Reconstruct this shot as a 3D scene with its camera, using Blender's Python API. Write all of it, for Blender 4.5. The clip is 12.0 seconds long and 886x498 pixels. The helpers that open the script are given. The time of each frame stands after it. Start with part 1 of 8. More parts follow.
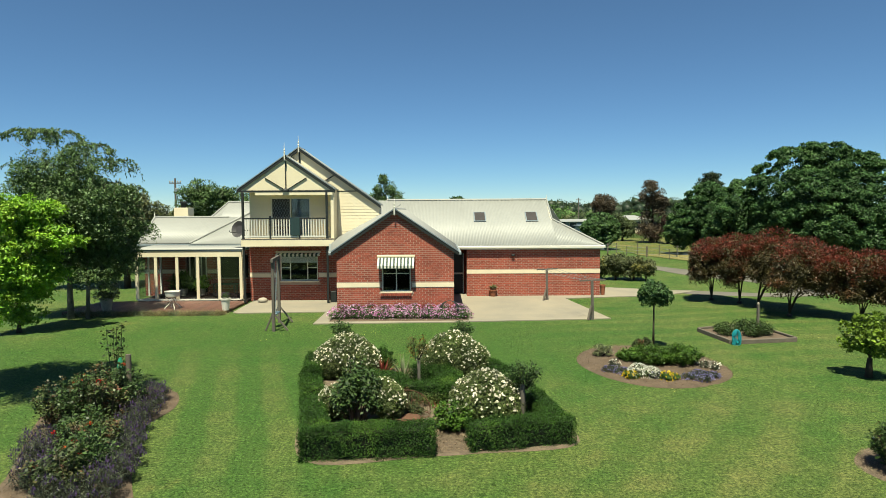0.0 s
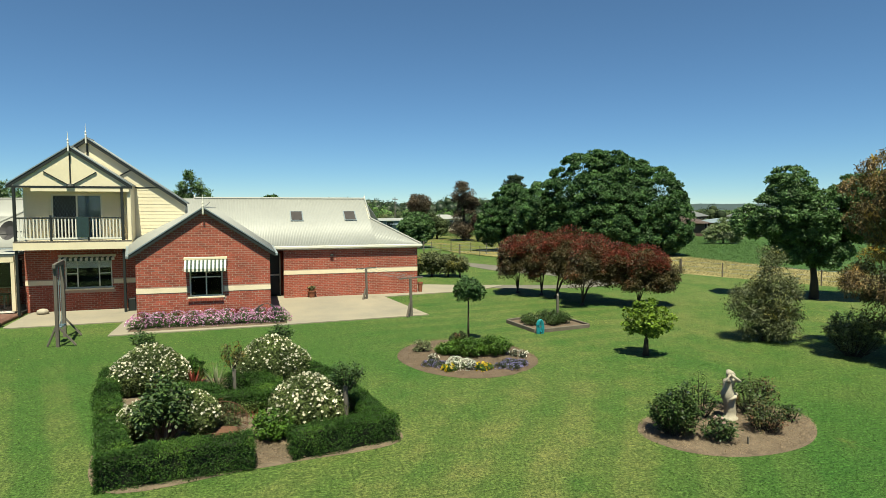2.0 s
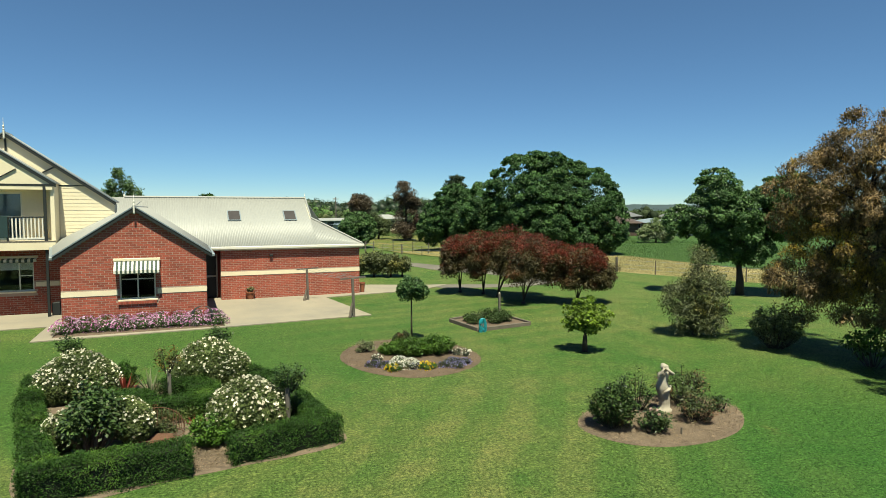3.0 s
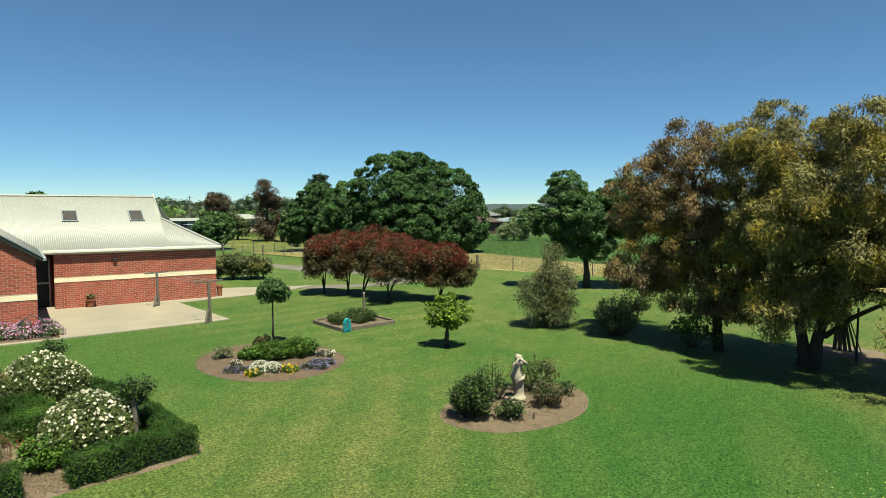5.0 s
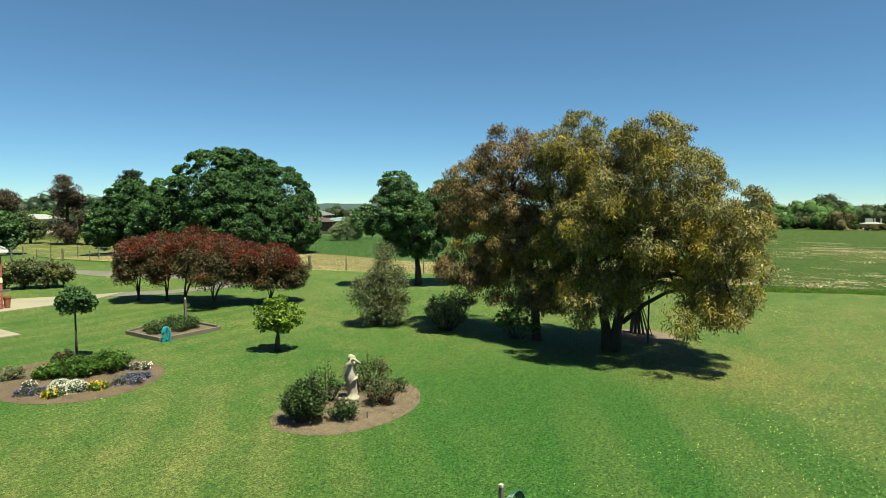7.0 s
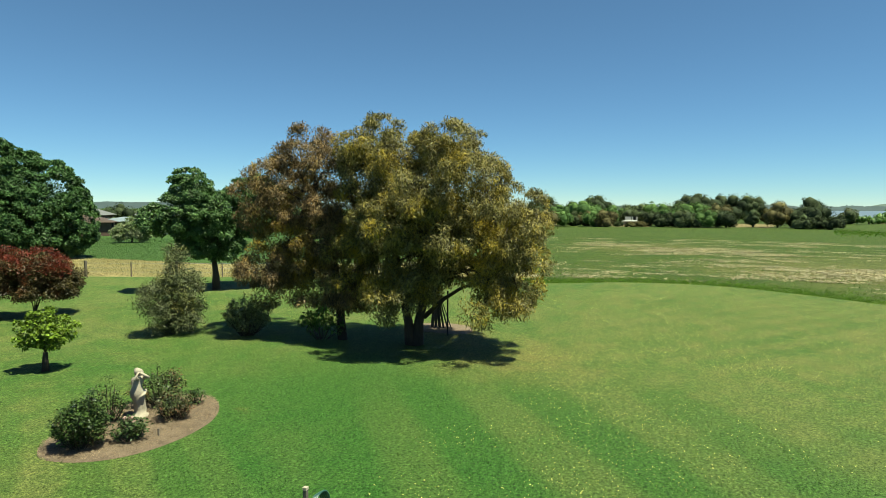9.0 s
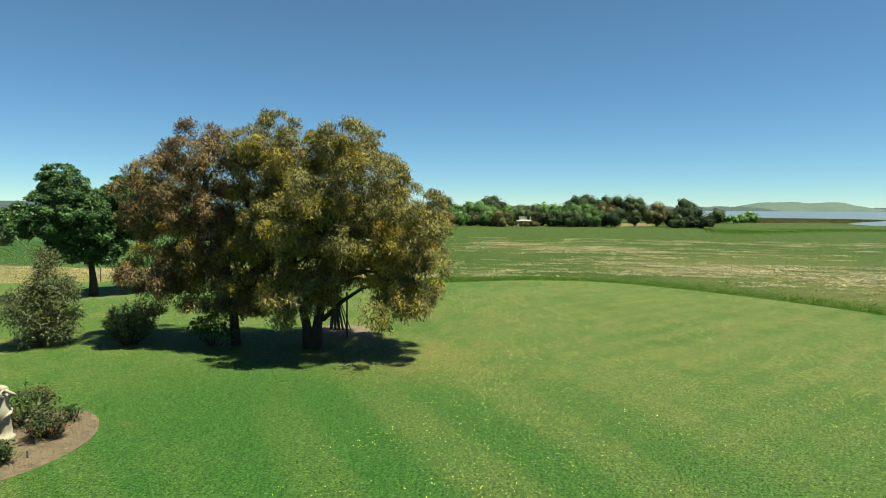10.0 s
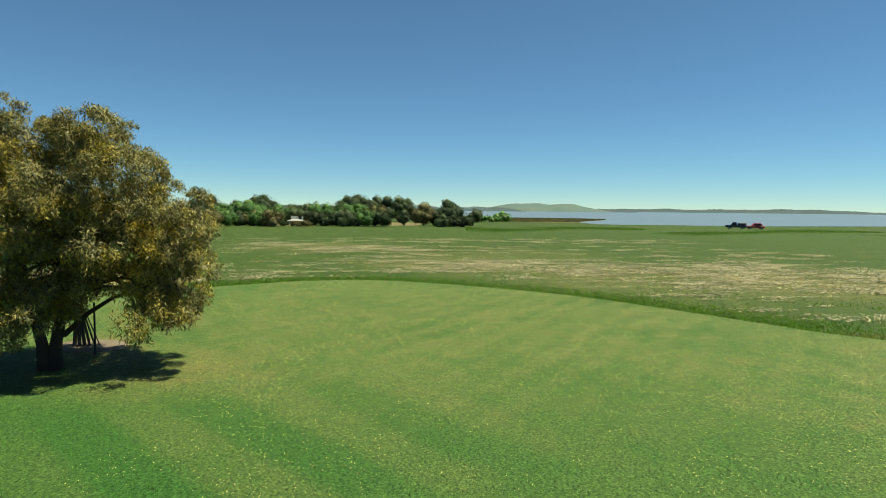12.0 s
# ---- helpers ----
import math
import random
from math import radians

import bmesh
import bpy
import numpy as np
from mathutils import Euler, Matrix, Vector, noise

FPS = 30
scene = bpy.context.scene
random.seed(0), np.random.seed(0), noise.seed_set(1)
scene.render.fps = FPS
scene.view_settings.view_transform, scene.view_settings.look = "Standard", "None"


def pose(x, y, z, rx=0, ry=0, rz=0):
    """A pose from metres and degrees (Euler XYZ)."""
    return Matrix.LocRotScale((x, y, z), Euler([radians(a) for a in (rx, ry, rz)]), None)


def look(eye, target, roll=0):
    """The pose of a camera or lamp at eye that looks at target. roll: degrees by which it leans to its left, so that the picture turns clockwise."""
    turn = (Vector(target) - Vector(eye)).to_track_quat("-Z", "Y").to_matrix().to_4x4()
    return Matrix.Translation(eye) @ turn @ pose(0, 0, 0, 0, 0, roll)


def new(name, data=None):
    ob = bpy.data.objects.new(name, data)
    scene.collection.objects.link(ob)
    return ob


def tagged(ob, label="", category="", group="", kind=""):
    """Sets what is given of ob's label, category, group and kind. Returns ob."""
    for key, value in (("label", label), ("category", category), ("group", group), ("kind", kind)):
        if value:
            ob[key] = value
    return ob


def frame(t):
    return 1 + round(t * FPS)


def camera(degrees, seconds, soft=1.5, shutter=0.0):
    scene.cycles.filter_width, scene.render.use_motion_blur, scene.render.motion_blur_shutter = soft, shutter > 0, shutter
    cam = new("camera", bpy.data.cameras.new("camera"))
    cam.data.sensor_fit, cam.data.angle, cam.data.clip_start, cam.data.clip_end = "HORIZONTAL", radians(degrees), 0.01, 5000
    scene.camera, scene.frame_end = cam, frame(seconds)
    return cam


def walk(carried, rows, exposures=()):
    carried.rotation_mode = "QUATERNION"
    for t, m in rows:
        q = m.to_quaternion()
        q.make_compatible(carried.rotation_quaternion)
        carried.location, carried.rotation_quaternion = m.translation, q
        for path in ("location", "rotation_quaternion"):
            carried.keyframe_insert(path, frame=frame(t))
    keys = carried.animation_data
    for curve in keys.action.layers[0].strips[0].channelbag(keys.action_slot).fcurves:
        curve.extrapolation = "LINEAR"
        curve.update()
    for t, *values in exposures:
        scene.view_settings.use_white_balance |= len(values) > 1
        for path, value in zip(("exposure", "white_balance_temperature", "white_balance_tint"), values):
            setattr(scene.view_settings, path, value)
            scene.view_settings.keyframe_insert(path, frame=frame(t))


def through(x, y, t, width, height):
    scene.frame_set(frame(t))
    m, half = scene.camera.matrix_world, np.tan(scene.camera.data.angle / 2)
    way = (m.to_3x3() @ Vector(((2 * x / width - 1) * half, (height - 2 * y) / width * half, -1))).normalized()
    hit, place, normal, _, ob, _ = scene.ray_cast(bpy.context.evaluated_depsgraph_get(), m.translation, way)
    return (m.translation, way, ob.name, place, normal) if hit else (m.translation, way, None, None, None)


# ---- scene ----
# camera and walk: a drone that hovers and turns to its right
cam = camera(71.4, 12.0, soft=0.3)
PATH = [
    (0, (-0.134, 0.823, 4.321), (-0.123, 2.819, 4.196), -0.3),
    (0.5, (-0.12, 0.841, 4.322), (0.032, 2.832, 4.197), -0.2),
    (1, (-0.129, 0.851, 4.328), (0.181, 2.823, 4.2), -0.2),
    (1.5, (-0.153, 0.874, 4.33), (0.314, 2.814, 4.202), -0.1),
    (2, (-0.185, 0.911, 4.329), (0.404, 2.817, 4.199), -0.1),
    (2.5, (-0.207, 0.942, 4.322), (0.474, 2.818, 4.192), 0.0),
    (3, (-0.22, 0.925, 4.311), (0.547, 2.768, 4.181), 0.0),
    (5, (-0.205, 0.759, 4.322), (0.94, 2.393, 4.19), 0.0),
    (5.5, (-0.2, 0.76, 4.325), (1.05, 2.316, 4.192), 0.1),
    (6, (-0.193, 0.733, 4.329), (1.158, 2.201, 4.196), 0.0),
    (6.5, (-0.181, 0.703, 4.33), (1.266, 2.077, 4.197), 0.1),
    (7, (-0.2, 0.678, 4.337), (1.338, 1.95, 4.204), 0.1),
    (9, (-0.242, 0.569, 4.357), (1.612, 1.306, 4.223), 0.2),
    (9.5, (-0.241, 0.581, 4.369), (1.668, 1.163, 4.236), 0.3),
    (10, (-0.243, 0.587, 4.38), (1.706, 1.011, 4.247), 0.3),
    (10.5, (-0.266, 0.586, 4.39), (1.713, 0.844, 4.257), 0.4),
    (11, (-0.283, 0.581, 4.394), (1.711, 0.659, 4.262), 0.5),
    (11.5, (-0.301, 0.592, 4.399), (1.692, 0.477, 4.268), 0.6),
    (12, (-0.319, 0.615, 4.406), (1.654, 0.315, 4.277), 0.6),
]
walk(cam, [(t, look(e, g, r)) for t, e, g, r in PATH], exposures=[(0.0, 1.0, 7500, -6.0), (3.0, 1.0, 7500, -6.5), (5.0, 1.1, 7550, -8.5), (6.5, 1.2, 7650, -11.5), (9.5, 1.2, 7780, -12.5), (12.0, 1.03, 7780, -12.5)])

# world and sun
SUN = Vector((-0.06, -0.42, 1.0)).normalized()
world = bpy.data.worlds.new("sky")
scene.world = world
world.use_nodes = True
wn = world.node_tree
sky = wn.nodes.new("ShaderNodeTexSky")
sky.sky_type = "NISHITA"
sky.sun_disc = False
sky.sun_elevation = math.asin(SUN.z)
sky.sun_rotation = math.atan2(SUN.x, SUN.y)
sky.altitude = 8000
sky.air_density = 2.0
sky.dust_density = 0.0
sky.ozone_density = 10.0
wn.links.new(sky.outputs[0], wn.nodes["Background"].inputs[0])
wn.nodes["Background"].inputs[1].default_value = 0.061
sun = new("sun", bpy.data.lights.new("sun", "SUN"))
sun.data.energy = 5.0
sun.data.angle = radians(0.53)
sun.data.color = (1.0, 0.95, 0.87)
sun.matrix_world = look((0, 0, 60), Vector((0, 0, 60)) - SUN)


# ---------- materials ----------
def nodes_of(name):
    m = bpy.data.materials.new(name)
    m.use_nodes = True
    nt = m.node_tree
    return m, nt, nt.nodes["Principled BSDF"]


def add(nt, kind, **sets):
    n = nt.nodes.new(kind)
    for k, v in sets.items():
        if k in n.inputs:
            n.inputs[k].default_value = v
    return n


def noise_tex(nt, coord, scale, detail=4.0, rough=0.6):
    n = add(nt, "ShaderNodeTexNoise", Scale=scale, Detail=detail, Roughness=rough)
    nt.links.new(coord, n.inputs["Vector"])
    return n.outputs[0]


def ramp(nt, fac, stops):
    r = nt.nodes.new("ShaderNodeValToRGB")
    el = r.color_ramp.elements
    while len(el) < len(stops):
        el.new(0.5)
    for e, (p, c) in zip(el, stops):
        e.position, e.color = p, (*c, 1)
    nt.links.new(fac, r.inputs[0])
    return r.outputs[0]


def mix(nt, fac, a, b, mode="MIX"):
    n = nt.nodes.new("ShaderNodeMix")
    n.data_type, n.blend_type = "RGBA", mode
    for sock, v in ((n.inputs[0], fac), (n.inputs[6], a), (n.inputs[7], b)):
        if isinstance(v, (int, float)):
            sock.default_value = v
        elif isinstance(v, tuple):
            sock.default_value = (*v, 1)
        else:
            nt.links.new(v, sock)
    return n.outputs[2]


def scaled(c, k):
    return tuple(min(1.0, x * k) for x in c)


def surface(name, colour, rough=0.6, vary=0.25, scale=3.0, fine=40.0, bump=0.2, bump_scale=60.0, metal=0.0, island=0.0, obj=0.0, other=None, stretch=None):
    """A painted, mineral or wooden surface: colour varied at two scales, with fine relief."""
    m, nt, p = nodes_of(name)
    geo = nt.nodes.new("ShaderNodeNewGeometry")
    pos = geo.outputs["Position"]
    if stretch:
        mp = nt.nodes.new("ShaderNodeMapping")
        mp.inputs["Scale"].default_value = stretch
        nt.links.new(pos, mp.inputs[0])
        pos = mp.outputs[0]
    big = noise_tex(nt, pos, scale)
    small = noise_tex(nt, pos, fine, 3.0)
    c2 = other or scaled(colour, 1 - vary)
    col = ramp(nt, big, [(0.3, c2), (0.7, scaled(colour, 1 + vary * 0.4))])
    col = mix(nt, vary * 0.8, col, ramp(nt, small, [(0.25, scaled(colour, 0.45)), (0.75, scaled(colour, 1.4))]))
    if island:
        col = mix(nt, 1.0, col, ramp(nt, geo.outputs["Random Per Island"], [(0.0, (1 - island,) * 3), (1.0, (1 + island * 0.3,) * 3)]), "MULTIPLY")
    if obj:
        info = nt.nodes.new("ShaderNodeObjectInfo")
        col = mix(nt, 1.0, col, ramp(nt, info.outputs["Random"], [(0.0, (1 - obj,) * 3), (1.0, (1 + obj * 0.3,) * 3)]), "MULTIPLY")
    nt.links.new(col, p.inputs["Base Color"])
    p.inputs["Roughness"].default_value, p.inputs["Metallic"].default_value = rough, metal
    if bump:
        b = add(nt, "ShaderNodeBump", Strength=bump, Distance=0.01)
        nt.links.new(noise_tex(nt, pos, bump_scale, 3.0), b.inputs["Height"])
        nt.links.new(b.outputs[0], p.inputs["Normal"])
    return m


def foliage(name, dark, light, tip=None, tip_scale=0.5, tip_from=0.55, rough=0.5, shine=0.35, through=0.16, spray=1.6):
    """Leaves: each one a little different, young growth in patches, light passing through."""
    m, nt, p = nodes_of(name)
    geo = nt.nodes.new("ShaderNodeNewGeometry")
    pos = geo.outputs["Position"]
    col = ramp(nt, geo.outputs["Random Per Island"], [(0.0, dark), (0.65, light), (1.0, scaled(light, 1.35))])
    if tip:
        patch = ramp(nt, noise_tex(nt, pos, tip_scale, 3.0), [(tip_from, (0, 0, 0)), (tip_from + 0.14, (1, 1, 1))])
        some = ramp(nt, geo.outputs["Random Per Island"], [(0.15, (0.1, 0.1, 0.1)), (0.55, (1, 1, 1))])
        col = mix(nt, mix(nt, 1.0, patch, some, "MULTIPLY"), col, tip)
    col = mix(nt, 1.0, col, ramp(nt, noise_tex(nt, pos, spray, 4.0, 0.7), [(0.36, (0.55, 0.58, 0.55)), (0.64, (1.3, 1.27, 1.25))]), "MULTIPLY")
    nt.links.new(col, p.inputs["Base Color"])
    p.inputs["Roughness"].default_value = rough
    p.inputs["Specular IOR Level"].default_value = shine
    tr = nt.nodes.new("ShaderNodeBsdfTranslucent")
    nt.links.new(mix(nt, 1.0, col, (1.0, 1.0, 0.55), "MULTIPLY"), tr.inputs[0])
    ms = nt.nodes.new("ShaderNodeMixShader")
    ms.inputs[0].default_value = through
    nt.links.new(p.outputs[0], ms.inputs[1])
    nt.links.new(tr.outputs[0], ms.inputs[2])
    nt.links.new(ms.outputs[0], nt.nodes["Material Output"].inputs[0])
    return m


def glass(name, tint=(0.75, 0.8, 0.82)):
    m, nt, p = nodes_of(name)
    p.inputs["Base Color"].default_value = (*tint, 1)
    p.inputs["Roughness"].default_value = 0.02
    p.inputs["Transmission Weight"].default_value = 1.0
    p.inputs["IOR"].default_value = 1.45
    p.inputs["Specular IOR Level"].default_value = 0.3
    return m


def grass_material(name, greens, straw, patch_scale, straw_from, stripes=(), dry_spots=(), lush_spots=(), tall=0.0, through=0.0):
    """Turf: mottled green with straw patches, mower stripes and fine blades in the relief."""
    m, nt, p = nodes_of(name)
    pos = nt.nodes.new("ShaderNodeNewGeometry").outputs["Position"]
    g = ramp(nt, noise_tex(nt, pos, 0.22, 5.0), [(0.28, greens[0]), (0.5, greens[1]), (0.72, greens[2])])
    g = mix(nt, 0.5, g, ramp(nt, noise_tex(nt, pos, 0.9, 6.0, 0.72), [(0.33, greens[0]), (0.5, greens[1]), (0.67, greens[2])]))
    def near_spot(x, y, r, k):
        d = add(nt, "ShaderNodeVectorMath")
        d.operation = "DISTANCE"
        nt.links.new(pos, d.inputs[0])
        d.inputs[1].default_value = (x, y, 0)
        near = add(nt, "ShaderNodeMapRange")
        near.inputs[1].default_value, near.inputs[2].default_value = r * 0.35, r
        near.inputs[3].default_value, near.inputs[4].default_value = k, 0.0
        nt.links.new(d.outputs["Value"], near.inputs[0])
        return mix(nt, 1.0, near.outputs[0], ramp(nt, noise_tex(nt, pos, 0.9, 5.0, 0.7), [(0.3, (0.35, 0.35, 0.35)), (0.65, (1, 1, 1))]), "MULTIPLY")
    for x, y, r, k in lush_spots:
        g = mix(nt, near_spot(x, y, r, k), g, greens[0])
    for angle, period, x, y, r, k in stripes:
        mp = nt.nodes.new("ShaderNodeMapping")
        mp.inputs["Rotation"].default_value = (0, 0, radians(-90 - angle))
        nt.links.new(pos, mp.inputs[0])
        w = add(nt, "ShaderNodeTexWave", Scale=0.314 / period, Distortion=2.6, Detail=3.0)
        w.inputs["Detail Scale"].default_value = 0.6
        nt.links.new(mp.outputs[0], w.inputs[0])
        g = mix(nt, near_spot(x, y, r, k), g, ramp(nt, w.outputs[0], [(0.3, scaled(greens[0], 0.95)), (0.75, greens[2])]))
    dry = ramp(nt, noise_tex(nt, pos, patch_scale, 6.0, 0.65), [(straw_from, (0, 0, 0)), (straw_from + 0.16, (1, 1, 1))])
    for x, y, r, k in dry_spots:
        dry = mix(nt, 1.0, dry, near_spot(x, y, r, k), "ADD")
    g = mix(nt, dry, g, straw)
    g = mix(nt, 1.0, g, ramp(nt, noise_tex(nt, pos, 4.0, 5.0, 0.75), [(0.36, (0.76, 0.82, 0.76)), (0.64, (1.22, 1.15, 1.14))]), "MULTIPLY")
    g = mix(nt, 1.0, g, ramp(nt, noise_tex(nt, pos, 9.0, 3.0, 0.7), [(0.35, (0.75, 0.8, 0.75)), (0.65, (1.24, 1.18, 1.17))]), "MULTIPLY")
    blades = noise_tex(nt, pos, 38.0, 4.0, 0.85)
    tufts = noise_tex(nt, pos, 18.0, 4.0, 0.75)
    g = mix(nt, 1.0, g, ramp(nt, tufts, [(0.35, (0.39, 0.45, 0.39)), (0.65, (1.6, 1.52, 1.48))]), "MULTIPLY")
    g = mix(nt, 1.0, g, ramp(nt, blades, [(0.34, (0.3, 0.36, 0.3)), (0.66, (1.7, 1.62, 1.6))]), "MULTIPLY")
    nt.links.new(g, p.inputs["Base Color"])
    p.inputs["Roughness"].default_value = 0.8
    p.inputs["Specular IOR Level"].default_value = 0.15
    b = add(nt, "ShaderNodeBump", Strength=0.7, Distance=0.03 + tall)
    nt.links.new(mix(nt, 0.5, blades, tufts), b.inputs["Height"])
    if not through:
        nt.links.new(b.outputs[0], p.inputs["Normal"])
        return m
    tr = nt.nodes.new("ShaderNodeBsdfTranslucent")
    nt.links.new(g, tr.inputs[0])
    ms = nt.nodes.new("ShaderNodeMixShader")
    ms.inputs[0].default_value = through
    nt.links.new(p.outputs[0], ms.inputs[1])
    nt.links.new(tr.outputs[0], ms.inputs[2])
    nt.links.new(ms.outputs[0], nt.nodes["Material Output"].inputs[0])
    return m


GREENS = ((0.0195, 0.07, 0.0135), (0.0591, 0.0983, 0.028), (0.107, 0.117, 0.0475))
LAWN = dict(straw=(0.125, 0.108, 0.0439), patch_scale=0.35, straw_from=0.64,
            stripes=((35, 2.5, 11.5, 2.0, 6.5, 0.36), (-73, 1.15, -5, 14, 8, 0.3), (55, 1.3, 5, 11, 6, 0.32), (-40, 1.3, 26, -6, 18, 0.22), (10, 1.3, 10, 24, 9, 0.3), (25, 1.3, 21, 0, 9, 0.12)),
            dry_spots=((17.0, 5.4, 3.6, 0.42), (27, -4, 22, 0.2), (20, 8.5, 2.0, 0.8), (3.6, 10, 5, 0.18)),
            lush_spots=((10.5, 3.5, 7, 1.0), (10, -4.5, 7.5, 0.65), (9, 6.5, 6, 0.9), (13, 8, 5, 0.75), (14.5, 11, 7, 0.35), (-9, 20, 9, 0.5), (-3.5, 13, 6, 0.4), (1, 21, 8, 0.6), (7, 14, 3, 0.25)))
M_LAWN = grass_material("mown_lawn", GREENS, **LAWN)
M_BLADE = grass_material("mown_grass_blade", tuple(scaled(c, 1.25) for c in GREENS), through=0.5, **LAWN)
M_PADDOCK = grass_material("paddock_grass", ((0.02, 0.047, 0.0085), (0.034, 0.06, 0.0115), (0.06, 0.073, 0.0195)), (0.189, 0.155, 0.0833), 0.06, 0.66,
                           dry_spots=((39, -19, 14, 0.36), (50, -7, 10, 0.3), (38, -32, 10, 0.35), (72, 4, 11, 0.3), (31, -27, 7, 0.3), (60, -16, 12, 0.2)), tall=0.05)
M_STRAW = grass_material("dry_pasture", ((0.0983, 0.106, 0.0416), (0.159, 0.144, 0.0681), (0.212, 0.182, 0.0905)), (0.25, 0.212, 0.121), 0.2, 0.5, tall=0.04)
M_VERGE = grass_material("weedy_paddock", ((0.0391, 0.074, 0.0174), (0.0827, 0.1, 0.0296), (0.131, 0.122, 0.0487)), (0.174, 0.148, 0.0696), 0.25, 0.52, tall=0.03)
M_CROP = grass_material("young_crop", ((0.0265, 0.0681, 0.019), (0.0393, 0.0847, 0.025), (0.0591, 0.0948, 0.0318)), (0.0905, 0.102, 0.0454), 0.1, 0.62, tall=0.08)
M_MARSH = grass_material("marsh_grass", ((0.045, 0.06, 0.022), (0.078, 0.075, 0.035), (0.12, 0.1, 0.055)), (0.14, 0.115, 0.07), 0.05, 0.5, tall=0.08)
M_STUBBLE = grass_material("stubble", ((0.09, 0.085, 0.045), (0.13, 0.11, 0.062), (0.16, 0.135, 0.085)), (0.18, 0.15, 0.1), 0.1, 0.5, tall=0.04)
M_BRICK = surface("red_clay_brick", (0.303, 0.0666, 0.0416), 0.85, 0.3, 1.2, 30, 0.35, 90, island=0.3)
M_BRICK_ONE = surface("red_clay_brick_single", (0.303, 0.0666, 0.0416), 0.85, 0.3, 1.2, 30, 0.35, 90, obj=0.3)
M_MORTAR = surface("lime_mortar", (0.333, 0.242, 0.197), 0.9, 0.2, 2, 50, 0.3, 120)
M_BAND = surface("cream_rendered_band", (0.66, 0.57, 0.42), 0.8, 0.1, 1.5, 30)
M_CREAM = surface("cream_paint", (0.64, 0.565, 0.41), 0.5, 0.08, 1.0, 15, 0.05)
M_WHITE = surface("white_paint", (0.6, 0.58, 0.52), 0.45, 0.08, 1.5, 20, 0.05)
M_GREEN = surface("dark_green_paint", (0.00463, 0.00825, 0.00879), 0.65, 0.2, 2, 20, 0.05)
M_ROOF = surface("off_white_roof_steel", (0.27, 0.273, 0.259), 0.5, 0.1, 0.35, 6, 0.03, 30)
M_STEEL = surface("blue_grey_flashing", (0.17, 0.206, 0.231), 0.35, 0.1, 1, 10, 0.03)
# Near black, with the rooms' dimness put into it; also on the truck's load.
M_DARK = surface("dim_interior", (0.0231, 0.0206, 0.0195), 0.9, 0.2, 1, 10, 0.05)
M_CURTAIN = surface("pale_blind", (0.75, 0.73, 0.68), 0.8, 0.08, 3, 30, 0.1)
M_GLASS = glass("window_glass")
M_MESH = surface("black_mesh", (0.0103, 0.0103, 0.0103), 0.5, 0.2, 5, 40, 0)
M_CONCRETE = surface("pale_concrete", (0.239, 0.207, 0.156), 0.85, 0.16, 0.5, 25, 0.2, 80, other=(0.18, 0.163, 0.133))
M_ASPHALT = surface("worn_gravel_seal", (0.118, 0.106, 0.0887), 0.9, 0.2, 0.6, 25, 0.3, 60)
M_DECK = surface("brown_oiled_deck", (0.118, 0.0489, 0.0335), 0.6, 0.3, 2, 30, 0.2, 40, obj=0.3)
M_SOIL = surface("garden_soil", (0.103, 0.072, 0.0489), 0.95, 0.5, 2.5, 30, 0.9, 40)
M_MULCH = surface("bark_mulch", (0.139, 0.103, 0.072), 0.95, 0.6, 4, 30, 1.0, 40)
M_GREYWOOD = surface("weathered_timber", (0.103, 0.0905, 0.0772), 0.85, 0.4, 3, 40, 0.5, 40, stretch=(1, 1, 0.2))
M_SLEEPER = surface("old_sleeper", (0.114, 0.0957, 0.0772), 0.9, 0.4, 3, 30, 0.5, 40)
M_BARK = surface("rough_bark", (0.0438, 0.0335, 0.0258), 0.95, 0.45, 4, 25, 0.9, 25, stretch=(1, 1, 0.25))
M_BIRCHBARK = surface("white_birch_bark", (0.134, 0.124, 0.108), 0.8, 0.4, 5, 20, 0.3, 30, other=(0.0515, 0.0463, 0.0412))
M_TERRACOTTA = surface("terracotta", (0.217, 0.072, 0.036), 0.8, 0.2, 8, 40)
M_STONE = surface("cast_stone", (0.312, 0.278, 0.223), 0.85, 0.25, 6, 50, 0.4, 60)
M_RUST = surface("rusted_wire", (0.0825, 0.036, 0.018), 0.8, 0.3, 20, 80)
M_HOSE = surface("turquoise_hose", (0.0154, 0.217, 0.258), 0.35, 0.15, 10, 40, 0.05)
M_WATER, _nt, _p = nodes_of("lake_water")
_p.inputs["Base Color"].default_value = (0.11, 0.135, 0.15, 1)
_p.inputs["Roughness"].default_value = 0.3
_b = add(_nt, "ShaderNodeBump", Strength=0.5, Distance=0.3)
_nt.links.new(noise_tex(_nt, _nt.nodes.new("ShaderNodeNewGeometry").outputs["Position"], 0.5, 5.0), _b.inputs["Height"])
_nt.links.new(_b.outputs[0], _p.inputs["Normal"])

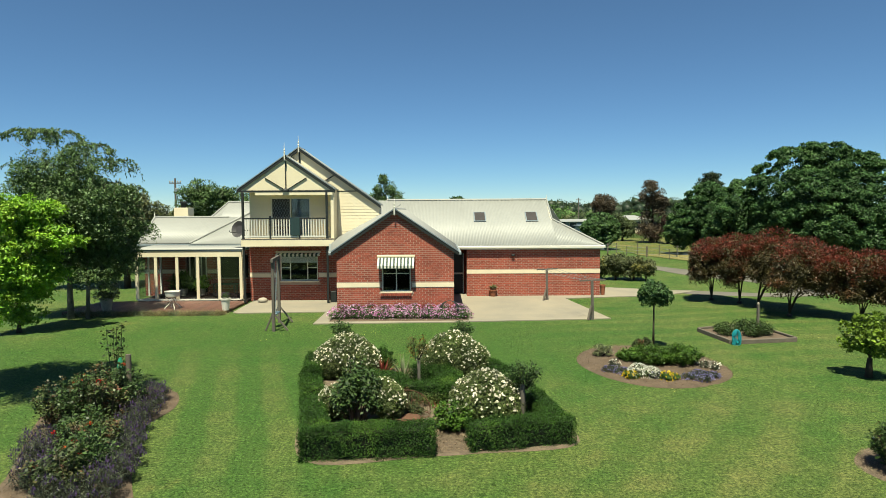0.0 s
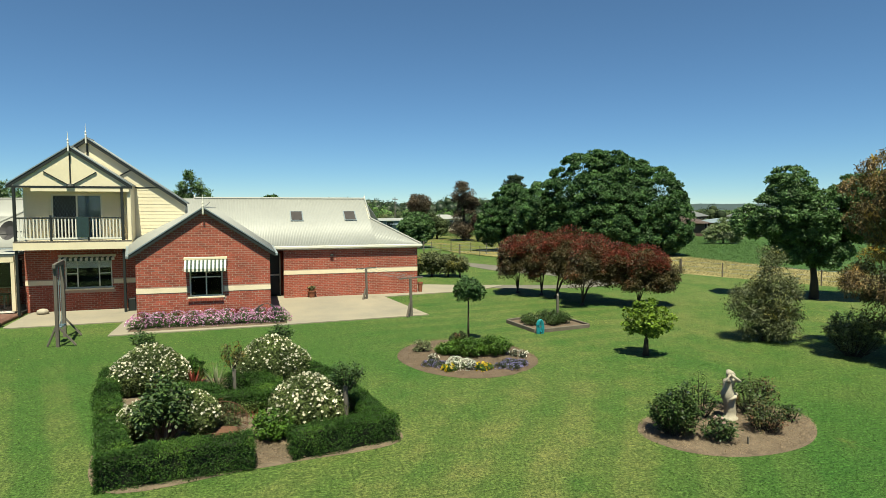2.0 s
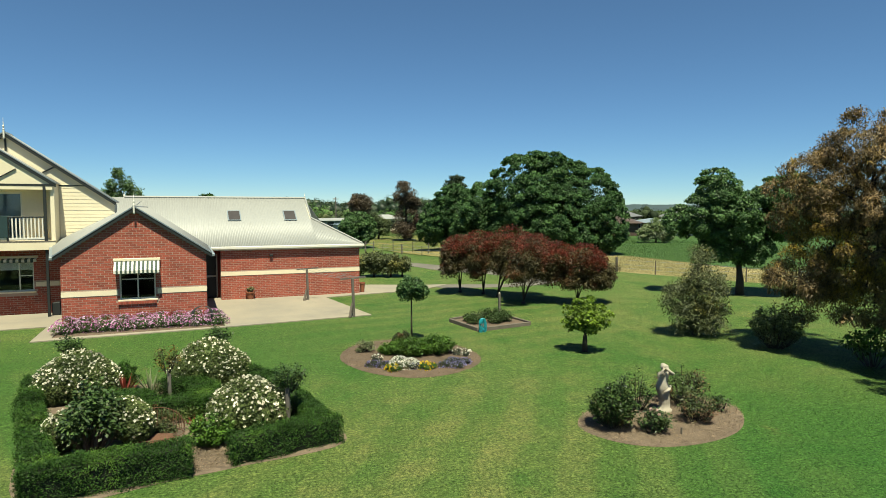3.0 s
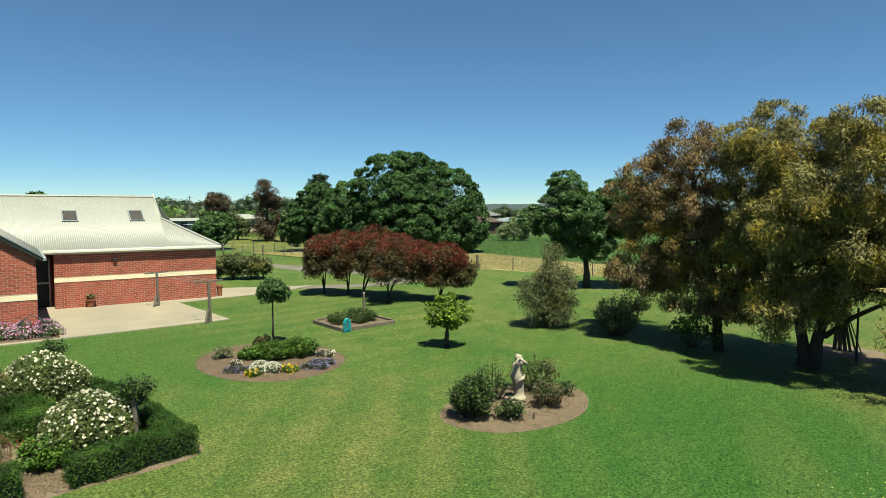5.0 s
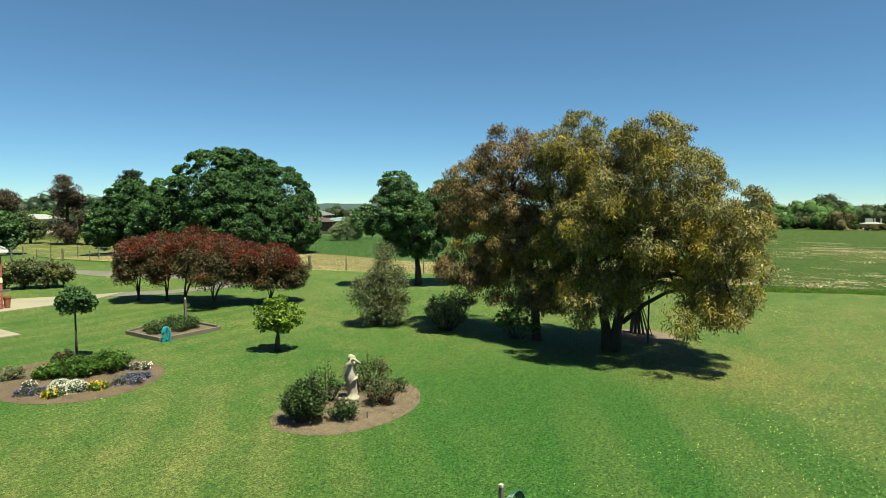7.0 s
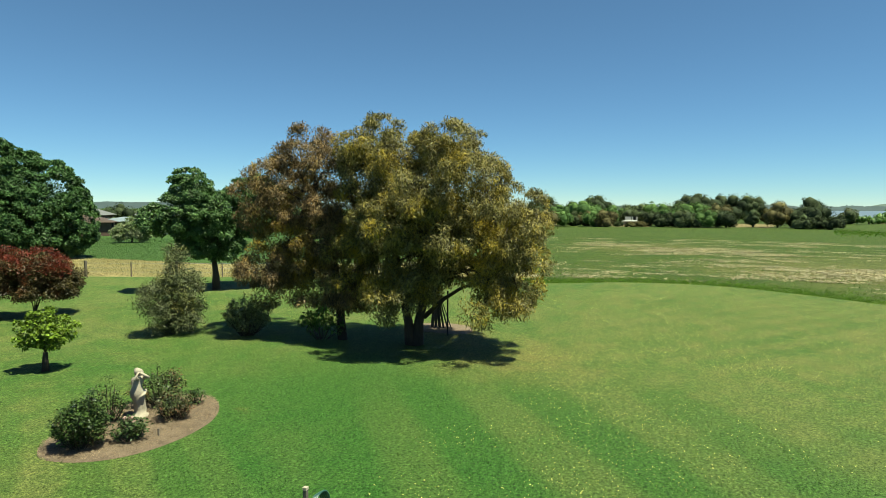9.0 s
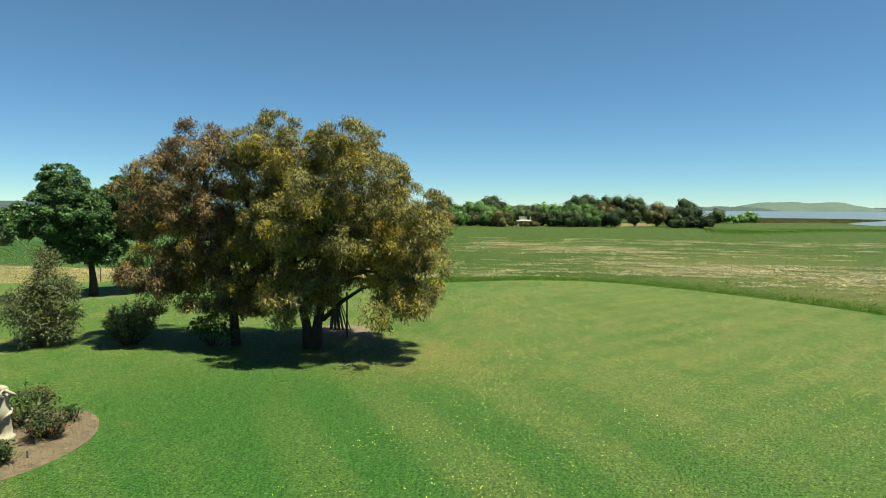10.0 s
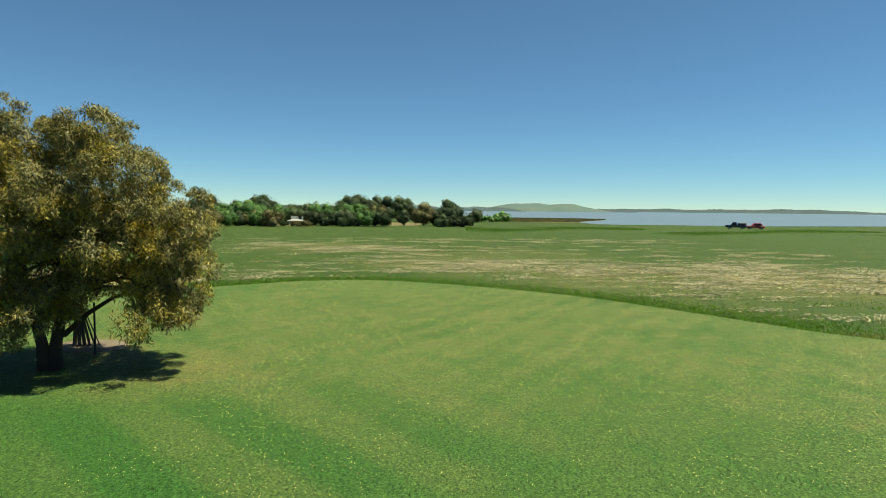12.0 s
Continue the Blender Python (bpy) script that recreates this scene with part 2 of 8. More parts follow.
L_GUM = foliage("gum_leaf", (0.0432, 0.0444, 0.0228), (0.186, 0.166, 0.06), tip=(0.324, 0.246, 0.0312), tip_scale=0.75, tip_from=0.47, rough=0.5, shine=0.24, through=0.22)
L_GUM_BRONZE = foliage("bronze_gum_leaf", (0.0449, 0.0364, 0.0225), (0.182, 0.123, 0.0599), tip=(0.288, 0.198, 0.0299), tip_scale=0.5, tip_from=0.52, rough=0.5, shine=0.24, through=0.22)
L_GUM_DRY = foliage("far_gum_leaf", (0.036, 0.0283, 0.0195), (0.0772, 0.0592, 0.0386), tip=(0.114, 0.0566, 0.036), tip_scale=0.4, spray=0.5)
L_ELM = foliage("elm_leaf", (0.0191, 0.0522, 0.0183), (0.0487, 0.104, 0.0348), tip=(0.0783, 0.146, 0.0478), tip_scale=0.35, tip_from=0.52, spray=0.7, shine=0.2)
L_OAK = foliage("oak_leaf", (0.0265, 0.0644, 0.0227), (0.0644, 0.125, 0.0416), tip=(0.0983, 0.166, 0.0606), tip_scale=0.9, tip_from=0.52, shine=0.25)
L_RED = foliage("photinia_leaf", (0.0263, 0.0247, 0.00984), (0.0658, 0.0528, 0.0198), tip=(0.106, 0.033, 0.0132), tip_scale=1.2, tip_from=0.5, through=0.2)
L_REDTIP = foliage("photinia_new_growth", (0.0556, 0.0139, 0.00927), (0.153, 0.0278, 0.0162), shine=0.4)
L_BIRCH = foliage("birch_leaf", (0.0373, 0.0747, 0.0271), (0.0884, 0.15, 0.0509), tip=(0.122, 0.17, 0.0679), tip_scale=0.7)
L_LIME = foliage("lime_leaf", (0.0799, 0.2, 0.016), (0.184, 0.351, 0.0319), tip=(0.271, 0.416, 0.0479), tip_scale=1.2, tip_from=0.5)
L_MAPLE = foliage("maple_leaf", (0.0604, 0.115, 0.011), (0.138, 0.214, 0.022), tip=(0.197, 0.258, 0.0275), tip_scale=2.0)
L_CISTUS = foliage("cistus_leaf", (0.036, 0.0566, 0.017), (0.0879, 0.116, 0.0386), tip=(0.114, 0.134, 0.0515), tip_scale=2.0, shine=0.2)
L_CLOD = foliage("soil_clod", (0.0566, 0.0386, 0.0258), (0.149, 0.103, 0.0695), shine=0.05, through=0.0)
L_CHIP = foliage("bark_chip", (0.085, 0.06, 0.043), (0.19, 0.142, 0.1), shine=0.1, through=0.0)
L_HEDGE = foliage("box_leaf", (0.00833, 0.0258, 0.00606), (0.0318, 0.0726, 0.0129), tip=(0.0644, 0.117, 0.0204), tip_scale=1.6, tip_from=0.54, through=0.08, shine=0.12)
L_SHRUB = foliage("shrub_leaf", (0.0206, 0.0463, 0.0154), (0.0515, 0.0922, 0.0258), tip=(0.0825, 0.114, 0.036), tip_scale=2.0)
L_GREY = foliage("wattle_leaf", (0.036, 0.0515, 0.0231), (0.103, 0.118, 0.0515), tip=(0.195, 0.175, 0.036), tip_scale=0.8, tip_from=0.52)
L_DARKSHRUB = foliage("dark_shrub_leaf", (0.0562, 0.0716, 0.0358), (0.163, 0.189, 0.0919), tip=(0.112, 0.0919, 0.0459), tip_scale=2.0, shine=0.45, rough=0.4)
L_BUSHROSE = foliage("bush_rose_leaf", (0.0154, 0.036, 0.0113), (0.0438, 0.0772, 0.0206), tip=(0.0974, 0.0463, 0.0258), tip_scale=2.5, tip_from=0.56, shine=0.25)
L_ROSE = foliage("rose_leaf", (0.0231, 0.04, 0.0154), (0.0566, 0.08, 0.0258), tip=(0.135, 0.05, 0.032), tip_scale=2.5, tip_from=0.5)
L_LAV = foliage("lavender_stem", (0.0193, 0.027, 0.0173), (0.0502, 0.0619, 0.0386), spray=3.0)
L_BRIGHT = foliage("fresh_leaf", (0.0258, 0.0669, 0.00772), (0.0618, 0.129, 0.0154), tip=(0.0922, 0.154, 0.0206), tip_scale=3.0)
L_SPEAR = foliage("spear_leaf", (0.0825, 0.103, 0.0515), (0.154, 0.175, 0.103))
L_REDSPEAR = foliage("red_spear_leaf", (0.103, 0.0154, 0.0129), (0.195, 0.0309, 0.0206))
L_CONIFER = foliage("conifer_needle", (0.0103, 0.0231, 0.0113), (0.0258, 0.0463, 0.0206), spray=0.5)
L_FARMIX = foliage("far_wood_leaf", (0.0434, 0.0589, 0.0341), (0.0868, 0.115, 0.0558), tip=(0.124, 0.118, 0.0527), tip_scale=0.08, spray=0.4, shine=0.08, rough=0.7)
L_TALL = foliage("tall_grass_blade", (0.0478, 0.122, 0.0174), (0.0957, 0.183, 0.0278), tip=(0.209, 0.174, 0.087), tip_scale=0.2, tip_from=0.6, shine=0.15, through=0.5)
L_STRAW = foliage("raked_straw", (0.19, 0.165, 0.105), (0.34, 0.305, 0.215), shine=0.2, through=0.2, spray=0.3)
L_STRAWBLADE = foliage("dry_grass_blade", (0.139, 0.124, 0.0618), (0.237, 0.211, 0.118), shine=0.2)


def petal(name, c):
    return foliage(name, scaled(c, 0.75), c, shine=0.2, through=0.15)


F_WHITE = petal("white_petal", (0.574, 0.574, 0.531))
F_CREAMWHITE = petal("cream_white_petal", (0.603, 0.567, 0.474))
F_YELLOW = petal("yellow_petal", (0.538, 0.395, 0.0215))
F_DANDELION = petal("dandelion_petal", (0.57, 0.534, 0.184))
F_BLUE = petal("blue_petal", (0.187, 0.172, 0.359))
F_PINK = petal("pink_petal", (0.488, 0.201, 0.416))
F_MAUVE = petal("mauve_petal", (0.502, 0.359, 0.502))
F_RED = petal("red_petal", (0.431, 0.0144, 0.0144))
F_CORAL = petal("coral_petal", (0.538, 0.0929, 0.0359))
F_PURPLE = petal("lavender_flower", (0.084, 0.0515, 0.141))
F_PALEPINK = petal("pale_pink_petal", (0.538, 0.359, 0.344))

# ---------- building helpers ----------
ORIGIN = {}


def thing(name, base, label, category, group="", kind=""):
    """An empty at the base of a thing, to hold its parts."""
    ob = new(name)
    ob.location = base
    ORIGIN[ob.name] = Vector(base)
    return tagged(ob, label, category, group, kind)


def finish(name, data, material, parent=None, label="", smooth=False):
    for mt in material if isinstance(material, (list, tuple)) else (material,):
        data.materials.append(mt)
    if smooth:
        data.polygons.foreach_set("use_smooth", [True] * len(data.polygons))
    ob = new(name, data)
    if parent is not None:
        ob.parent = parent
        ob.matrix_parent_inverse = Matrix.Translation(-ORIGIN.get(parent.name, Vector()))
    if label:
        ob["label"] = label
    return ob


def part(name, bm, material, parent=None, label="", smooth=False):
    data = bpy.data.meshes.new(name)
    bm.normal_update()
    bm.to_mesh(data)
    bm.free()
    return finish(name, data, material, parent, label, smooth)


def box(bm, x0, x1, y0, y1, z0, z1):
    v = [bm.verts.new((x, y, z)) for z in (z0, z1) for x, y in ((x0, y0), (x1, y0), (x1, y1), (x0, y1))]
    for f in ((3, 2, 1, 0), (4, 5, 6, 7), (0, 1, 5, 4), (1, 2, 6, 5), (2, 3, 7, 6), (3, 0, 4, 7)):
        bm.faces.new([v[i] for i in f])
    return v


def boxes(*bs):
    bm = bmesh.new()
    for b in bs:
        box(bm, *b)
    return bm


def bevelled(bm, w=0.01):
    bmesh.ops.bevel(bm, geom=bm.edges[:], offset=w, segments=1, affect="EDGES")
    return bm


def bar(bm, a, b, w, h=None):
    """A square bar from a to b."""
    a, b = Vector(a), Vector(b)
    d = (b - a).normalized()
    s = d.cross(Vector((0, 0, 1)))
    s = Vector((1, 0, 0)) if s.length < 1e-4 else s.normalized()
    u = s.cross(d)
    h = h or w
    v = [bm.verts.new(p + s * i * w / 2 + u * j * h / 2) for p in (a, b) for i, j in ((-1, -1), (1, -1), (1, 1), (-1, 1))]
    for f in ((0, 1, 2, 3), (7, 6, 5, 4), (4, 5, 1, 0), (5, 6, 2, 1), (6, 7, 3, 2), (7, 4, 0, 3)):
        bm.faces.new([v[i] for i in f])
    return bm


def tube(bm, points, radii, n=8, cap=True):
    """A round tapering limb through the points."""
    pts = [Vector(p) for p in points]
    rings = []
    for i, p in enumerate(pts):
        d = (pts[min(i + 1, len(pts) - 1)] - pts[max(i - 1, 0)]).normalized()
        s = d.cross(Vector((0, 0, 1)))
        s = d.cross(Vector((1, 0, 0))) if s.length < 0.05 else s
        s.normalize()
        u = s.cross(d)
        rings.append([bm.verts.new(p + (s * math.cos(k * math.tau / n) + u * math.sin(k * math.tau / n)) * radii[i]) for k in range(n)])
    for a, b in zip(rings, rings[1:]):
        for k in range(n):
            bm.faces.new((a[k], a[(k + 1) % n], b[(k + 1) % n], b[k]))
    if cap:
        bm.faces.new(rings[0][::-1])
        bm.faces.new(rings[-1])
    return bm


def lathe(bm, centre, profile, n=20):
    """A turned form: (radius, height) pairs round a vertical axis."""
    c = Vector(centre)
    rings = [[bm.verts.new(c + Vector((r * math.cos(k * math.tau / n), r * math.sin(k * math.tau / n), z))) for k in range(n)] for r, z in profile]
    for a, b in zip(rings, rings[1:]):
        for k in range(n):
            bm.faces.new((a[k], a[(k + 1) % n], b[(k + 1) % n], b[k]))
    bm.faces.new(rings[0][::-1])
    bm.faces.new(rings[-1])
    return bm


def slab(name, outline, z0, z1, material, label, category="", kind="structure", parent=None):
    """A flat plate over an outline, with upright edges."""
    bm = bmesh.new()
    lo = [bm.verts.new((x, y, z0)) for x, y in outline]
    hi = [bm.verts.new((x, y, z1)) for x, y in outline]
    n = len(outline)
    bm.faces.new(hi)
    bm.faces.new(lo[::-1])
    for i in range(n):
        bm.faces.new((lo[i], lo[(i + 1) % n], hi[(i + 1) % n], hi[i]))
    bmesh.ops.recalc_face_normals(bm, faces=bm.faces[:])
    ob = part(name, bm, material, parent)
    return ob if parent else tagged(ob, label, category, "", kind)


def wall_xz(name, outline, holes, y0, y1, material, parent):
    """A wall across x with a free outline (x, z) and rectangular openings that go through it."""
    bm = bmesh.new()
    loops = [outline] + [[(a, c), (b, c), (b, d), (a, d)] for a, b, c, d in holes]
    edges = []
    for lp in loops:
        vs = [bm.verts.new((x, y0, z)) for x, z in lp]
        edges += [bm.edges.new((vs[i], vs[(i + 1) % len(vs)])) for i in range(len(vs))]
    bmesh.ops.triangle_fill(bm, use_beauty=True, use_dissolve=False, edges=edges)
    r = bmesh.ops.extrude_face_region(bm, geom=bm.faces[:])
    for v in r["geom"]:
        if isinstance(v, bmesh.types.BMVert):
            v.co.y = y1
    bmesh.ops.recalc_face_normals(bm, faces=bm.faces[:])
    return part(name, bm, material, parent)


def mesh_from(name, verts, quads):
    """A mesh from arrays of vertices and of faces with equal numbers of corners."""
    data = bpy.data.meshes.new(name)
    data.vertices.add(len(verts))
    data.vertices.foreach_set("co", np.asarray(verts, np.float32).ravel())
    q = np.asarray(quads, np.int32)
    data.loops.add(q.size)
    data.loops.foreach_set("vertex_index", q.ravel())
    data.polygons.add(len(q))
    data.polygons.foreach_set("loop_start", np.arange(0, q.size, q.shape[1], dtype=np.int32))
    data.polygons.foreach_set("loop_total", np.full(len(q), q.shape[1], np.int32))
    data.update(calc_edges=True)
    return data


BRICK_MESH = {}


def brick_data(w):
    w = round(w, 3)
    if w not in BRICK_MESH:
        bm = boxes((-w / 2, w / 2, -0.003, 0.012, 0.0, 0.071))
        data = bpy.data.meshes.new("brick")
        bm.to_mesh(data)
        bm.free()
        data.materials.append(M_BRICK_ONE)
        BRICK_MESH[w] = data
    return BRICK_MESH[w]


BRICKS_LATER = []


def brickwork(wall, y, z0, z1, span, holes, near=None):
    """Stretcher-bond bricks proud of a wall's mortar. span(z) gives its left and right edge; near: the stretch whose bricks are parts."""
    verts, singles = [], []
    for k in range(int((z1 - z0) / 0.086)):
        z = z0 + k * 0.086
        lo, hi = span(z + 0.06)
        cuts = [(lo, hi)]
        for a, b, c, d in holes:
            if z + 0.076 > c and z < d:
                cuts = [p for s, e in cuts for p in ((s, min(e, a)), (max(s, b), e)) if p[1] - p[0] > 0.04]
        for s, e in cuts:
            x = math.floor(s / 0.24) * 0.24 - (0.12 if k % 2 else 0.0)
            while x < e:
                a, b = max(x, s), min(x + 0.223, e)
                if b - a > 0.035:
                    if near and near[0] < (a + b) / 2 < near[1] and near[2] < z < near[3] and len(singles) < 300:
                        singles.append(((a + b) / 2, z, b - a))
                    else:
                        d = random.uniform(-0.001, 0.001)
                        verts.append([(px, py, pz) for pz in (z, z + 0.071) for px, py in ((a, y - 0.003 + d), (b, y - 0.003 + d), (b, y + 0.012), (a, y + 0.012))])
                x += 0.24
    if verts:
        v = np.array(verts, np.float32)
        f = np.array(((4, 5, 6, 7), (0, 1, 5, 4), (1, 2, 6, 5), (3, 0, 4, 7), (3, 2, 1, 0)))
        q = (np.arange(len(v))[:, None, None] * 8 + f[None]).reshape(-1, 4)
        ob = finish("brick_course", mesh_from("brick_course", v.reshape(-1, 3), q), M_BRICK, wall)
        ob.data.shade_flat()
        ob["kind"] = "stuff"
    BRICKS_LATER.append((wall, y, singles))


def lay_bricks():
    for wall, y, singles in BRICKS_LATER:
        for x, z, w in singles:
            ob = new("brick", brick_data(w))
            ob.location = (x, y + random.uniform(-0.001, 0.001), z)
            ob.parent = wall


def corrugated(name, origin, u, v, lower, upper, a0, a1, material, parent, pitch=0.076, depth=0.009):
    """A roof slope of corrugated sheet. u runs along the eave, v up the slope; lower(a) and upper(a) bound it."""
    o, u, v = Vector(origin), Vector(u).normalized(), Vector(v).normalized()
    n = u.cross(v).normalized()
    if n.z < 0:
        n = -n
    count = int((a1 - a0) / (pitch / 4))
    verts = []
    for i in range(count + 1):
        a = a0 + (a1 - a0) * i / count
        h = depth * math.sin(i * math.pi / 2)
        for s in (lower(a), upper(a)):
            p = o + u * a + v * s
            verts += [p + n * h, p - n * 0.035]
    quads = []
    for i in range(count):
        k, m = i * 4, i * 4 + 4
        quads += [(k, m, m + 2, k + 2), (k + 1, k + 3, m + 3, m + 1), (k, k + 1, m + 1, m), (k + 2, m + 2, m + 3, k + 3)]
    return finish(name, mesh_from(name, [tuple(p) for p in verts], quads), material, parent)


def window_in(house, x0, x1, z0, z1, y, lights, blind=0.0, sill=True, rail=None, depth=0.05):
    """A framed window set in an opening: frame, mullions, a pane for each light, a sill and perhaps a blind."""
    bm = boxes((x0, x1, y, y + depth, z0, z0 + 0.05), (x0, x1, y, y + depth, z1 - 0.05, z1), (x0, x0 + 0.05, y, y + depth, z0 + 0.05, z1 - 0.05), (x1 - 0.05, x1, y, y + depth, z0 + 0.05, z1 - 0.05))
    win = part("window", bm, M_WHITE, house)
    edges = [x0 + 0.05] + [x0 + (x1 - x0) * f for f in lights] + [x1 - 0.05]
    for e in edges[1:-1]:
        part("mullion", boxes((e - 0.022, e + 0.022, y + 0.004, y + depth - 0.004, z0 + 0.05, z1 - 0.05)), M_WHITE, win)
    if rail:
        for i in rail[1]:
            part("transom", boxes((edges[i] + 0.022, edges[i + 1] - 0.022, y + 0.006, y + depth - 0.006, rail[0] - 0.018, rail[0] + 0.018)), M_WHITE, win)
    for a, b in zip(edges, edges[1:]):
        pane = part("pane", boxes((a, b, y + 0.02, y + 0.026, z0 + 0.05, z1 - 0.05)), M_GLASS, win)
        pane.visible_shadow = False
    if sill:
        part("sill", bevelled(boxes((x0 - 0.06, x1 + 0.06, y - 0.11, y + 0.02, z0 - 0.07, z0 - 0.003))), M_BAND, win)
    if blind:
        part("blind", boxes((x0 + 0.06, x1 - 0.06, y + 0.032, y + 0.04, z1 - blind, z1 - 0.05)), M_CURTAIN, win)
    return win


def finial(house, x, y, z, h=0.75):
    bm = bmesh.new()
    lathe(bm, (x, y, z - h * 0.45), [(0.015, 0), (0.035, 0.05), (0.035, h * 0.45), (0.045, h * 0.47), (0.022, h * 0.53), (0.04, h * 0.62), (0.014, h * 0.7), (0.005, h * 1.05)], 10)
    return part("finial", bm, M_WHITE, house)

# ---------- ground ----------
def sheet(name, outline, z, material, label, category):
    bm = bmesh.new()
    f = bm.faces.new([bm.verts.new((x, y, z)) for x, y in outline])
    bmesh.ops.triangulate(bm, faces=[f])
    return tagged(part(name, bm, material), label, category, "", "structure")


def smooth_loop(pts, steps=8):
    """A closed smooth outline through the points."""
    out = []
    n = len(pts)
    for i in range(n):
        p = [Vector((*pts[(i + k) % n], 0)) for k in (-1, 0, 1, 2)]
        for s in range(steps):
            t = s / steps
            q = 0.5 * (2 * p[1] + (p[2] - p[0]) * t + (2 * p[0] - 5 * p[1] + 4 * p[2] - p[3]) * t * t + (3 * p[1] - p[0] - 3 * p[2] + p[3]) * t ** 3)
            out.append((q.x, q.y))
    return out


sheet("ground", [(-3500, -3500), (3500, -3500), (3500, 3500), (-3500, 3500)], -0.06, M_PADDOCK, "rough green paddock grass with straw-coloured patches", "ground")
LAWN_EDGE = smooth_loop([(-60, -60), (0, -45), (12, -26), (18.5, -17.8), (22.8, -15.1), (27, -12.8), (30.4, -10.5), (35, -5.5), (37.6, -0.8), (37.2, 4), (35, 8), (33.4, 14), (31.6, 23.5), (29.2, 30), (26.9, 35.6), (22, 48), (18.5, 59), (17, 80), (-20, 78), (-60, 70)])
sheet("lawn", LAWN_EDGE, 0.0, M_LAWN, "mown green lawn with mower stripes and dandelions", "lawn")
sheet("dry_pasture", [(31.8, 23.6), (29.4, 30.1), (27.1, 35.8), (22.3, 48), (19, 60), (21, 75), (30, 60), (37.5, 47.8), (37.2, 46), (37.2, 34), (43, 22), (50, 14), (38, 9)], -0.03, M_STRAW, "strip of dry straw-coloured pasture behind the fence", "pasture")
sheet("crop_field", [(37.4, 34.4), (37.3, 46.2), (36, 49), (38, 62), (56, 84), (75, 78), (120, 60), (110, 42), (60, 28)], -0.025, M_CROP, "even green young crop in a field", "field")
sheet("green_verge", [(19.5, 61), (30, 60), (40, 75), (36, 95), (15, 95), (16, 75)], -0.028, M_VERGE, "grassy house paddock with yellow weeds", "pasture")
def bearings(*at):
    return [(d * math.sin(radians(q)), d * math.cos(radians(q))) for q, d in at]


sheet("lake", bearings((101.8, 345), (105, 342), (109, 338), (112.4, 332), (113.4, 318), (112.9, 292), (111.7, 262), (110.9, 238), (111.2, 226), (112.6, 209), (115, 206), (118.7, 214), (121, 212), (127, 226), (134, 262), (142, 340)) + [(300, -900), (3000, -3400), (3400, -1100), (3400, -300)], -0.02, M_WATER, "pale grey-blue lake with a light ripple", "lake")
sheet("marsh", bearings((103, 232), (103, 345), (105, 341), (109, 337), (112.4, 331), (113.4, 317), (112.9, 291), (111.7, 261), (110.8, 238), (111.1, 225), (107, 219)), -0.015, M_MARSH, "flat brown and green marsh reaching into the lake", "marsh")
sheet("bare_field", bearings((83.4, 154), (86.6, 154), (87, 186), (83, 186)), -0.05, M_STUBBLE, "small brown stubble field among the trees", "field")
sheet("bare_field", bearings((93.2, 160), (96.0, 164), (97, 200), (92.5, 200)), -0.05, M_STUBBLE, "small brown stubble field among the trees", "field")

# concrete and drive
slab("pavement", [(1.0, 24.45), (6.62, 24.9), (5.95, 30.5), (8.3, 30.95), (11.0, 31.3), (13.4, 33.0), (11.8, 33.4), (9.2, 34.6), (8.0, 34.6), (8.0, 31.79), (0.46, 32.4), (0.46, 26.19), (1.0, 26.19)], -0.05, 0.035, M_CONCRETE, "pale concrete yard beside the brick wing", "pavement")
slab("pavement", [(-4.98, 24.15), (0.998, 24.4), (0.998, 24.62), (-4.45, 24.55), (-4.45, 26.2), (-4.42, 30.38), (-9.1, 30.38), (-8.95, 26.9), (-8.7, 26.75), (-4.98, 26.95)], -0.05, 0.035, M_CONCRETE, "pale concrete patio and path along the house", "pavement")
slab("road", smooth_loop([(12.5, 32.0), (13.6, 31.4), (16.3, 30.8), (19, 31.2), (21.4, 33.5), (20.8, 38), (18.9, 42), (17.6, 44.4), (16, 48.4), (14.1, 55.4), (9, 63), (4, 66), (3.5, 63), (8.5, 57.5), (13, 53.5), (15.1, 45.8), (16.1, 40.6), (18.2, 37), (18.6, 34.2), (17, 32.1), (14.3, 32.8), (12.6, 33.3)], 5), -0.05, 0.012, M_ASPHALT, "worn grey gravel driveway looping behind the garden shrubs", "driveway")

# ---------- the house ----------
house = thing("house", (-4.0, 31.0, 0), "red brick house with cream bands, upper balcony and off-white iron roof", "house")
BAND = (1.16, 1.34)

# front gable wing
GX, GH = -1.97, 2.42
GZ = lambda x: 4.25 - 0.67 * abs(x - GX)
WIN_G = (-2.53, -1.33, 0.98, 2.36)
gable = wall_xz("gable_wall", [(GX - GH, 0), (GX + GH, 0), (GX + GH, GZ(GX + GH)), (GX, 4.25), (GX - GH, GZ(GX - GH))], [WIN_G], 26.2, 26.44, M_MORTAR, house)


def gable_span(z):
    half = GH if z < GZ(GX + GH) else max(0.0, (4.25 - z) / 0.67)
    return GX - half, GX + half


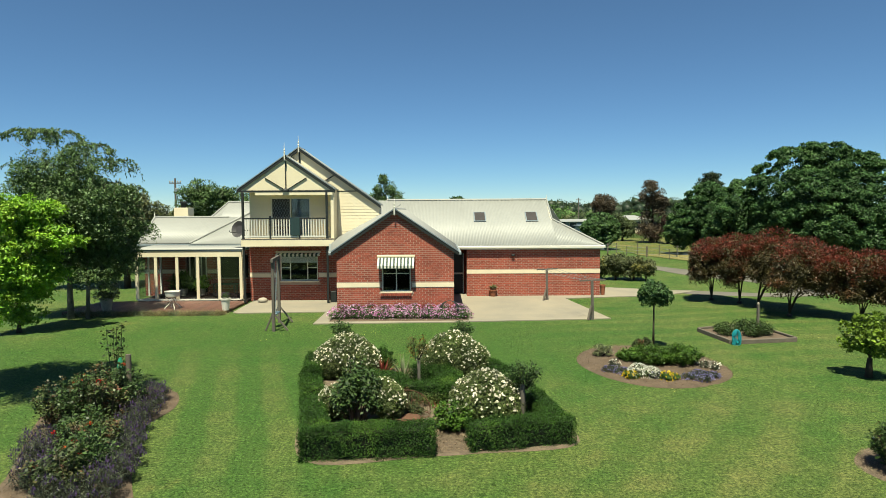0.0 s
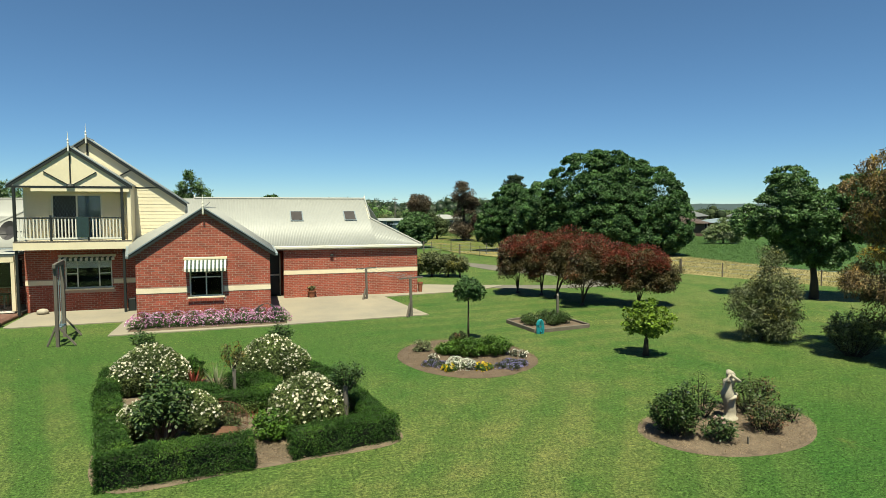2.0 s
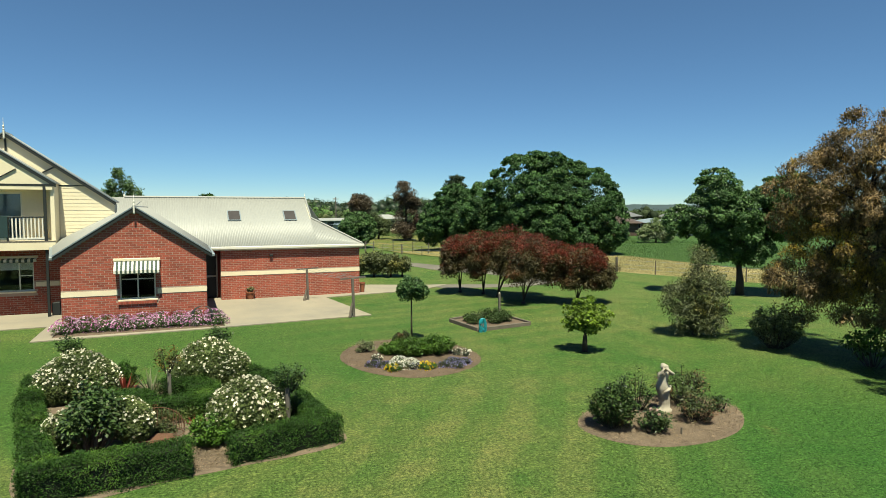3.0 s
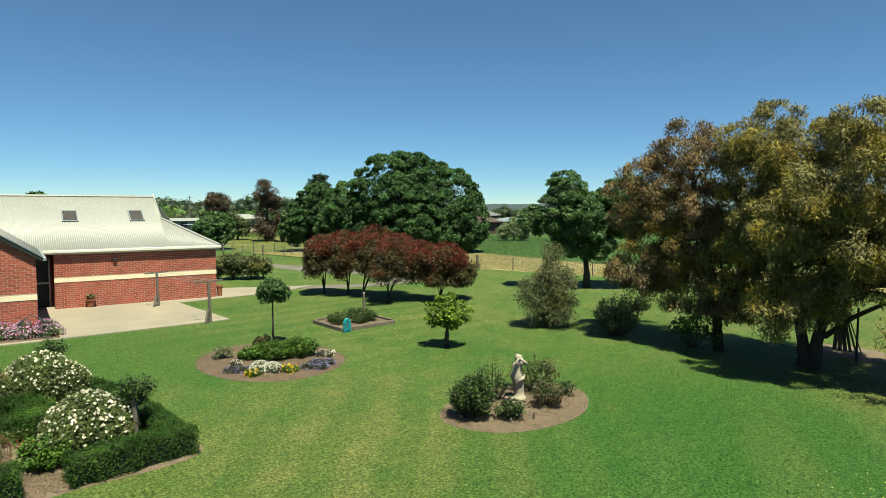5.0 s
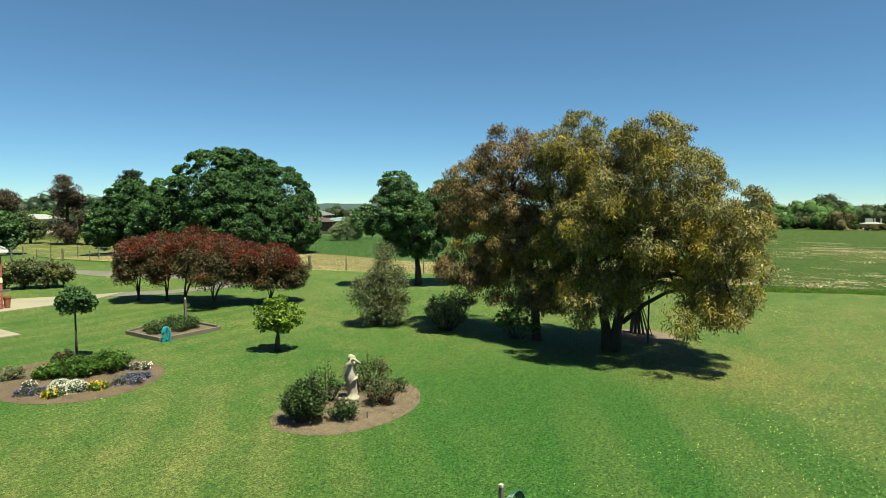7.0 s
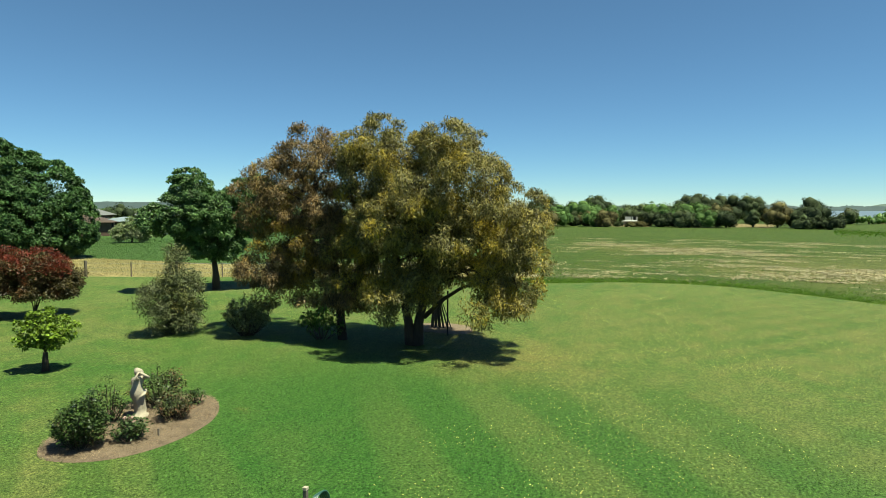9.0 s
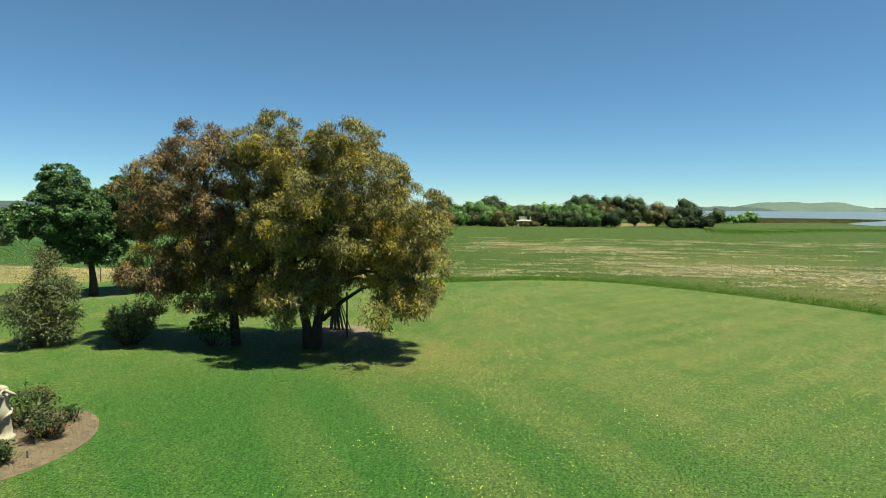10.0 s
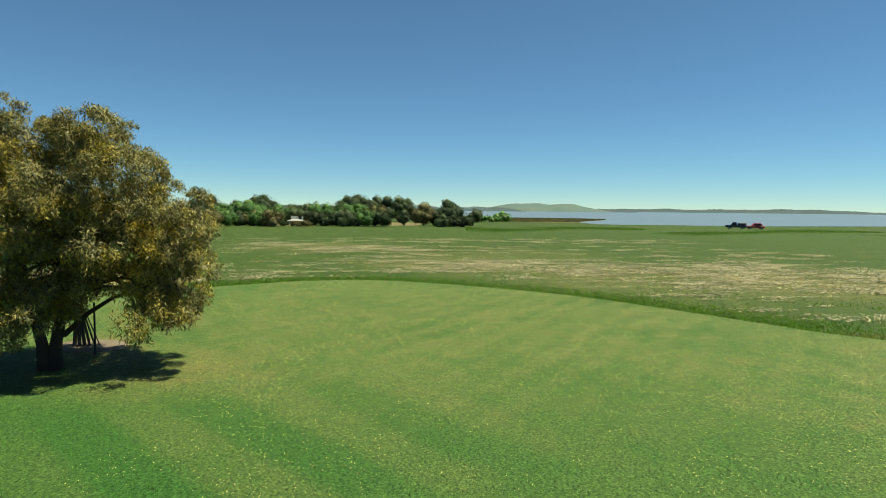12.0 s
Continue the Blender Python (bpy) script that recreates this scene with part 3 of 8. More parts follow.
brickwork(gable, 26.2, 0.02, 4.2, gable_span, [WIN_G, (-9, 9, *BAND), (WIN_G[0] - 0.08, WIN_G[1] + 0.08, 0.84, 0.99)], near=(-3.6, -0.3, 1.3, 2.7))
for a, c in ((GX - GH - 0.004, WIN_G[0] - 0.06), (WIN_G[1] + 0.06, GX + GH + 0.004)):
    part("cream_band", boxes((a, c, 26.182, 26.2, *BAND)), M_BAND, gable)
part("sill_brick", bevelled(boxes(*[(WIN_G[0] - 0.06 + i * 0.086, WIN_G[0] - 0.06 + i * 0.086 + 0.076, 26.13, 26.19, 0.8, 0.9) for i in range(15)]), 0.004), M_BRICK, gable, "soldier course of sill bricks")
window_in(house, *WIN_G, 26.27, (0.5,), rail=(1.72, (0, 1)))
part("side_wall", boxes((GX + GH - 0.24, GX + GH, 26.441, 32.6, 0, 2.62)), M_BRICK, house)
part("side_wall", boxes((GX - GH, GX - GH + 0.24, 26.441, 30.39, 0, 2.62)), M_BRICK, house)
# recess with a screen door beside the garage wing
part("recess_wall", boxes((0.45, 0.54, 32.6, 32.8, 0, 2.6), (1.12, 1.46, 32.6, 32.8, 0, 2.6), (0.54, 1.12, 32.6, 32.8, 2.12, 2.6)), M_BRICK, house)
door = part("door", boxes((0.54, 1.12, 32.66, 32.7, 0.04, 2.12)), M_MESH, house, "dark screen door")
part("door_frame", boxes((0.54, 0.6, 32.6, 32.66, 0.04, 2.12), (1.06, 1.12, 32.6, 32.66, 0.04, 2.12), (0.6, 1.06, 32.6, 32.66, 1.02, 1.1)), M_WHITE, door)

# garage wing
garage = wall_xz("garage_wall", [(1.22, 0), (7.88, 0), (7.88, 2.55), (1.22, 2.55)], [], 31.5, 31.74, M_MORTAR, house)
brickwork(garage, 31.5, 0.02, 2.55, lambda z: (1.22, 7.88), [(-9, 9, *BAND)], near=(3.0, 6.6, 0.3, 1.12))
part("cream_band", boxes((1.214, 7.886, 31.482, 31.5, *BAND)), M_BAND, garage)
part("side_wall", boxes((1.22, 1.46, 31.741, 32.599, 0, 2.55)), M_BRICK, house)
part("side_wall", boxes((7.64, 7.88, 31.741, 38.3, 0, 2.55)), M_BRICK, house)
part("rear_wall", boxes((-15.06, 7.63, 38.06, 38.3, 0, 2.6)), M_BRICK, house)
part("wall_lamp", bevelled(boxes((3.44, 3.6, 31.38, 31.49, 2.02, 2.12)), 0.015), M_GREEN, house, "small dark security lamp")

# lower wall under the balcony
WIN_L = (-7.8, -6.0, 0.98, 2.26)
lower = wall_xz("lower_wall", [(-9.25, 0), (-4.4, 0), (-4.4, 2.7), (-9.25, 2.7)], [WIN_L], 30.4, 30.64, M_MORTAR, house)
brickwork(lower, 30.4, 0.02, 2.7, lambda z: (-9.25, -4.4), [WIN_L, (-20, 9, *BAND), (WIN_L[0] - 0.08, WIN_L[1] + 0.08, 0.86, 0.99)], near=(-9.2, -7.9, 0.0, 2.6))
for a, c in ((-9.26, WIN_L[0] - 0.06), (WIN_L[1] + 0.06, -4.4)):
    part("cream_band", boxes((a, c, 30.382, 30.4, *BAND)), M_BAND, lower)
window_in(house, *WIN_L, 30.46, (0.26, 0.72), blind=0.42, rail=(1.6, (0, 2)))

# upper storey
UY = 30.4
DOOR_U = (-8.2, -6.3, 3.08, 4.97)
APEX, UZ = (-6.77, 7.3), lambda x: 7.18 - 0.71 * abs(x + 6.77)
upper = wall_xz("upper_wall", [(-9.2, 2.705), (-3.0, 2.705), (-3.0, UZ(-3.0)), (-6.77, 7.18), (-9.2, UZ(-9.2))], [DOOR_U], UY, UY + 0.15, M_CREAM, house)
part("upper_side_wall", boxes((-9.2, -9.05, UY + 0.151, 31.2, 2.6, 5.4)), M_CREAM, house)
part("upper_side_wall", boxes((-3.15, -3.0, UY + 0.151, 31.2, 2.6, 4.5)), M_CREAM, house)
wall_xz("upper_rear_wall", [(-9.2, 2.705), (-3.0, 2.705), (-3.0, UZ(-3.0)), (-6.77, 7.18), (-9.2, UZ(-9.2))], [], 31.201, 31.35, M_CREAM, house)


def weatherboard(x0, x1, z, y):
    """A lapped board, thicker at its lower edge, cut to the slope on its right."""
    bm = bmesh.new()
    h = 0.155
    v = [bm.verts.new(p) for p in ((x0, y - 0.017, z), (x1, y - 0.017, z), (x1, y - 0.001, z), (x0, y - 0.001, z), (x0, y - 0.008, z + h), (x1, y - 0.008, z + h), (x1, y - 0.001, z + h), (x0, y - 0.001, z + h))]
    for f in ((3, 2, 1, 0), (4, 5, 6, 7), (0, 1, 5, 4), (1, 2, 6, 5), (2, 3, 7, 6), (3, 0, 4, 7)):
        bm.faces.new([v[i] for i in f])
    return part("weatherboard", bm, M_CREAM, upper)


for i in range(17):
    z = 2.75 + i * 0.15
    right = -3.0 if z + 0.15 < UZ(-3.0) else -6.77 + (7.1 - z - 0.15) / 0.71
    weatherboard(-5.0, right, z, UY)
    for a, b in ((-9.2, DOOR_U[0] - 0.06), (DOOR_U[1] + 0.06, -5.16)):
        if z < 4.9:
            weatherboard(a, b, z, UY)
part("gable_batten", boxes((-5.0, -4.0, UY - 0.03, UY - 0.002, 5.24, 5.29)), M_GREEN, house)
part("gable_sheet", boxes((-9.0, -5.2, UY - 0.012, UY - 0.001, 5.0, 5.3)), M_CREAM, house)
part("gable_brace", bar(bmesh.new(), (-5.55, UY - 0.03, 5.78), (-5.12, UY - 0.03, 6.02), 0.05), M_GREEN, house)
part("gable_brace", bar(bmesh.new(), (-6.77, UY - 0.03, 6.35), (-6.77, UY - 0.03, 7.1), 0.06), M_GREEN, house)
# balcony door: screen leaf and glass leaf
bdoor = part("balcony_door", boxes((-8.2, -6.3, 30.43, 30.5, 4.91, 4.97), (-8.2, -8.14, 30.43, 30.5, 3.08, 4.91), (-6.36, -6.3, 30.43, 30.5, 3.08, 4.91), (-7.29, -7.23, 30.43, 30.5, 3.08, 4.91)), M_WHITE, house, "sliding balcony door in a white frame")
b = bmesh.new()
for i in range(-12, 14):
    for s in (1, -1):
        x = -7.7 + i * 0.13
        z_lo, z_hi = 3.08, 4.91
        pts = []
        for zz in (z_lo, z_hi):
            xx = x + s * (zz - 4.0) * 0.55
            pts.append((xx, zz))
        (xa, za), (xb, zb) = pts
        cl = lambda xx, zz: xx
        t0, t1 = 0.0, 1.0
        dx = xb - xa
        for lim, sign in ((-8.14, 1), (-7.29, -1)):
            fa, fb = sign * (xa - lim), sign * (xb - lim)
            if fa < 0 and fb < 0:
                t0, t1 = 1.0, 0.0
            elif fa < 0:
                t0 = max(t0, fa / (fa - fb))
            elif fb < 0:
                t1 = min(t1, fa / (fa - fb))
        if t1 - t0 > 0.02:
            bar(b, (xa + dx * t0, 30.455, za + (zb - za) * t0), (xa + dx * t1, 30.455, za + (zb - za) * t1), 0.016, 0.008)
part("screen_lattice", b, M_STEEL, bdoor, "diamond lattice of a security screen")
part("screen_backing", boxes((-8.14, -7.29, 30.47, 30.48, 3.08, 4.91)), M_MESH, bdoor)
pane = part("pane", boxes((-7.23, -6.36, 30.46, 30.466, 3.08, 4.91)), M_GLASS, bdoor)
pane.visible_shadow = False
# Sheet behind the pane, coloured blue for the sky reflected in the glass.
part("reflection_sheet", boxes((-7.23, -6.36, 30.53, 30.54, 3.08, 4.91)), surface("sky_reflection_blue", (0.17, 0.245, 0.32), 0.8, 0.15, 5, 30, 0.1), bdoor)

# balcony
BY = 29.3
balcony = part("balcony", boxes((-9.25, -5.02, BY, 30.37, 2.78, 3.05)), M_CREAM, house, "cream balcony with white balusters")
part("edge_beam", boxes((-9.28, -5.0, BY - 0.04, BY - 0.001, 2.7, 2.99)), M_CREAM, balcony)
# Grey-brown strip along the balcony front, above the edge beam.
part("front_strip", boxes((-9.28, -5.0, BY - 0.03, BY - 0.001, 2.991, 3.06)), M_GREYWOOD, balcony)
for x in (-9.2, -5.33):
    part("post", bevelled(boxes((x - 0.05, x + 0.05, BY + 0.01, BY + 0.11, 3.055, 5.2)), 0.008), M_GREEN, balcony)
for x in (-7.95, -6.6):
    part("rail_post", boxes((x - 0.035, x + 0.035, BY + 0.02, BY + 0.09, 3.055, 4.1 if x < -7 else 3.98)), M_GREEN, balcony)
part("handrail", bevelled(boxes((-9.15, -5.38, BY + 0.02, BY + 0.09, 3.96, 4.02)), 0.01), M_GREEN, balcony)
part("bottom_rail", boxes((-9.15, -5.38, BY + 0.03, BY + 0.08, 3.12, 3.19)), M_WHITE, balcony)
x = -9.06
while x < -5.42:
    if min(abs(x + 7.95), abs(x + 6.6)) > 0.06:
        part("baluster", boxes((x - 0.022, x + 0.022, BY + 0.035, BY + 0.075, 3.19, 3.96)), M_WHITE, balcony)
    x += 0.125
part("wing_wall", boxes((-5.16, -5.02, BY + 0.12, 30.37, 3.055, 5.3)), M_CREAM, balcony)
part("hung_cloth", bevelled(boxes((-7.02, -6.58, BY - 0.012, BY + 0.012, 3.2, 4.03)), 0.008), surface("teal_cloth", (0.00816, 0.0306, 0.034), 0.9, 0.3, 4, 30), balcony, "dark teal cloth hung over the rail")
for x in (-9.2, -5.33):
    part("ground_post", bevelled(boxes((x - 0.05, x + 0.05, BY + 0.03, BY + 0.13, 0.03, 2.78)), 0.008), M_GREEN, balcony)
b = bmesh.new()
tube(b, [(-9.34, 29.72, 0.05), (-9.34, 29.72, 2.5)], [0.04, 0.04])
part("downpipe", b, M_CREAM, house)
# balcony gable end
BA, BZ = -7.19, lambda x: 6.72 - 0.69 * abs(x + 7.19)
bg = wall_xz("balcony_gable", [(-9.2, 5.24), (-5.18, 5.24), (-5.18, BZ(-5.18)), (BA, 6.72), (-9.2, BZ(-9.2))], [], BY + 0.07, BY + 0.2, M_CREAM, house)
part("tie_beam", boxes((-9.35, -5.0, BY + 0.01, BY + 0.068, 5.2, 5.28)), M_GREEN, bg)
part("beam", boxes((-8.6, -5.05, BY + 0.02, BY + 0.11, 5.06, 5.196)), M_CREAM, bg)
b = bmesh.new()
bar(b, (BA, BY + 0.035, 5.28), (BA, BY + 0.035, 6.6), 0.042)
bar(b, (BA - 0.05, BY + 0.035, 5.3), (BA - 0.95, BY + 0.035, 5.85), 0.038)
bar(b, (BA + 0.05, BY + 0.035, 5.3), (BA + 0.95, BY + 0.035, 5.85), 0.038)
part("gable_truss", b, M_GREEN, bg)
b = bmesh.new()
lathe(b, (BA, BY + 0.03, 5.22), [(0.16, 0), (0.16, 0.06), (0.1, 0.13), (0.03, 0.16)], 10)
part("truss_rosette", b, M_GREEN, bg)
part("balcony_ceiling", boxes((-9.2, -5.0, BY + 0.21, 30.37, 5.2, 5.235)), M_CREAM, house)


# roofs
def lifted_slope(e0, e1, t0, t1):
    """A corrugated slope that grows wider towards the back, where it meets a higher wall."""
    e0, e1, t0, t1 = (Vector(p) for p in (e0, e1, t0, t1))
    n = int((e1 - e0).length / 0.019)
    verts, quads = [], []
    for i in range(n + 1):
        f = i / n
        h = Vector((0, 0, 0.009 * math.sin(i * math.pi / 2)))
        for p in (e0.lerp(e1, f), t0.lerp(t1, f)):
            verts += [p + h, p - Vector((0, 0, 0.04))]
    for i in range(n):
        k, m = i * 4, i * 4 + 4
        quads += [(k, m, m + 2, k + 2), (k + 1, k + 3, m + 3, m + 1), (k, k + 1, m + 1, m), (k + 2, m + 2, m + 3, k + 3)]
    finish("roof_slope", mesh_from("roof_slope", [tuple(p) for p in verts], quads), M_ROOF, house)


def gable_roof(name, x, z, half_l, half_r, slope, y0, y1, barge=True, gutter=True, lift=0.0):
    """A pair of corrugated slopes either side of a ridge along y, with ridge cap, dark bargeboards and gutters."""
    for s, half in ((-1, half_l), (1, half_r)):
        length = half * math.hypot(1, slope)
        if s < 0 and lift:
            lifted_slope((x - half, y0, z - half * slope), (x - half - lift, 30.36, z - half * slope + 0.28), (x, y0, z), (x, 30.36, z + 0.26))
        else:
            corrugated("roof_slope", (x + s * half, y0, z - half * slope), (0, 1, 0), (-s, 0, slope), lambda a: 0.0, lambda a: length, 0, y1 - y0, M_ROOF, house)
        if barge:
            b = bmesh.new()
            e = Vector((x + s * half, y0 + 0.0, z - half * slope))
            t = Vector((x, y0, z))
            for off, w, mt, nm in ((-0.1, 0.14, M_GREEN, "bargeboard"), (0.005, 0.05, M_STEEL, "barge_cap")):
                b = bmesh.new()
                for y in (y0 - 0.03,):
                    q = [e + Vector((0, 0, off - w / 2)), t + Vector((0, 0, off - w / 2)), t + Vector((0, 0, off + w / 2)), e + Vector((0, 0, off + w / 2))]
                    d = 0.03 if nm == "bargeboard" else 0.05
                    fr = [b.verts.new((p.x, y - (d - 0.03), p.z)) for p in q]
                    bk = [b.verts.new((p.x, y + 0.03, p.z)) for p in q]
                    b.faces.new(fr)
                    b.faces.new(bk[::-1])
                    for k in range(4):
                        b.faces.new((fr[k], fr[(k + 1) % 4], bk[(k + 1) % 4], bk[k]))
                bmesh.ops.recalc_face_normals(b, faces=b.faces[:])
                part(nm, b, mt, house)
        if gutter:
            ex = x + s * (half + 0.05)
            if s < 0 and lift:
                b = bar(bmesh.new(), (ex, y0 + 0.03, z - half * slope - 0.085), (ex - lift, 30.34, z - half * slope + 0.195), 0.11, 0.11)
                part("gutter", bevelled(b, 0.012), M_STEEL, house)
                continue
            part("gutter", bevelled(boxes((ex - 0.055, ex + 0.055, y0 + 0.03, y1, z - half * slope - 0.14, z - half * slope - 0.03)), 0.012), M_STEEL if name == "wing" else M_WHITE, house)
    b = bmesh.new()
    tube(b, [(x, y0 - 0.03, z - 0.012), (x, y1, z - 0.012)], [0.05, 0.05], 8)
    part("ridge_cap", b, M_ROOF, house)


gable_roof("wing", GX, 4.4, 2.63, 2.63, 0.67, 26.08, 34.4, lift=0.7)
gable_roof("balcony", BA, 6.88, 2.26, 2.26, 0.69, 29.33, 30.38, gutter=False)
gable_roof("upper", APEX[0], 7.34, 2.72, 3.85, 0.71, 30.27, 31.5, gutter=False)
finial(house, GX, 26.0, 4.45)
finial(house, BA, 29.19, 6.98, 0.8)
finial(house, APEX[0], 30.2, 7.42, 0.8)
# main slope with a small gablet over its hip
run = math.hypot(3.6, 2.33)


def main_top(a):
    x = a - 3.6
    if x < 5.76:
        return run
    return run * 0.55 * max(0.0, (8.03 - x) / (8.03 - 5.76))


corrugated("roof_slope", (-3.6, 31.4, 2.55), (1, 0, 0), (0, 3.6, 2.33), lambda a: 0.0, main_top, 0, 11.63, M_ROOF, house)
hip = math.hypot(2.25, 1.28)
corrugated("hip_slope", (8.03, 31.4, 2.55), (0, 1, 0), (-2.25, 0, 1.28), lambda a: 0.0, lambda a: hip * min(1.0, a / 2.0, max(0.0, 7.2 - a) / 2.0), 0, 7.2, M_ROOF, house)
corrugated("roof_slope", (-12.6, 38.6, 2.55), (1, 0, 0), (0, -3.6, 2.33), lambda a: 0.0, lambda a: run * min(1.0, a / 3.3) if a < 18.36 else run * max(0.0, (20.63 - a) / 2.27), 0, 20.63, M_ROOF, house)
corrugated("roof_slope", (-12.8, 34.2, 3.72), (1, 0, 0), (0, 1.8, 1.12), lambda a: 0.0, lambda a: 2.12 * min(1.0, a / 0.7), 0, 4.2, M_ROOF, house)
part("ridge_cap", tube(bmesh.new(), [(-12.8, 34.2, 3.74), (-12.1, 36.0, 4.86), (-8.6, 36.0, 4.86)], [0.05] * 3, 8), M_ROOF, house)
b = bmesh.new()
v = [b.verts.new(p) for p in ((5.78, 33.3, 3.8), (5.78, 36.7, 3.8), (5.78, 35, 4.86))]
b.faces.new(v)
r = bmesh.ops.extrude_face_region(b, geom=b.faces[:])
bmesh.ops.translate(b, vec=(-0.05, 0, 0), verts=[g for g in r["geom"] if isinstance(g, bmesh.types.BMVert)])
part("gablet", b, M_CREAM, house)
b = bmesh.new()
tube(b, [(-3.0, 35, 4.9), (5.8, 35, 4.9)], [0.06, 0.06], 8)
tube(b, [(5.8, 33.38, 3.85), (8.03, 31.4, 2.58)], [0.05, 0.05], 8)
tube(b, [(5.8, 35, 4.9), (5.8, 33.38, 3.87)], [0.045, 0.045], 8)
part("ridge_cap", b, M_ROOF, house)
finial(house, 5.78, 35, 4.95, 0.35)
finial(house, -3.0, 35, 4.95, 0.35)
part("gutter", bevelled(boxes((0.78, 8.1, 31.29, 31.4, 2.42, 2.54)), 0.015), M_WHITE, house)
part("fascia", boxes((0.78, 8.05, 31.401, 31.43, 2.36, 2.55)), M_WHITE, house)
part("soffit", boxes((0.78, 8.05, 31.431, 31.49, 2.36, 2.38)), M_GREEN, house)
part("gutter", bevelled(boxes((8.03, 8.13, 31.401, 38.7, 2.42, 2.54)), 0.015), M_WHITE, house)
# skylights lie in the main slope
for x in (1.68, 4.42):
    t = Matrix(((1, 0, 0, x), (0, 3.6 / run, -2.33 / run, 31.4), (0, 2.33 / run, 3.6 / run, 2.55), (0, 0, 0, 1)))
    bm = boxes((0, 0.64, 2.12, 3.0, 0.0, 0.06))
    bm.transform(t)
    sl = part("skylight", bm, M_STEEL, house, "grey-framed roof skylight")
    bm = boxes((0.05, 0.59, 2.17, 2.95, 0.061, 0.07))
    bm.transform(t)
    part("pane", bm, surface("skylight_glass", (0.0612, 0.0544, 0.051), 0.15, 0.2, 3, 20, 0), sl)

# left block: hip roof, low wing and chimney
hrun = math.hypot(3.5, 2.15)
corrugated("roof_slope", (-12.6, 31.55, 2.72), (1, 0, 0), (0, 3.5, 2.15), lambda a: 0.0, lambda a: hrun * min(1.0, a / 3.3), 0, 3.45, M_ROOF, house)
lrun = math.hypot(3.3, 2.15)
corrugated("hip_slope", (-12.6, 31.55, 2.72), (0, 1, 0), (3.3, 0, 2.15), lambda a: 0.0, lambda a: lrun * min(1.0, a / 3.5), 0, 7.0, M_ROOF, house)
wrun = math.hypot(1.9, 1.28)
brun = math.hypot(4.9, 1.28)
corrugated("roof_slope", (-15.6, 32.0, 2.74), (1, 0, 0), (0, 1.9, 1.28), lambda a: 0.0, lambda a: wrun, 0.25, 5.2, M_ROOF, house)
corrugated("roof_slope", (-15.6, 38.8, 2.74), (1, 0, 0), (0, -4.9, 1.28), lambda a: 0.0, lambda a: brun, 0.25, 5.2, M_ROOF, house)
b = bmesh.new()
tube(b, [(-15.35, 33.9, 4.03), (-11.4, 33.9, 4.03)], [0.05, 0.05], 8)
tube(b, [(-12.6, 31.55, 2.75), (-9.3, 35.05, 4.9)], [0.055, 0.055], 8)
tube(b, [(-15.35, 32.0, 2.76), (-15.35, 33.9, 4.03)], [0.05, 0.05], 8)
part("ridge_cap", b, M_ROOF, house)
finial(house, -15.35, 33.9, 4.08, 0.4)
part("gutter", bevelled(boxes((-15.4, -12.4, 31.88, 31.99, 2.58, 2.7)), 0.012), M_STEEL, house)
part("gutter", bevelled(boxes((-12.6, -9.2, 31.43, 31.54, 2.56, 2.68)), 0.012), M_STEEL, house)
back = wall_xz("sunroom_back_wall", [(-15.3, 0), (-9.26, 0), (-9.26, 2.62), (-15.3, 2.62)], [(-13.2, -12.1, 0.1, 2.2), (-11.6, -10.0, 0.9, 2.1)], 32.5, 32.7, M_MORTAR, house)
brickwork(back, 32.5, 0.02, 2.6, lambda z: (-15.3, -9.26), [(-13.2, -12.1, 0.1, 2.2), (-11.6, -10.0, 0.9, 2.1), (-20, 9, *BAND)])
for a, c in ((-15.31, -13.22), (-12.08, -11.62)):
    part("cream_band", boxes((a, c, 32.482, 32.5, *BAND)), M_BAND, back)
part("side_wall", boxes((-15.3, -15.06, 32.701, 38.0, 0, 2.7)), M_BRICK, house)
part("side_wall", boxes((-9.25, -9.03, 30.641, 32.49, 0, 2.65)), M_BRICK, house)
# Rooms added behind the windows; their near-black surfaces keep the glass dark.
part("added_room_floor", boxes((-15.0, 7.6, 32.8, 38.0, 0.0, 0.06)), M_DARK, house)
part("added_room_floor", boxes((-4.1, 0.2, 26.5, 32.5, 0.0, 0.06)), M_DARK, house)
part("added_room_floor", boxes((-9.0, -4.5, 30.65, 32.79, 0.0, 0.06)), M_DARK, house)
part("added_room_wall", boxes((-4.1, 0.2, 29.0, 29.1, 0.06, 2.6)), M_DARK, house)
part("added_room_wall", boxes((-9.0, -4.5, 32.3, 32.4, 0.06, 2.6), (-4.6, -4.5, 30.65, 32.29, 0.06, 2.6), (-9.02, -8.92, 30.65, 32.29, 0.06, 2.6)), M_DARK, house)
part("added_room_wall", boxes((-15.0, -9.1, 33.4, 33.5, 0.06, 2.6)), M_DARK, house)
part("added_room_ceiling", boxes((-15.0, -9.1, 32.71, 33.39, 2.6, 2.64)), M_DARK, house)
part("added_room_ceiling", boxes((-9.0, -4.5, 30.65, 33.4, 2.6, 2.64)), M_DARK, house)
part("added_room_ceiling", boxes((-4.14, 0.2, 26.45, 32.5, 2.6, 2.64)), M_DARK, house)
ch = part("chimney", bevelled(boxes((-15.05, -14.25, 35.6, 36.4, 2.8, 4.55)), 0.01), M_CREAM, house, "cream rendered chimney")
b = bmesh.new()
lathe(b, (-14.65, 36.0, 4.551), [(0.14, 0), (0.14, 0.25), (0.24, 0.26), (0.24, 0.3), (0.1, 0.36)], 12)
part("cowl", b, M_GREEN, ch)

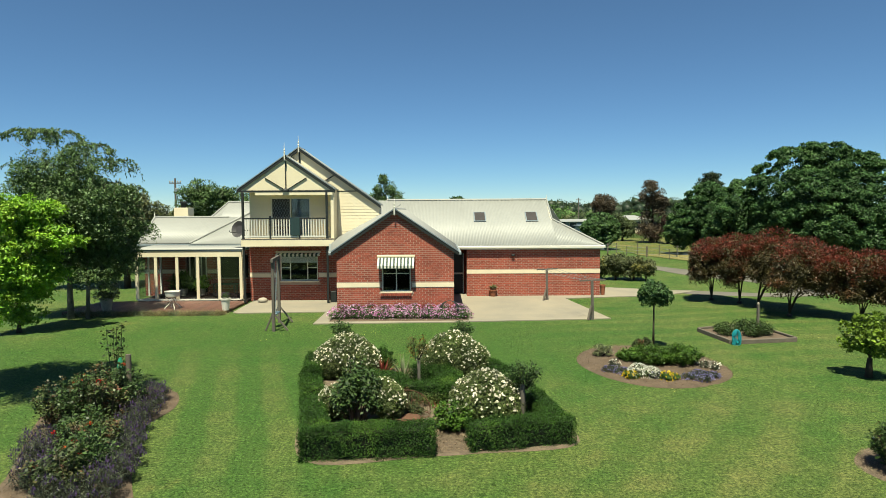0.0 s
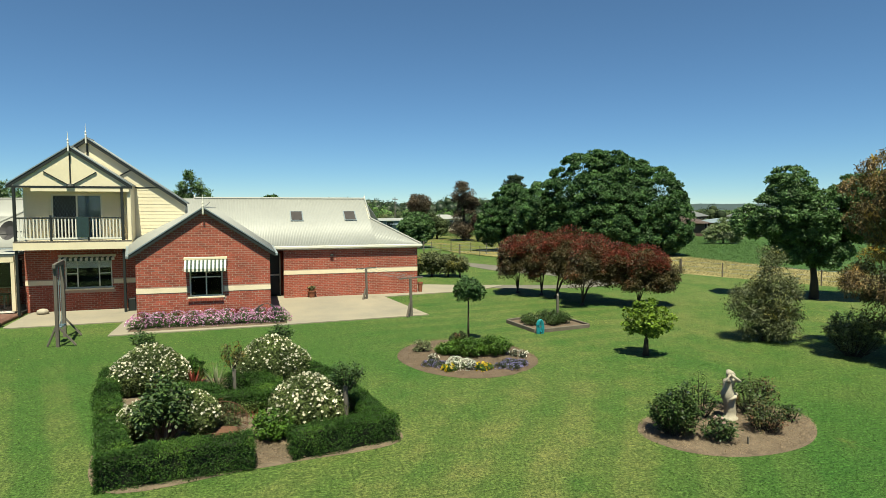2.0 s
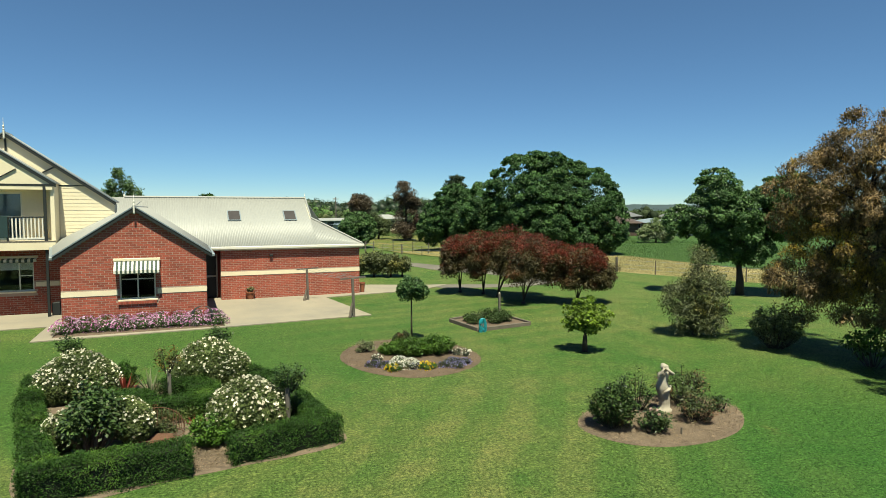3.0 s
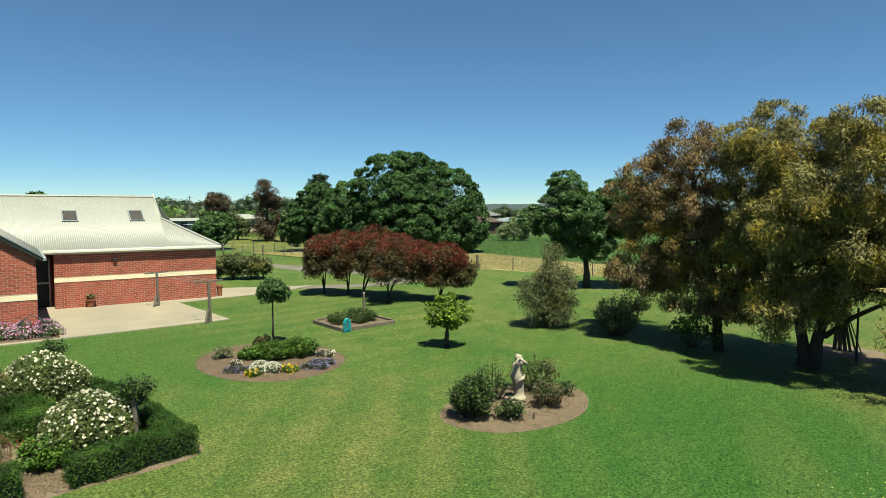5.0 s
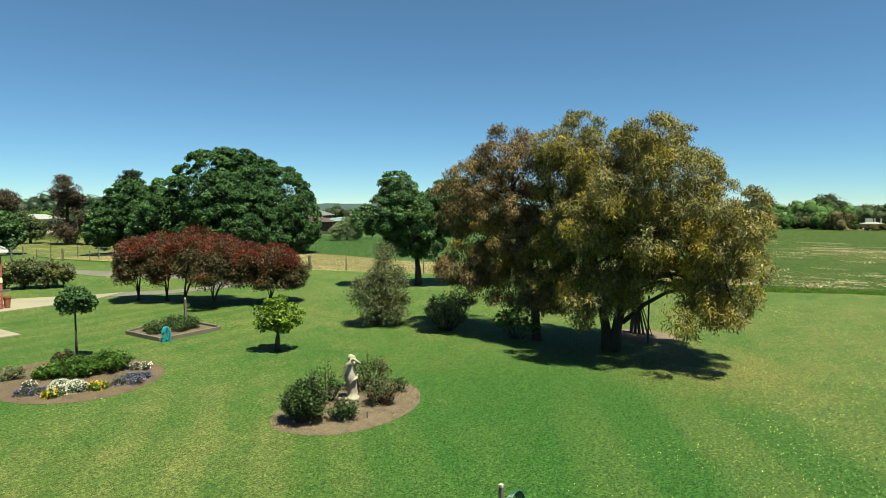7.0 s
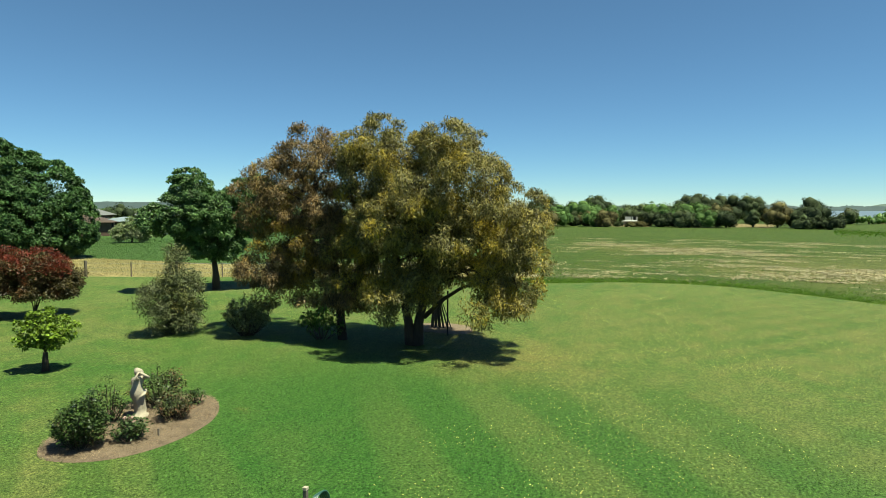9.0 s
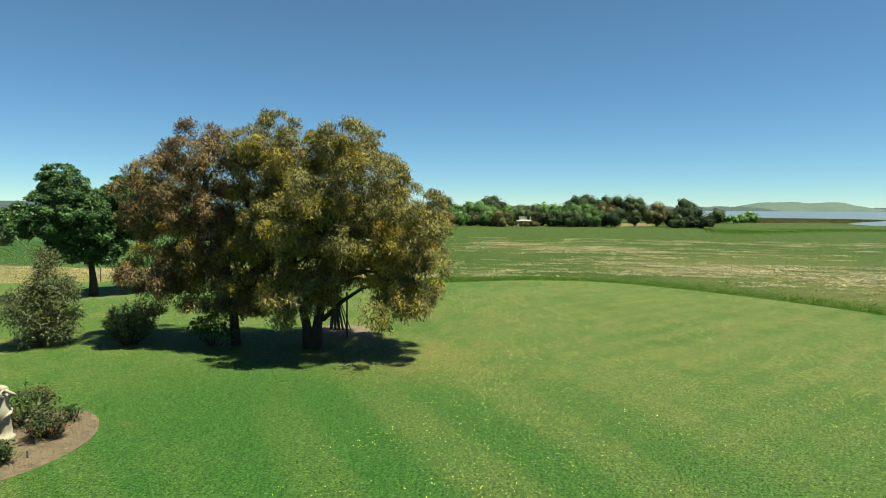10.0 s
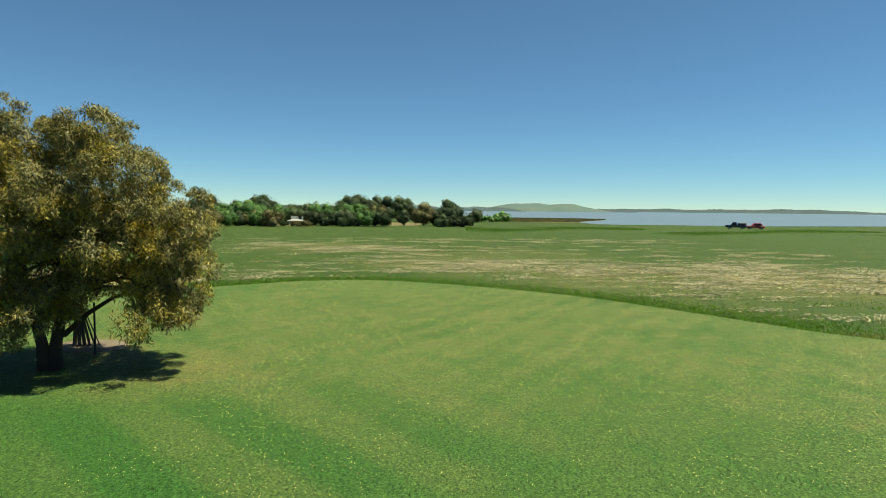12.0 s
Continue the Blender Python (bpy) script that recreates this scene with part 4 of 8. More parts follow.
# sunroom on the deck
SY = 29.8
sun_posts = (-14.4, -13.5, -12.5, -11.53, -10.52, -9.5)
sunroom = part("sunroom", boxes((-14.45, -9.45, SY - 0.03, SY + 0.07, 2.2, 2.48)), M_CREAM, house, "glazed sunroom with cream posts")
part("sunroom_roof", boxes((-14.5, -9.36, SY - 0.06, 32.45, 2.481, 2.53)), M_STEEL, sunroom)
corrugated("sunroom_sheet", (-14.5, SY - 0.08, 2.57), (1, 0, 0), (0, 2.5, 0.1), lambda a: 0.0, lambda a: 2.45, 0, 5.15, M_ROOF, sunroom)
part("sill_rail", boxes((-14.4, -9.5, SY, SY + 0.06, 0.14, 0.2)), M_WHITE, sunroom)
for a in sun_posts:
    part("post", bevelled(boxes((a - 0.07, a + 0.07, SY - 0.02, SY + 0.06, 0.2, 2.2)), 0.008), M_CREAM, sunroom)
for a, c in zip(sun_posts, sun_posts[1:]):
    pane = part("pane", boxes((a + 0.07, c - 0.07, SY + 0.02, SY + 0.026, 0.2, 2.2)), M_GLASS, sunroom)
    pane.visible_shadow = False
pane = part("pane", boxes((-14.42, -14.414, SY + 0.1, 32.3, 0.2, 2.2)), M_GLASS, sunroom)
pane.visible_shadow = False
part("side_post", boxes((-14.45, -14.37, 32.3, 32.4, 0.14, 2.48), (-14.45, -14.37, 31.0, 31.06, 0.2, 2.2)), M_WHITE, sunroom)
# Near-black floor: the sunroom's dimness is put into the colour.
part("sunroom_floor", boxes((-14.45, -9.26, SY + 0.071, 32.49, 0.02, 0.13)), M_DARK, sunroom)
for a in (-13.05, -12.75, -12.45, -12.2):
    part("blind_slat", boxes((a, a + 0.07, 32.55, 32.57, 0.9, 2.2)), M_WHITE, sunroom)

# deck
deck = tagged(part("deck", boxes((-16.1, -9.2, 26.74, SY - 0.02, 0.0, 0.085)), M_DECK), "low brown timber deck in front of the sunroom", "deck", "", "structure")

# striped awnings over the windows
M_STRIPE = surface("green_white_canvas", (0.0309, 0.0515, 0.0412), 0.8, 0.1, 5, 40, 0.1)
M_CANVAS = surface("white_canvas", (0.53, 0.517, 0.462), 0.8, 0.08, 5, 40, 0.1)


def awning(x0, x1, y, z, drop, out, n):
    base = thing("window_awning", ((x0 + x1) / 2, y, z), "green and white striped canvas awning over the window", "awning")
    part("headbox", bevelled(boxes((x0 - 0.03, x1 + 0.03, y - 0.13, y - 0.022, z - 0.1, z)), 0.012), M_CREAM, base)
    w = (x1 - x0) / n
    for i in range(n):
        b = bmesh.new()
        a, c = x0 + i * w, x0 + (i + 1) * w
        pts = [(y - 0.1, z - 0.09), (y - out, z - drop), (y - out - 0.005, z - drop - 0.1 - 0.02 * (i % 2))]
        for k in range(2):
            for sgn, yy in ((1, 0.0),):
                q = [(a, *pts[k]), (c, *pts[k]), (c, *pts[k + 1]), (a, *pts[k + 1])]
                f = [b.verts.new(p) for p in q]
                g = [b.verts.new((p[0], p[1] + 0.008, p[2] - 0.004)) for p in q]
                b.faces.new(f)
                b.faces.new(g[::-1])
                for j in range(4):
                    b.faces.new((f[j], f[(j + 1) % 4], g[(j + 1) % 4], g[j]))
        bmesh.ops.recalc_face_normals(b, faces=b.faces[:])
        part("canvas_stripe", b, M_CANVAS if i % 2 == 0 else M_STRIPE, base)
    b = bmesh.new()
    for xx in (x0 + 0.03, x1 - 0.03):
        bar(b, (xx, y - 0.03, z - drop - 0.1), (xx, y - out, z - drop - 0.02), 0.02)
    part("arm", b, M_WHITE, base)
    return base


awning(-2.68, -1.18, 26.2, 2.5, 0.42, 0.42, 21)
awning(-7.95, -5.85, 30.4, 2.42, 0.14, 0.3, 21)

# ---------- plants ----------
RNG = np.random.default_rng(7)


def unit(n):
    v = RNG.normal(size=(n, 3))
    return v / np.linalg.norm(v, axis=1, keepdims=True)


def leaf_mesh(name, centres, axis, length, width, curl=0.15, facing=None, corners=3):
    """Pointed leaves: one blade at each centre, along its axis, turned roughly towards facing; four corners for the large ones."""
    n = len(centres)
    axis = axis / np.maximum(np.linalg.norm(axis, axis=1, keepdims=True), 1e-6)
    side = np.cross(axis, unit(n) if facing is None else facing)
    side /= np.maximum(np.linalg.norm(side, axis=1, keepdims=True), 1e-6)
    k = RNG.uniform(0.65, 1.35, (n, 1))
    ln, wd = length * k, width * k
    up = np.cross(side, axis)
    if corners == 3:
        v = np.stack([centres - axis * ln * 0.4 + side * wd * 0.5, centres + axis * ln / 2, centres - axis * ln * 0.3 - side * wd * 0.5], axis=1)
        return mesh_from(name, v.reshape(-1, 3), np.arange(3 * n).reshape(-1, 3))
    v = np.stack([centres - axis * ln / 2, centres + side * wd / 2 + up * ln * curl, centres + axis * ln / 2, centres - side * wd / 2 + up * ln * curl], axis=1)
    return mesh_from(name, v.reshape(-1, 3), np.arange(4 * n).reshape(-1, 4))


def join_data(a, b, name):
    """Two vertex arrays of quads as one mesh."""
    va, vb = (np.empty(len(m.vertices) * 3, np.float32) for m in (a, b))
    a.vertices.foreach_get("co", va)
    b.vertices.foreach_get("co", vb)
    v = np.concatenate([va, vb]).reshape(-1, 3)
    return mesh_from(name, v, np.arange(len(v)).reshape(-1, 4))


def clumps_of(lobes, per, size, flat=1.0):
    """Small clumps spread over the outside of each lobe, for an uneven outline with gaps."""
    out = []
    for x, y, z, r in lobes:
        d = unit(per)
        rr = r * RNG.uniform(0.45, 0.84, (per, 1))
        c = np.array((x, y, z)) + d * rr * np.array((1, 1, flat))
        out.append(np.concatenate([c, r * RNG.uniform(0.45, 1.5, (per, 1)) * size], axis=1))
    return np.concatenate(out)


def crown_data(name, lobes, count, length, width, hang=0.0, per=40, size=0.27, flat=1.0, shell=0.6, floor=0.05):
    cl = clumps_of(lobes, per, size, flat)
    w = cl[:, 3] ** 2
    pick = RNG.choice(len(cl), count, p=w / w.sum())
    d = unit(count)
    d[:, 2] = np.where(RNG.random(count) < 0.72, np.abs(d[:, 2]), d[:, 2])
    reach = shell * 0.6 + (1.05 - shell * 0.6) * RNG.random((count, 1)) ** 0.6 + RNG.exponential(0.06, (count, 1))
    c = cl[pick, :3] + d * cl[pick, 3:4] * reach
    c[:, 2] -= hang * np.abs(RNG.normal(size=count)) * cl[pick, 3] * 0.8
    c[:, 2] = np.maximum(c[:, 2], floor + RNG.random(count) * 0.15)
    ax = d * 0.7 + unit(count) * 0.9
    ax[:, 2] -= hang * 2.2
    return leaf_mesh(name, c, ax, length, width, 0.15, d * 0.55 + unit(count) * 0.6 + np.array((0, 0, 0.7)))


def domed_crown(name, lobes, clump, count, length, width, cover=1.5, fill=0.18, up=0.5, hang=0.0, floor=0.1):
    """Leaves gathered in rounded clumps over the outside of the lobes, with dark gaps between the clumps."""
    lb = np.array(lobes)
    w = lb[:, 3] ** 2 / (lb[:, 3] ** 2).sum()
    n = int(cover * 4 * (lb[:, 3] ** 2).sum() / clump ** 2)
    k = RNG.choice(len(lb), n, p=w)
    d = unit(n)
    c = lb[k, :3] + d * lb[k, 3:4] * RNG.uniform(0.86, 0.99, (n, 1))
    free = c[:, 2] > floor + clump * 0.3
    for q in lb:
        free &= np.linalg.norm(c - q[:3], axis=1) > q[3] * 0.78
    c, d = c[free], d[free]
    r = clump * RNG.uniform(0.6, 1.35, (len(c), 1))
    inner = int(count * fill)
    n = count - inner
    k2 = RNG.choice(len(c), n, p=(r[:, 0] ** 2 / (r ** 2).sum()))
    u = unit(n) + 0.75 * d[k2] + np.array((0, 0, up))
    u /= np.linalg.norm(u, axis=1, keepdims=True)
    p = c[k2] + u * r[k2] * (0.35 + 0.65 * RNG.random((n, 1)) ** 0.5) * np.array((1, 1, 0.8)) + RNG.normal(size=(n, 3)) * clump * 0.06
    p[:, 2] -= hang * RNG.random(n) * r[k2, 0]
    k = RNG.choice(len(lb), inner, p=w)
    e = unit(inner)
    p = np.concatenate([p, lb[k, :3] + e * lb[k, 3:4] * RNG.uniform(0.5, 0.82, (inner, 1))])
    u = np.concatenate([u, e])
    ok = p[:, 2] > floor
    p, u = p[ok], u[ok]
    ax = u * 0.6 + unit(len(u)) * 0.9 - np.array((0, 0, hang * 2))
    return leaf_mesh(name, p, ax, length, width, 0.15, u * 0.7 + unit(len(u)) * 0.5 + np.array((0, 0, 0.5)))


def dense_heart(bm, lobes, k=0.88):
    """The close inner twigs of trees far away: an uneven lump in each lobe."""
    for x, y, z, r in lobes:
        made = bmesh.ops.create_icosphere(bm, subdivisions=2, radius=r * k)["verts"]
        for v in made:
            d = v.co.normalized()
            v.co *= 1.0 + 0.45 * noise.noise(Vector((d.x * 3 + x, d.y * 3 + y, d.z * 3 + z))) + 0.2 * noise.noise(Vector((d.x * 9 + y, d.y * 9 + z, d.z * 9 + x)))
            v.co += Vector((x, y, max(z, r * 0.75)))
    return bm


def limbs(bm, base, lobes, r0, fork=0.45):
    """Limbs that leave the trunk and taper into each lobe."""
    base = Vector(base)
    for x, y, z, r in lobes:
        end = Vector((x, y, z))
        f = base + Vector(((x - base.x) * 0.18, (y - base.y) * 0.18, (z - base.z) * fork))
        midp = (f + end) / 2 + Vector((RNG.normal() * 0.1 * r, RNG.normal() * 0.1 * r, 0.12 * r))
        rr = r0 * min(1.0, 0.35 + r / 6)
        tube(bm, [base + Vector((0, 0, (z - base.z) * 0.02)), f, midp, end], [r0 * 0.55, rr * 0.5, rr * 0.3, rr * 0.08], 6)


def tree(name, base, trunk, lobes, count, length, width, leaf, bark, label, category="tree", hang=0.0, r0=0.2, group="", per=44, size=0.27, shell=0.6, flat=1.0, limb_max=8, floor=0.05, clump=0.0, heart=False):
    """A trunk with limbs and a crown of many leaves. trunk: points from the base up; clump: the size of the rounded leaf clumps of a domed crown."""
    t = thing(name, base, label, category, group)
    bm = bmesh.new()
    pts = [base] + list(trunk)
    radii = [r0 * 1.35] + [r0 * (1 - 0.4 * i / max(1, len(trunk))) for i in range(len(trunk))]
    tube(bm, pts, radii, 10)
    step = max(1, len(lobes) // limb_max)
    limbs(bm, trunk[-1] if trunk else base, lobes[::step], r0 * 0.8)
    part("trunk", bm, bark, t, smooth=True)
    if heart:
        part("inner_crown", dense_heart(bmesh.new(), lobes), leaf, t, smooth=True)["kind"] = "stuff"
    if clump:
        finish("crown", domed_crown("crown", lobes, clump, count, length, width, hang=hang, floor=max(floor, 0.1)), leaf, t)
    else:
        finish("crown", crown_data("crown", lobes, count, length, width, hang, per, size, flat, shell, floor), leaf, t)
    return t


def deepen(lobes, along, by, seed=3):
    """Lobes with two more behind and in front of each, so that a crown is rounded in plan and as deep as it is wide."""
    rnd = random.Random(seed)
    a = Vector((*along, 0)).normalized()
    out = []
    ys = [q[1] for q in lobes]
    mid, half = (min(ys) + max(ys)) / 2, (max(ys) - min(ys)) / 2 + 0.4
    for x, y, z, r in lobes:
        for k in (-1, 0, 1):
            j = (k + rnd.uniform(-0.3, 0.3)) * by * rnd.uniform(0.5, 1.0) * math.sqrt(1.0 - ((y - mid) / half) ** 2)
            s = 1.0 if k == 0 else 0.85
            out.append((x + a.x * j, y + a.y * j, z - (0.0 if k == 0 else 0.25 * r), r * s))
    return out


# the big gum with its two stems
GUM = [(17.4, 9.6, 6.4, 0.73), (17.4, 9.4, 6.1, 0.75), (17.3, 9.9, 5.8, 0.7), (17.4, 10.4, 6.2, 0.67), (17.4, 8.8, 6.1, 0.82), (17.4, 9.2, 5.2, 0.93), (17.4, 10.3, 5.1, 0.77), (17.4, 7.2, 6.2, 0.69), (17.4, 6.7, 6.4, 0.41), (17.4, 7.8, 5.8, 0.73), (17.4, 6.6, 5.5, 0.72), (17.4, 6.2, 5.2, 0.54), (17.4, 7.6, 4.9, 0.83), (17.4, 6.8, 4.6, 0.72), (17.4, 8.7, 4.2, 0.92), (17.4, 9.8, 3.9, 0.87), (17.4, 10.6, 3.3, 0.78), (17.4, 9.4, 2.9, 0.94), (17.4, 8.1, 3.1, 0.91), (17.4, 7.0, 3.6, 0.69), (17.4, 10.3, 2.1, 0.67), (17.4, 9.4, 1.8, 0.58), (17.4, 8.7, 1.9, 0.71), (17.4, 7.9, 2.3, 0.42), (17.4, 7.4, 2.9, 0.59), (17.4, 5.7, 4.6, 0.47), (17.4, 5.5, 3.8, 0.64), (17.4, 4.9, 4.1, 0.53), (17.4, 6.2, 3.4, 0.68), (17.4, 5.0, 3.0, 0.6), (17.4, 5.6, 2.6, 0.67), (17.4, 6.3, 2.4, 0.51), (17.4, 5.2, 1.9, 0.54), (17.4, 5.8, 1.5, 0.44), (17.4, 6.4, 1.8, 0.38), (17.4, 6.0, 1.0, 0.24), (17.4, 5.4, 1.3, 0.3), (17.3, 9.8, 1.5, 0.5), (17.2, 9.2, 1.4, 0.4), (17.3, 8.3, 1.9, 0.4), (17.3, 8.2, 3.9, 0.8), (17.3, 7.6, 3.9, 0.7), (17.1, 8.6, 2.6, 0.7), (17.2, 7.9, 5.0, 0.7), (17.2, 9.7, 1.3, 0.45), (17.2, 10.3, 1.5, 0.5), (17.1, 9.1, 1.35, 0.4), (17.3, 7.9, 1.9, 0.35)]
GUM2 = [(17.4, 12.3, 6.3, 0.66), (17.4, 13.0, 6.0, 0.71), (17.4, 11.5, 5.5, 0.68), (17.4, 13.8, 5.2, 0.85), (17.4, 12.5, 4.6, 0.85), (17.4, 11.2, 4.4, 0.83), (17.4, 14.6, 4.0, 0.7), (17.4, 13.5, 3.4, 0.88), (17.4, 11.8, 3.3, 0.84), (17.4, 14.1, 2.6, 0.73), (17.4, 12.9, 2.3, 0.79), (17.4, 11.1, 2.4, 0.68), (17.4, 14.1, 1.5, 0.53), (17.4, 12.4, 1.6, 0.63), (17.4, 11.3, 1.9, 0.53), (17.2, 13.2, 1.5, 0.5), (17.2, 11.9, 1.4, 0.4), (17.2, 10.8, 1.6, 0.45)]


def gum_tree(base, stems, lobes, count, label, seed, depth, leaf):
    t = thing("gum_tree", base, label, "tree")
    bm = bmesh.new()
    for s in stems:
        tube(bm, s[0], s[1], 10)
    for i, (x, y, z, r) in enumerate(lobes):
        start = Vector(stems[i % len(stems)][0][-2 if i % 2 else -1])
        end = Vector((x, y, z))
        m = (start + end) / 2 + Vector((RNG.normal() * 0.15, RNG.normal() * 0.15, 0.25))
        tube(bm, [start, m, end], [0.06, 0.035, 0.012], 6)
    part("trunk", bm, M_BARK, t, smooth=True)
    deep = [(x, y, z + 0.08, r * 0.92) for x, y, z, r in deepen(lobes, (1, 0.15), depth, seed) if z - r > 0.95 or (y < 6.6 and z - r > 0.6)]
    finish("crown", domed_crown("crown", deep, 0.36, count, 0.122, 0.03, 0.8, 0.12, 0.3, 0.35, 0.75), leaf, t)
    return t


gum_tree((17.5, 8.58, 0), [([(17.5, 8.52, -0.05), (17.52, 8.45, 0.7), (17.5, 8.2, 1.9), (17.4, 7.9, 3.2), (17.4, 7.8, 4.6)], [0.24, 0.15, 0.13, 0.1, 0.05]),
                           ([(17.45, 8.68, -0.05), (17.42, 8.76, 0.7), (17.4, 9.0, 1.9), (17.4, 9.3, 3.2), (17.4, 9.4, 5.2)], [0.22, 0.14, 0.12, 0.1, 0.05]),
                           ([(17.5, 8.25, 0.9), (17.45, 7.6, 1.5), (17.4, 6.9, 1.95), (17.4, 6.2, 2.1), (17.4, 5.6, 2.7)], [0.08, 0.065, 0.05, 0.035, 0.02])], GUM, 240000, "large spreading gum tree with olive and golden drooping leaves", 4, 2.0, L_GUM)
gum_tree((17.29, 11.1, 0), [([(17.29, 11.1, -0.05), (17.3, 11.2, 0.9), (17.35, 11.35, 2.0), (17.4, 11.7, 3.4), (17.4, 12.2, 5.0)], [0.17, 0.13, 0.11, 0.09, 0.05])], GUM2, 105000, "slender gum tree with bronze drooping leaves beside a larger one", 9, 1.3, L_GUM_BRONZE)

# shade trees beyond the garden
ELM = [(30.9, 53.2, 5.1, 4.6), (34.3, 51.0, 4.5, 4.2), (35.9, 49.9, 2.9, 3.0), (27.4, 55.1, 3.6, 3.2), (32.5, 52.2, 5.2, 4.2), (33.0, 51.0, 2.2, 4.0), (31.2, 50.6, 3.0, 3.6), (33.4, 54.2, 4.2, 4.2)]
tree("elm_tree", (33.0, 53.0, 0), [(33, 53, 1.4), (33, 53, 2.6)], ELM, 230000, 0.2, 0.13, L_ELM, M_BARK, "broad dense dark green elm behind the red shrubs", r0=0.4, clump=0.52)
ELM2 = [(25.5, 59.3, 4.2, 2.4), (27.1, 58.6, 3.9, 2.3), (23.9, 60.0, 3.1, 1.9), (23.2, 60.2, 2.1, 1.3), (26.0, 58.8, 2.3, 2.6)]
tree("elm_tree", (26.3, 60.0, 0), [(26.3, 60, 1.2), (26.3, 60, 2.2)], ELM2, 80000, 0.2, 0.13, L_ELM, M_BARK, "smaller green elm beside the broad one", r0=0.3, clump=0.45)
OAK = [(24.2, 23.7, 5.3, 0.8), (23.6, 23.7, 4.1, 0.85), (22.3, 23.7, 3.6, 0.55), (25.4, 23.7, 4.0, 0.94), (27.1, 23.7, 5.1, 0.67), (28.2, 23.7, 5.2, 0.75), (25.8, 23.7, 2.8, 0.89), (24.4, 23.7, 2.9, 0.8), (27.6, 23.7, 3.8, 0.74), (29.0, 23.7, 4.4, 0.76)]
OAK = [(25.4 + (x - 25.4) * 0.68, 23.7 + (25.4 - x) * 0.6, z, r * 1.18) for x, y, z, r in OAK]
tree("oak_tree", (25.4, 23.65, 0), [(25.4, 23.65, 0.8), (25.35, 23.7, 1.6)], deepen(OAK, (0.7, 0.7), 1.0), 110000, 0.13, 0.08, L_OAK, M_BARK, "dark green oak with a bare lower trunk by the fence", r0=0.17, clump=0.34, floor=1.1)

# row of red-tipped photinias
PH = [((12.8, 29.9), [(12.6, 29.9, 1.95, 0.85), (12.3, 29.9, 1.45, 0.6), (13.0, 29.5, 2.1, 0.75)]), ((13.6, 28.8), [(13.4, 28.8, 2.1, 0.95), (13.3, 28.8, 1.5, 0.7), (13.9, 28.3, 2.2, 0.8)]), ((13.8, 27.6), [(14.4, 27.4, 2.35, 1.0), (14.1, 27.6, 1.6, 0.7), (15.3, 26.6, 2.15, 0.85), (14.8, 27.0, 1.7, 0.8)]), ((13.9, 25.3), [(14.2, 25.3, 2.05, 0.95), (13.7, 25.3, 1.6, 0.8), (15.1, 25.2, 1.6, 0.8), (15.5, 25.0, 1.95, 0.75)]), ((16.1, 24.3), [(16.4, 24.3, 1.65, 0.95), (17.1, 24.2, 1.15, 0.75), (15.8, 24.3, 1.3, 0.75), (17.3, 23.9, 1.4, 0.65), (16.9, 24.1, 1.75, 0.6)])]
for (x, y), lobes in PH:
    t = tree("photinia_tree", (x, y, 0), [(x, y, 0.1)], deepen(lobes, (0.57, 0.82), 0.7), 40000, 0.095, 0.045, L_RED, M_BARK, "rounded photinia shrub tree with bronze leaves and red tips", "tree", r0=0.085, group="photinia row", per=18, size=0.36, shell=0.6, floor=0.65, limb_max=7)
    tops = deepen([(a, b, c + 0.12 * r, r) for a, b, c, r in lobes if c > 1.6], (0.57, 0.82), 0.7)
    n = 5200
    tp = np.array(tops)
    pick = RNG.choice(len(tp), n)
    d = unit(n)
    d[:, 2] = np.abs(d[:, 2]) * 1.2 + RNG.uniform(-0.1, 0.6, n)
    d /= np.linalg.norm(d, axis=1, keepdims=True)
    c = tp[pick, :3] + d * tp[pick, 3:4] * RNG.uniform(0.85, 1.12, (n, 1))
    finish("new_growth", leaf_mesh("new_growth", c, d + unit(n) * 0.6, 0.085, 0.04), L_REDTIP, t, "red young leaves on top")

